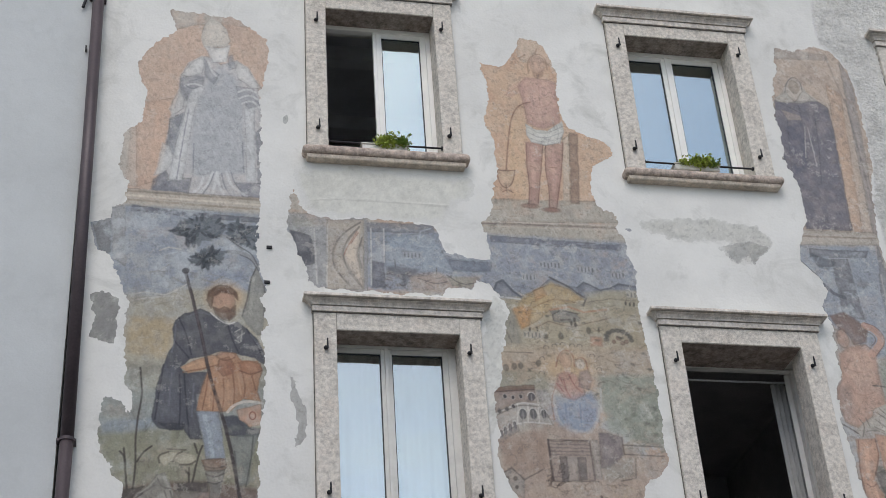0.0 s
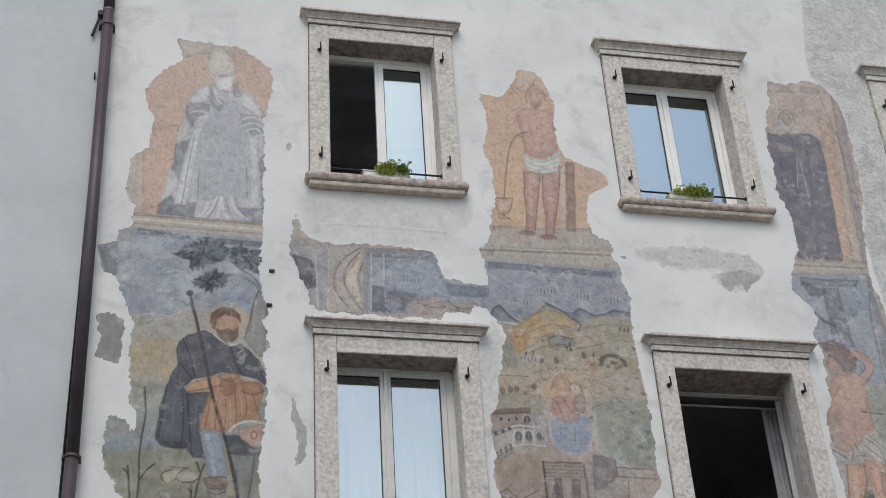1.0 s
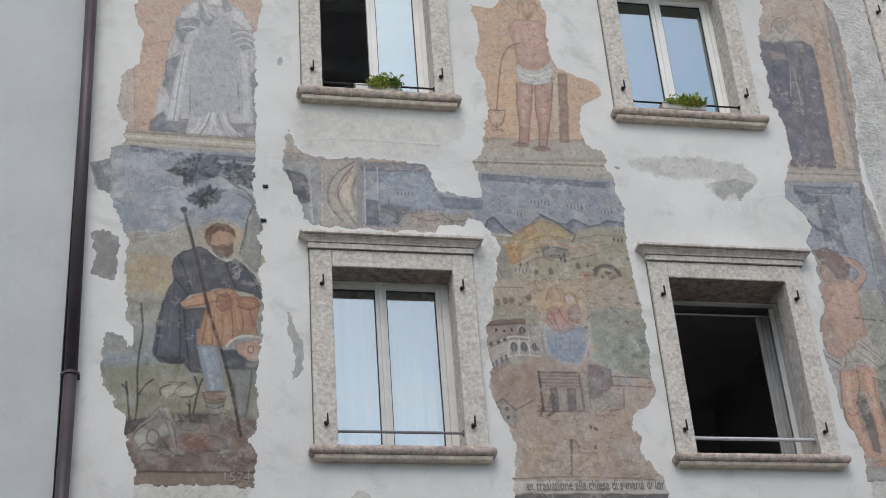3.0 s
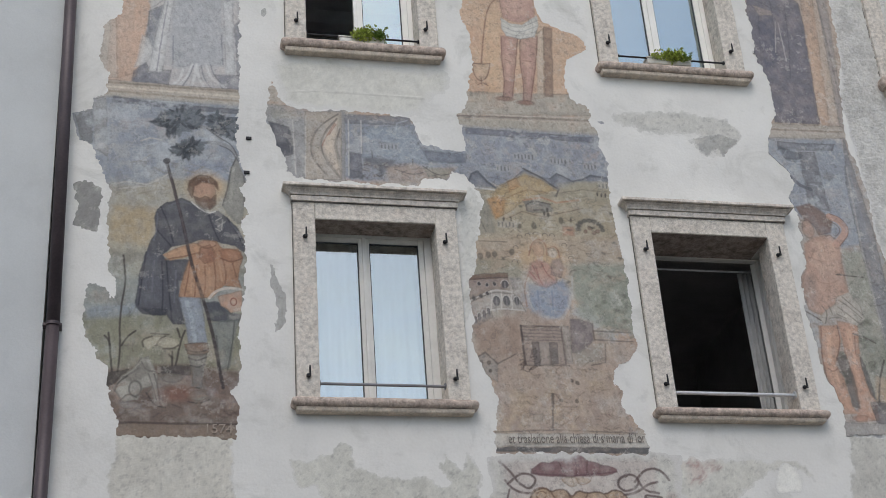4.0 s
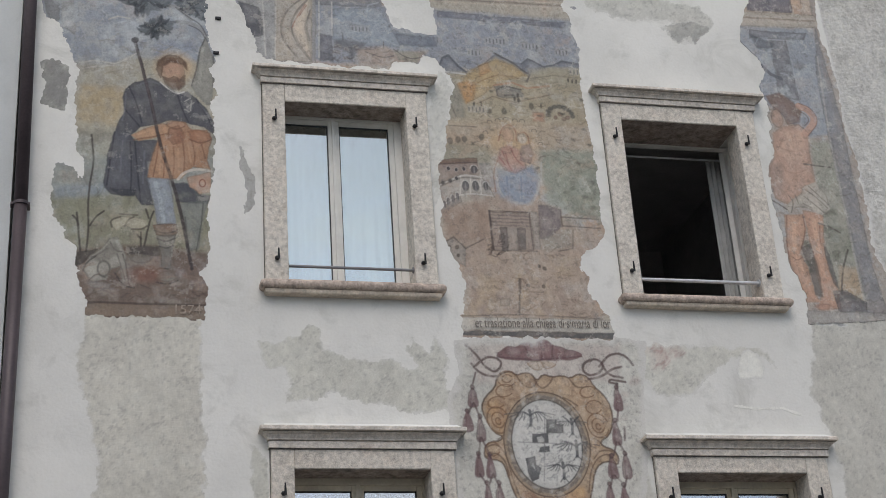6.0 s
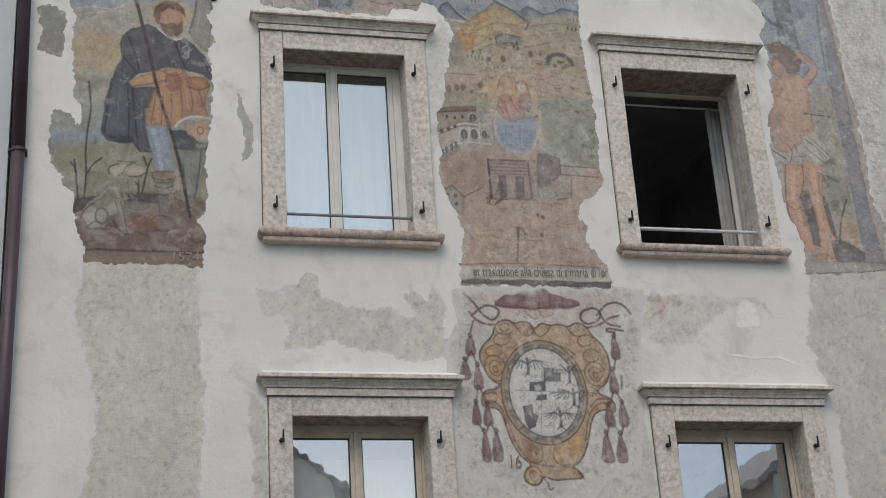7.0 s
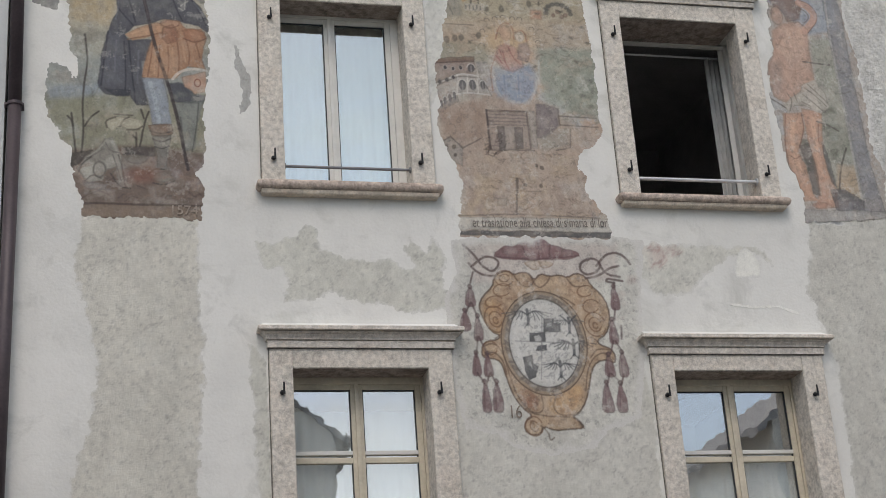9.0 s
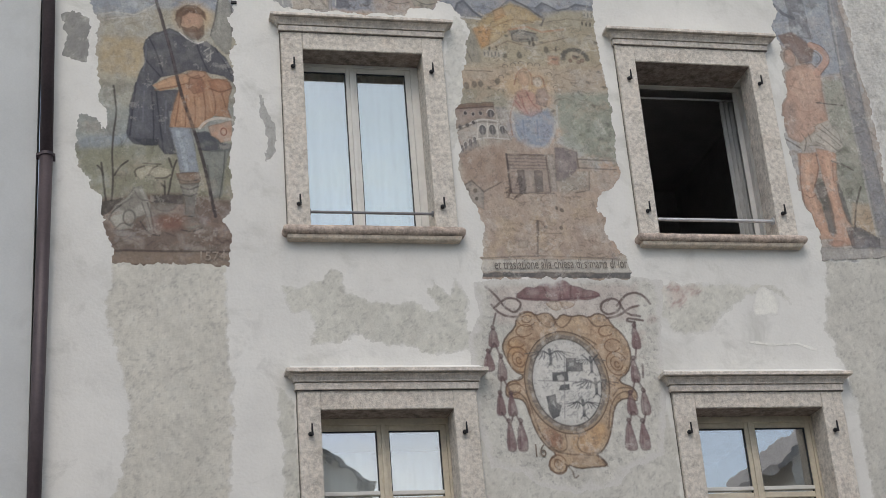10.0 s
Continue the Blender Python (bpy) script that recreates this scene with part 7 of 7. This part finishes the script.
# the shield's quarters: dark checks and spread wings as plain strokes
ink = (88, 88, 93)
for patch in ([(3.962, 5.723), (4.050, 5.729), (4.046, 5.693), (4.108, 5.689), (4.100, 5.611), (3.951, 5.604)], [(3.823, 5.598), (3.966, 5.604), (3.958, 5.522), (3.820, 5.516)], [(3.883, 5.481), (3.966, 5.496), (3.966, 5.440), (3.864, 5.434)], [(3.742, 5.373), (3.825, 5.393), (3.828, 5.322), (3.876, 5.292), (3.848, 5.201), (3.785, 5.171), (3.753, 5.272)]):
    a.area(patch, ink, 0.008, 0.85, 0.35)
for patch in ([(3.985, 5.692), (4.036, 5.698), (4.033, 5.657), (3.981, 5.651)], [(3.861, 5.567), (3.903, 5.583), (3.930, 5.547), (3.918, 5.522), (3.867, 5.521)], [(3.778, 5.322), (3.810, 5.343), (3.824, 5.272)]):
    a.area(patch, (204, 202, 198), 0.008, 0.85)
# spread wings as fans of plain strokes
for centre_, reach, tilt in (((3.820, 5.742), 0.115, 0), ((4.209, 5.467), 0.105, 12), ((4.072, 5.273), 0.085, -10), ((4.188, 5.669), 0.07, 40)):
    bx, bz = centre_
    a.folds([[(bx, bz + 0.07), (bx + 0.006, bz), (bx, bz - 0.07)]], 0.026, ink, 0.8)
    for side in (-1, 1):
        a.folds([[(bx, bz + 0.02), (bx + side * 0.5 * reach, bz + 0.06), (bx + side * reach, bz + 0.05 + 0.001 * tilt)]], 0.016, ink, 0.8)
        for j in range(1, 6):
            fx, u = bx + side * reach * (0.25 + 0.15 * j), radians(-95 + 17 * j)
            n = reach * (0.55 + 0.09 * j)
            a.folds([[(fx, bz + 0.05), (fx + side * 0.5 * n * math.cos(u) + 0.006, bz + 0.05 + 0.55 * n * math.sin(u)), (fx + side * n * math.cos(u), bz + 0.05 + n * math.sin(u))]], 0.010, ink, 0.7)
        a.folds([[(bx, bz - 0.06), (bx + side * 0.02, bz - 0.08), (bx + side * 0.035, bz - 0.10)]], 0.012, ink, 0.7)
a.folds([[(3.951, 5.770), (3.934, 5.589), (3.891, 5.181)], [(3.689, 5.525), (3.917, 5.517), (4.188, 5.508)]], 0.010, (136, 134, 134), 0.6)
a.marks(mid[0] - 0.22, mid[0] + 0.2, mid[1] - 0.32, mid[1] + 0.28, 90, (128, 128, 131), 0.05, 0.009, 0.6, 40, 4)
# cords
for run in ([(3.29, 6.40), (3.35, 6.35), (3.40, 6.29), (3.44, 6.22), (3.52, 6.16), (3.57, 6.18), (3.60, 6.23), (3.60, 6.26), (3.56, 6.29), (3.49, 6.30), (3.43, 6.27), (3.38, 6.22), (3.35, 6.20), (3.33, 6.23)], [(3.35, 6.20), (3.40, 6.15), (3.47, 6.12), (3.55, 6.12)], [(4.42, 6.28), (4.46, 6.30), (4.52, 6.28), (4.54, 6.23), (4.50, 6.17), (4.42, 6.14), (4.37, 6.16), (4.34, 6.20), (4.36, 6.26), (4.42, 6.29)],
            [(4.39, 6.11), (4.47, 6.12), (4.55, 6.16), (4.62, 6.21), (4.71, 6.23)], [(4.50, 6.23), (4.56, 6.30), (4.62, 6.35), (4.71, 6.36), (4.78, 6.32), (4.82, 6.25)], [(4.53, 6.26), (4.56, 6.18), (4.62, 6.14), (4.71, 6.13)], [(4.73, 6.09), (4.65, 6.10), (4.59, 6.11), (4.57, 6.08), (4.65, 6.07)]):
    a.stroke(flowing(run), 0.022, (104, 84, 82), 0.85)
tassel = (140, 110, 112)
for q, tall, wide in (([(3.32, 5.92)], .09, .055), ([(3.26, 5.70)], .09, .05), ([(3.37, 5.63)], .11, .05), ([(3.33, 5.31)], .10, .045), ([(3.43, 5.30)], .10, .05), ([(3.39, 5.02)], .13, .045), ([(3.49, 5.02)], .13, .055),
                      ([(4.64, 5.92)], .11, .05), ([(4.59, 5.61)], .11, .05), ([(4.52, 5.30)], .10, .055), ([(4.65, 5.31)], .11, .05), ([(4.47, 5.01)], .13, .06), ([(4.60, 5.01)], .13, .055)):
    x, z = q[0]
    a.area(flowing([(x - 0.012, z + tall), (x + 0.012, z + tall), (x + 0.7 * wide, z + 0.25 * tall), (x + wide, z - 0.7 * tall), (x + 0.6 * wide, z - tall), (x - 0.6 * wide, z - tall), (x - wide, z - 0.7 * tall), (x - 0.7 * wide, z + 0.25 * tall)], True, 1), tassel, 0.012, 0.9)
    a.stroke([(x - 0.2 * wide, z + 0.5 * tall), (x - 0.45 * wide, z - 0.8 * tall)], 0.010, (116, 90, 94), 0.6)
    a.oval((x, z + 1.1 * tall), 0.02, 0.022, (116, 88, 90), 0.01, 0.85)
for run in ([(3.33, 6.05), (3.36, 6.15)], [(3.32, 5.87), (3.27, 5.78)], [(3.33, 5.87), (3.37, 5.74)], [(3.36, 5.56), (3.33, 5.38)], [(3.37, 5.56), (3.44, 5.38)], [(3.33, 5.24), (3.39, 5.14)], [(3.44, 5.23), (3.40, 5.13)], [(3.45, 5.24), (3.49, 5.13)], [(4.65, 6.07), (4.65, 6.01)],
            [(4.63, 5.83), (4.61, 5.72)], [(4.58, 5.53), (4.54, 5.41)], [(4.60, 5.53), (4.66, 5.42)], [(4.51, 5.23), (4.48, 5.12)], [(4.53, 5.23), (4.58, 5.18)], [(4.64, 5.23), (4.61, 5.13)], [(4.67, 5.67), (4.66, 5.55)]):
    a.stroke(run, 0.018, (108, 86, 86), 0.8)
arms_ob = a.make("fresco", FRESCO, "painted coat of arms with red hat, cords and tassels", 0.0012, feather=0.06, into=(207, 204, 197), deep=0.94, grey=0.2)


# ---- patches of older grey plaster ----
def grey_patch(outline, seed, colour=(204, 202, 193), label="bare patch of older grey plaster", ragged=0.04, proud=0.0008, wear=0.3, dark=(184, 182, 173), feather=0.014):
    s = Sheet(outline, colour, seed, ragged, 0.014, (), 0.09)
    s.clouds(5, dark, 0.02, 0.25, 0.4)
    s.clouds(9, (210, 208, 200), 0.06, 0.2, 0.4, 1)
    return s.make("plaster_patch", PATCH, label, proud, "plaster patch", wear, grey=0.1, feather=feather)


grey_patch([(1.47, 6.40), (1.62, 6.40), (1.83, 6.47), (1.91, 6.57), (2.01, 6.52), (2.05, 6.36), (2.21, 6.27), (2.46, 6.23), (2.66, 6.26), (2.77, 6.19), (2.85, 6.20), (2.76, 6.33), (2.82, 6.45), (2.92, 6.39), (2.96, 6.33), (3.01, 6.48), (3.10, 6.39), (3.13, 6.26), (3.09, 6.04), (3.19, 5.91), (3.20, 5.74), (3.08, 5.81), (2.95, 5.78), (2.68, 5.79), (2.40, 5.86), (2.24, 5.88), (2.10, 5.95), (2.03, 5.89), (1.71, 5.87), (1.74, 6.08), (1.70, 6.16), (1.54, 6.15), (1.51, 6.31)], 61)
grey_patch([(0.06, 6.76), (1.00, 6.76), (1.00, 5.94), (1.05, 5.26), (0.99, 4.42), (0.93, 3.45), (-0.08, 3.48), (0.01, 4.43), (0.12, 4.79), (0.19, 5.34), (0.11, 5.72), (-0.01, 6.11)], 62, (204, 200, 190), "tall bare panel of grey-beige plaster")
grey_patch([(1.37, 5.55), (1.47, 5.50), (1.55, 5.31), (1.57, 4.41), (1.56, 3.65), (1.45, 3.66), (1.44, 4.41), (1.43, 5.07)], 63)
grey_patch([(4.77, 10.12), (5.08, 10.21), (5.55, 10.22), (6.02, 10.17), (6.14, 9.99), (6.11, 9.91), (5.88, 9.69), (5.68, 9.74), (5.58, 9.88), (5.69, 9.96), (5.15, 9.93), (4.88, 10.02)], 64, (200, 198, 192), dark=(184, 182, 176), feather=0.015)
grey_patch([(5.63, 9.90), (5.74, 9.95), (5.93, 9.98), (6.11, 9.93), (6.06, 9.86), (5.91, 9.70), (5.86, 9.79), (5.73, 9.71), (5.66, 9.78)], 95, (170, 168, 164), "ragged fragment of darker grey plaster", 0.02, 0.0016, feather=0.008)
grey_patch([(-0.43, 9.02), (-0.31, 9.07), (-0.18, 8.97), (-0.15, 8.89), (-0.20, 8.53), (-0.41, 8.61), (-0.37, 8.78)], 65, (140, 138, 136), "fragment of dark old plaster", 0.03, feather=0.0)
grey_patch([(1.33, 8.30), (1.39, 8.24), (1.39, 8.10), (1.47, 7.99), (1.46, 7.71), (1.36, 7.53), (1.41, 7.82), (1.34, 8.10)], 66, (172, 170, 166), "sliver of old grey plaster", 0.03, feather=0.0)
grey_patch([(3.29, 6.46), (3.94, 6.37), (4.71, 6.44), (4.81, 6.02), (4.80, 5.54), (4.89, 4.98), (4.87, 4.39), (4.84, 3.53), (2.96, 3.58), (3.11, 4.69), (3.10, 5.27), (3.24, 5.78)], 67, (203, 200, 192), "broad patch of worn grey plaster", 0.04, 0.0007)
traces = Sheet([(4.79, 6.47), (5.29, 6.46), (5.89, 6.45), (6.14, 6.41), (6.21, 6.26), (6.08, 6.37), (5.82, 6.34), (5.65, 6.25), (5.46, 6.10), (5.42, 5.98), (5.22, 5.95), (5.06, 5.97), (4.86, 6.18), (4.81, 6.31)], (208, 206, 198), 68, 0.04, 0.014, (), 0.09)
traces.clouds(5, (192, 190, 182), 0.02, 0.25, 0.4)
traces.clouds(9, (211, 208, 201), 0.06, 0.2, 0.4, 1)
for spot in ([(5.06, 6.42)], [(5.13, 6.35)], [(5.23, 6.39)], [(4.90, 6.44)], [(5.10, 6.27)]):
    x, z = spot[0]
    traces.oval((x, z), 0.09, 0.05, (198, 180, 172), 0.09, 0.55, 20, 0.9)
    traces.marks(x - 0.09, x + 0.06, z - 0.05, z + 0.05, 6, (164, 128, 124), 0.05, 0.018, 0.6, 30, int(x * 100))
traces.make("plaster_patch", PATCH, "patch of worn grey plaster with faint red traces", 0.0007, "plaster patch", 0.3, grey=0.0, feather=0.022)
grey_patch([(6.68, 6.90), (8.28, 6.90), (7.54, 3.27), (6.63, 3.30), (6.66, 4.36), (6.67, 5.35), (6.59, 5.72), (6.51, 6.05)], 69, (196, 193, 185), "broad field of old grey plaster", 0.04, 0.0007, 0.3, (178, 175, 168))

band = Sheet([(1.39, 10.53), (1.98, 10.61), (2.70, 10.55), (3.12, 10.55), (3.15, 10.35), (2.87, 10.16), (2.81, 9.99), (2.20, 9.98), (1.80, 9.99), (1.50, 10.05), (1.42, 10.19)], (212, 210, 203), 91, 0.04, 0.014, (), 0.07)
band.clouds(6, (196, 194, 187), 0.0, 0.2, 0.6)
band.stroke([(1.48, 10.17), (1.85, 10.21), (2.35, 10.20), (2.87, 10.19)], 0.02, (186, 183, 176), 0.7)
band.stroke([(1.48, 10.18), (1.85, 10.22), (2.35, 10.22), (2.87, 10.21)], 0.012, (224, 222, 216), 0.8)
band.make("plaster_patch", PATCH, "faint uneven band of whitish plaster under the sill", 0.0007, "plaster patch", 0.12, grey=0.0, feather=0.06)
grey_patch([(3.23, 9.32), (3.33, 9.15), (3.35, 8.97), (3.28, 8.69), (3.27, 8.30), (3.22, 7.97), (3.08, 7.73), (3.10, 8.30), (3.12, 8.79), (3.20, 9.09)], 92, (210, 208, 202), "ragged strip of whitish plaster", 0.05, 0.0011, 0.2, (192, 190, 184))
grey_patch([(1.29, 11.15), (1.32, 11.17), (1.33, 11.10), (1.31, 11.06), (1.28, 11.08)], 93, (178, 178, 174), "small chip of grey plaster", 0.008, feather=0.0)
grey_patch([(4.62, 10.05), (4.68, 10.06), (4.70, 10.03), (4.66, 10.01)], 94, (160, 160, 164), "small chip of grey plaster", 0.01, feather=0.0)

grey_patch([(5.902, 6.405), (5.962, 6.434), (6.054, 6.386), (6.093, 6.266), (6.056, 6.152), (5.839, 6.138), (5.815, 6.219)], 96, (226, 224, 218), "smooth white repair in the grey plaster", 0.015, 0.0014, 0.05, (220, 218, 212))
grey_patch([(5.638, 5.880), (5.775, 5.892), (5.934, 5.867), (6.209, 5.875), (6.364, 5.824), (6.440, 5.787), (6.359, 5.797), (6.194, 5.854), (5.930, 5.846), (5.760, 5.866)], 97, (232, 230, 225), "thin raised ridge of white plaster", 0.006, 0.0028, 0.0, (226, 224, 219), 0.0)
grey_patch([(6.627, 6.744), (6.884, 6.738), (7.049, 6.697), (6.957, 6.672), (6.702, 6.689)], 98, (150, 150, 152), "dark stain under the painted ledge", 0.02, 0.0016, 0.3, (136, 136, 138), 0.02)

# roughcast field round the far window
rough = Sheet([(7.54, 15.45), (10.72, 15.93), (8.64, 6.87)] + [(7.62, 6.73), (7.54, 7.24), (7.45, 7.45), (7.47, 7.89), (7.46, 8.39), (7.41, 8.78), (7.41, 9.34), (7.39, 9.67)]
              + [(7.36, 10.54), (7.48, 11.03), (7.51, 11.68), (7.50, 12.17), (7.41, 12.48), (7.31, 12.60), (7.19, 12.68), (7.22, 13.17)], (219, 216, 211), 81, 0.03, 0.010, (), 0.12)
rough.clouds(6, (186, 183, 178), 0.0, 0.2, 0.5)
rough.lift = 0.016 * np.clip(fbm(rough.X * 0.8, rough.Z, 30, 5, 4, 0.75) + 0.2, 0, 1)
rough.make("roughcast_field", GRIT, "rough pitted grey roughcast coat on the facade", 0.002, "roughcast", 0.15, grey=0.1, feather=0.02, into=(219, 216, 211))


# ---- lettering ----
def lettering(text, x, z, size, width, mat, parent, y, slope=0.0):
    cu = bpy.data.curves.new("lettering", "FONT")
    cu.body, cu.size, cu.extrude = text, size, 0.001
    tmp = bpy.data.objects.new("lettering", cu)
    scene.collection.objects.link(tmp)
    bpy.context.view_layer.update()
    me = bpy.data.meshes.new_from_object(tmp)
    wide = max(v.co.x for v in me.vertices)
    bpy.data.objects.remove(tmp)
    me.materials.append(mat)
    ob = new("lettering", me)
    ob.matrix_world = pose(x, y, z, 90, 0, 0) @ pose(0, 0, 0, 0, 0, slope) @ Matrix.Diagonal((width / wide, 1, 1, 1))
    ob.parent = parent
    return ob


spot = [(3.39, 6.572), (4.65, 6.605)]
lettering("et traslatione alla chiesa di·s·maria di lor", spot[0][0], spot[0][1], 0.135, spot[1][0] - spot[0][0], LETTER, centre_ob, WALL - 0.011, 1.3)
spot = [(0.76, 6.63), (1.00, 6.62)]
lettering("1574", spot[0][0], spot[0][1] - 0.005, 0.12, spot[1][0] - spot[0][0], PALELETTER, left_ob, WALL - 0.011)
spot = [(3.57, 4.84), (3.69, 4.83)]
lettering("16", spot[0][0], spot[0][1], 0.16, spot[1][0] - spot[0][0], THINLETTER, arms_ob, WALL - 0.010)

# small dark wall anchors
for x, z in [(1.15, 9.61), (1.13, 9.23)]:
    tagged(link_mesh("wall_anchor", boxed(x - 0.026, x + 0.026, WALL - 0.018, WALL + 0.02, z - 0.014, z + 0.014, 0.004), IRON), "small black iron anchor stub in the plaster", "wall anchor", "wall anchors")
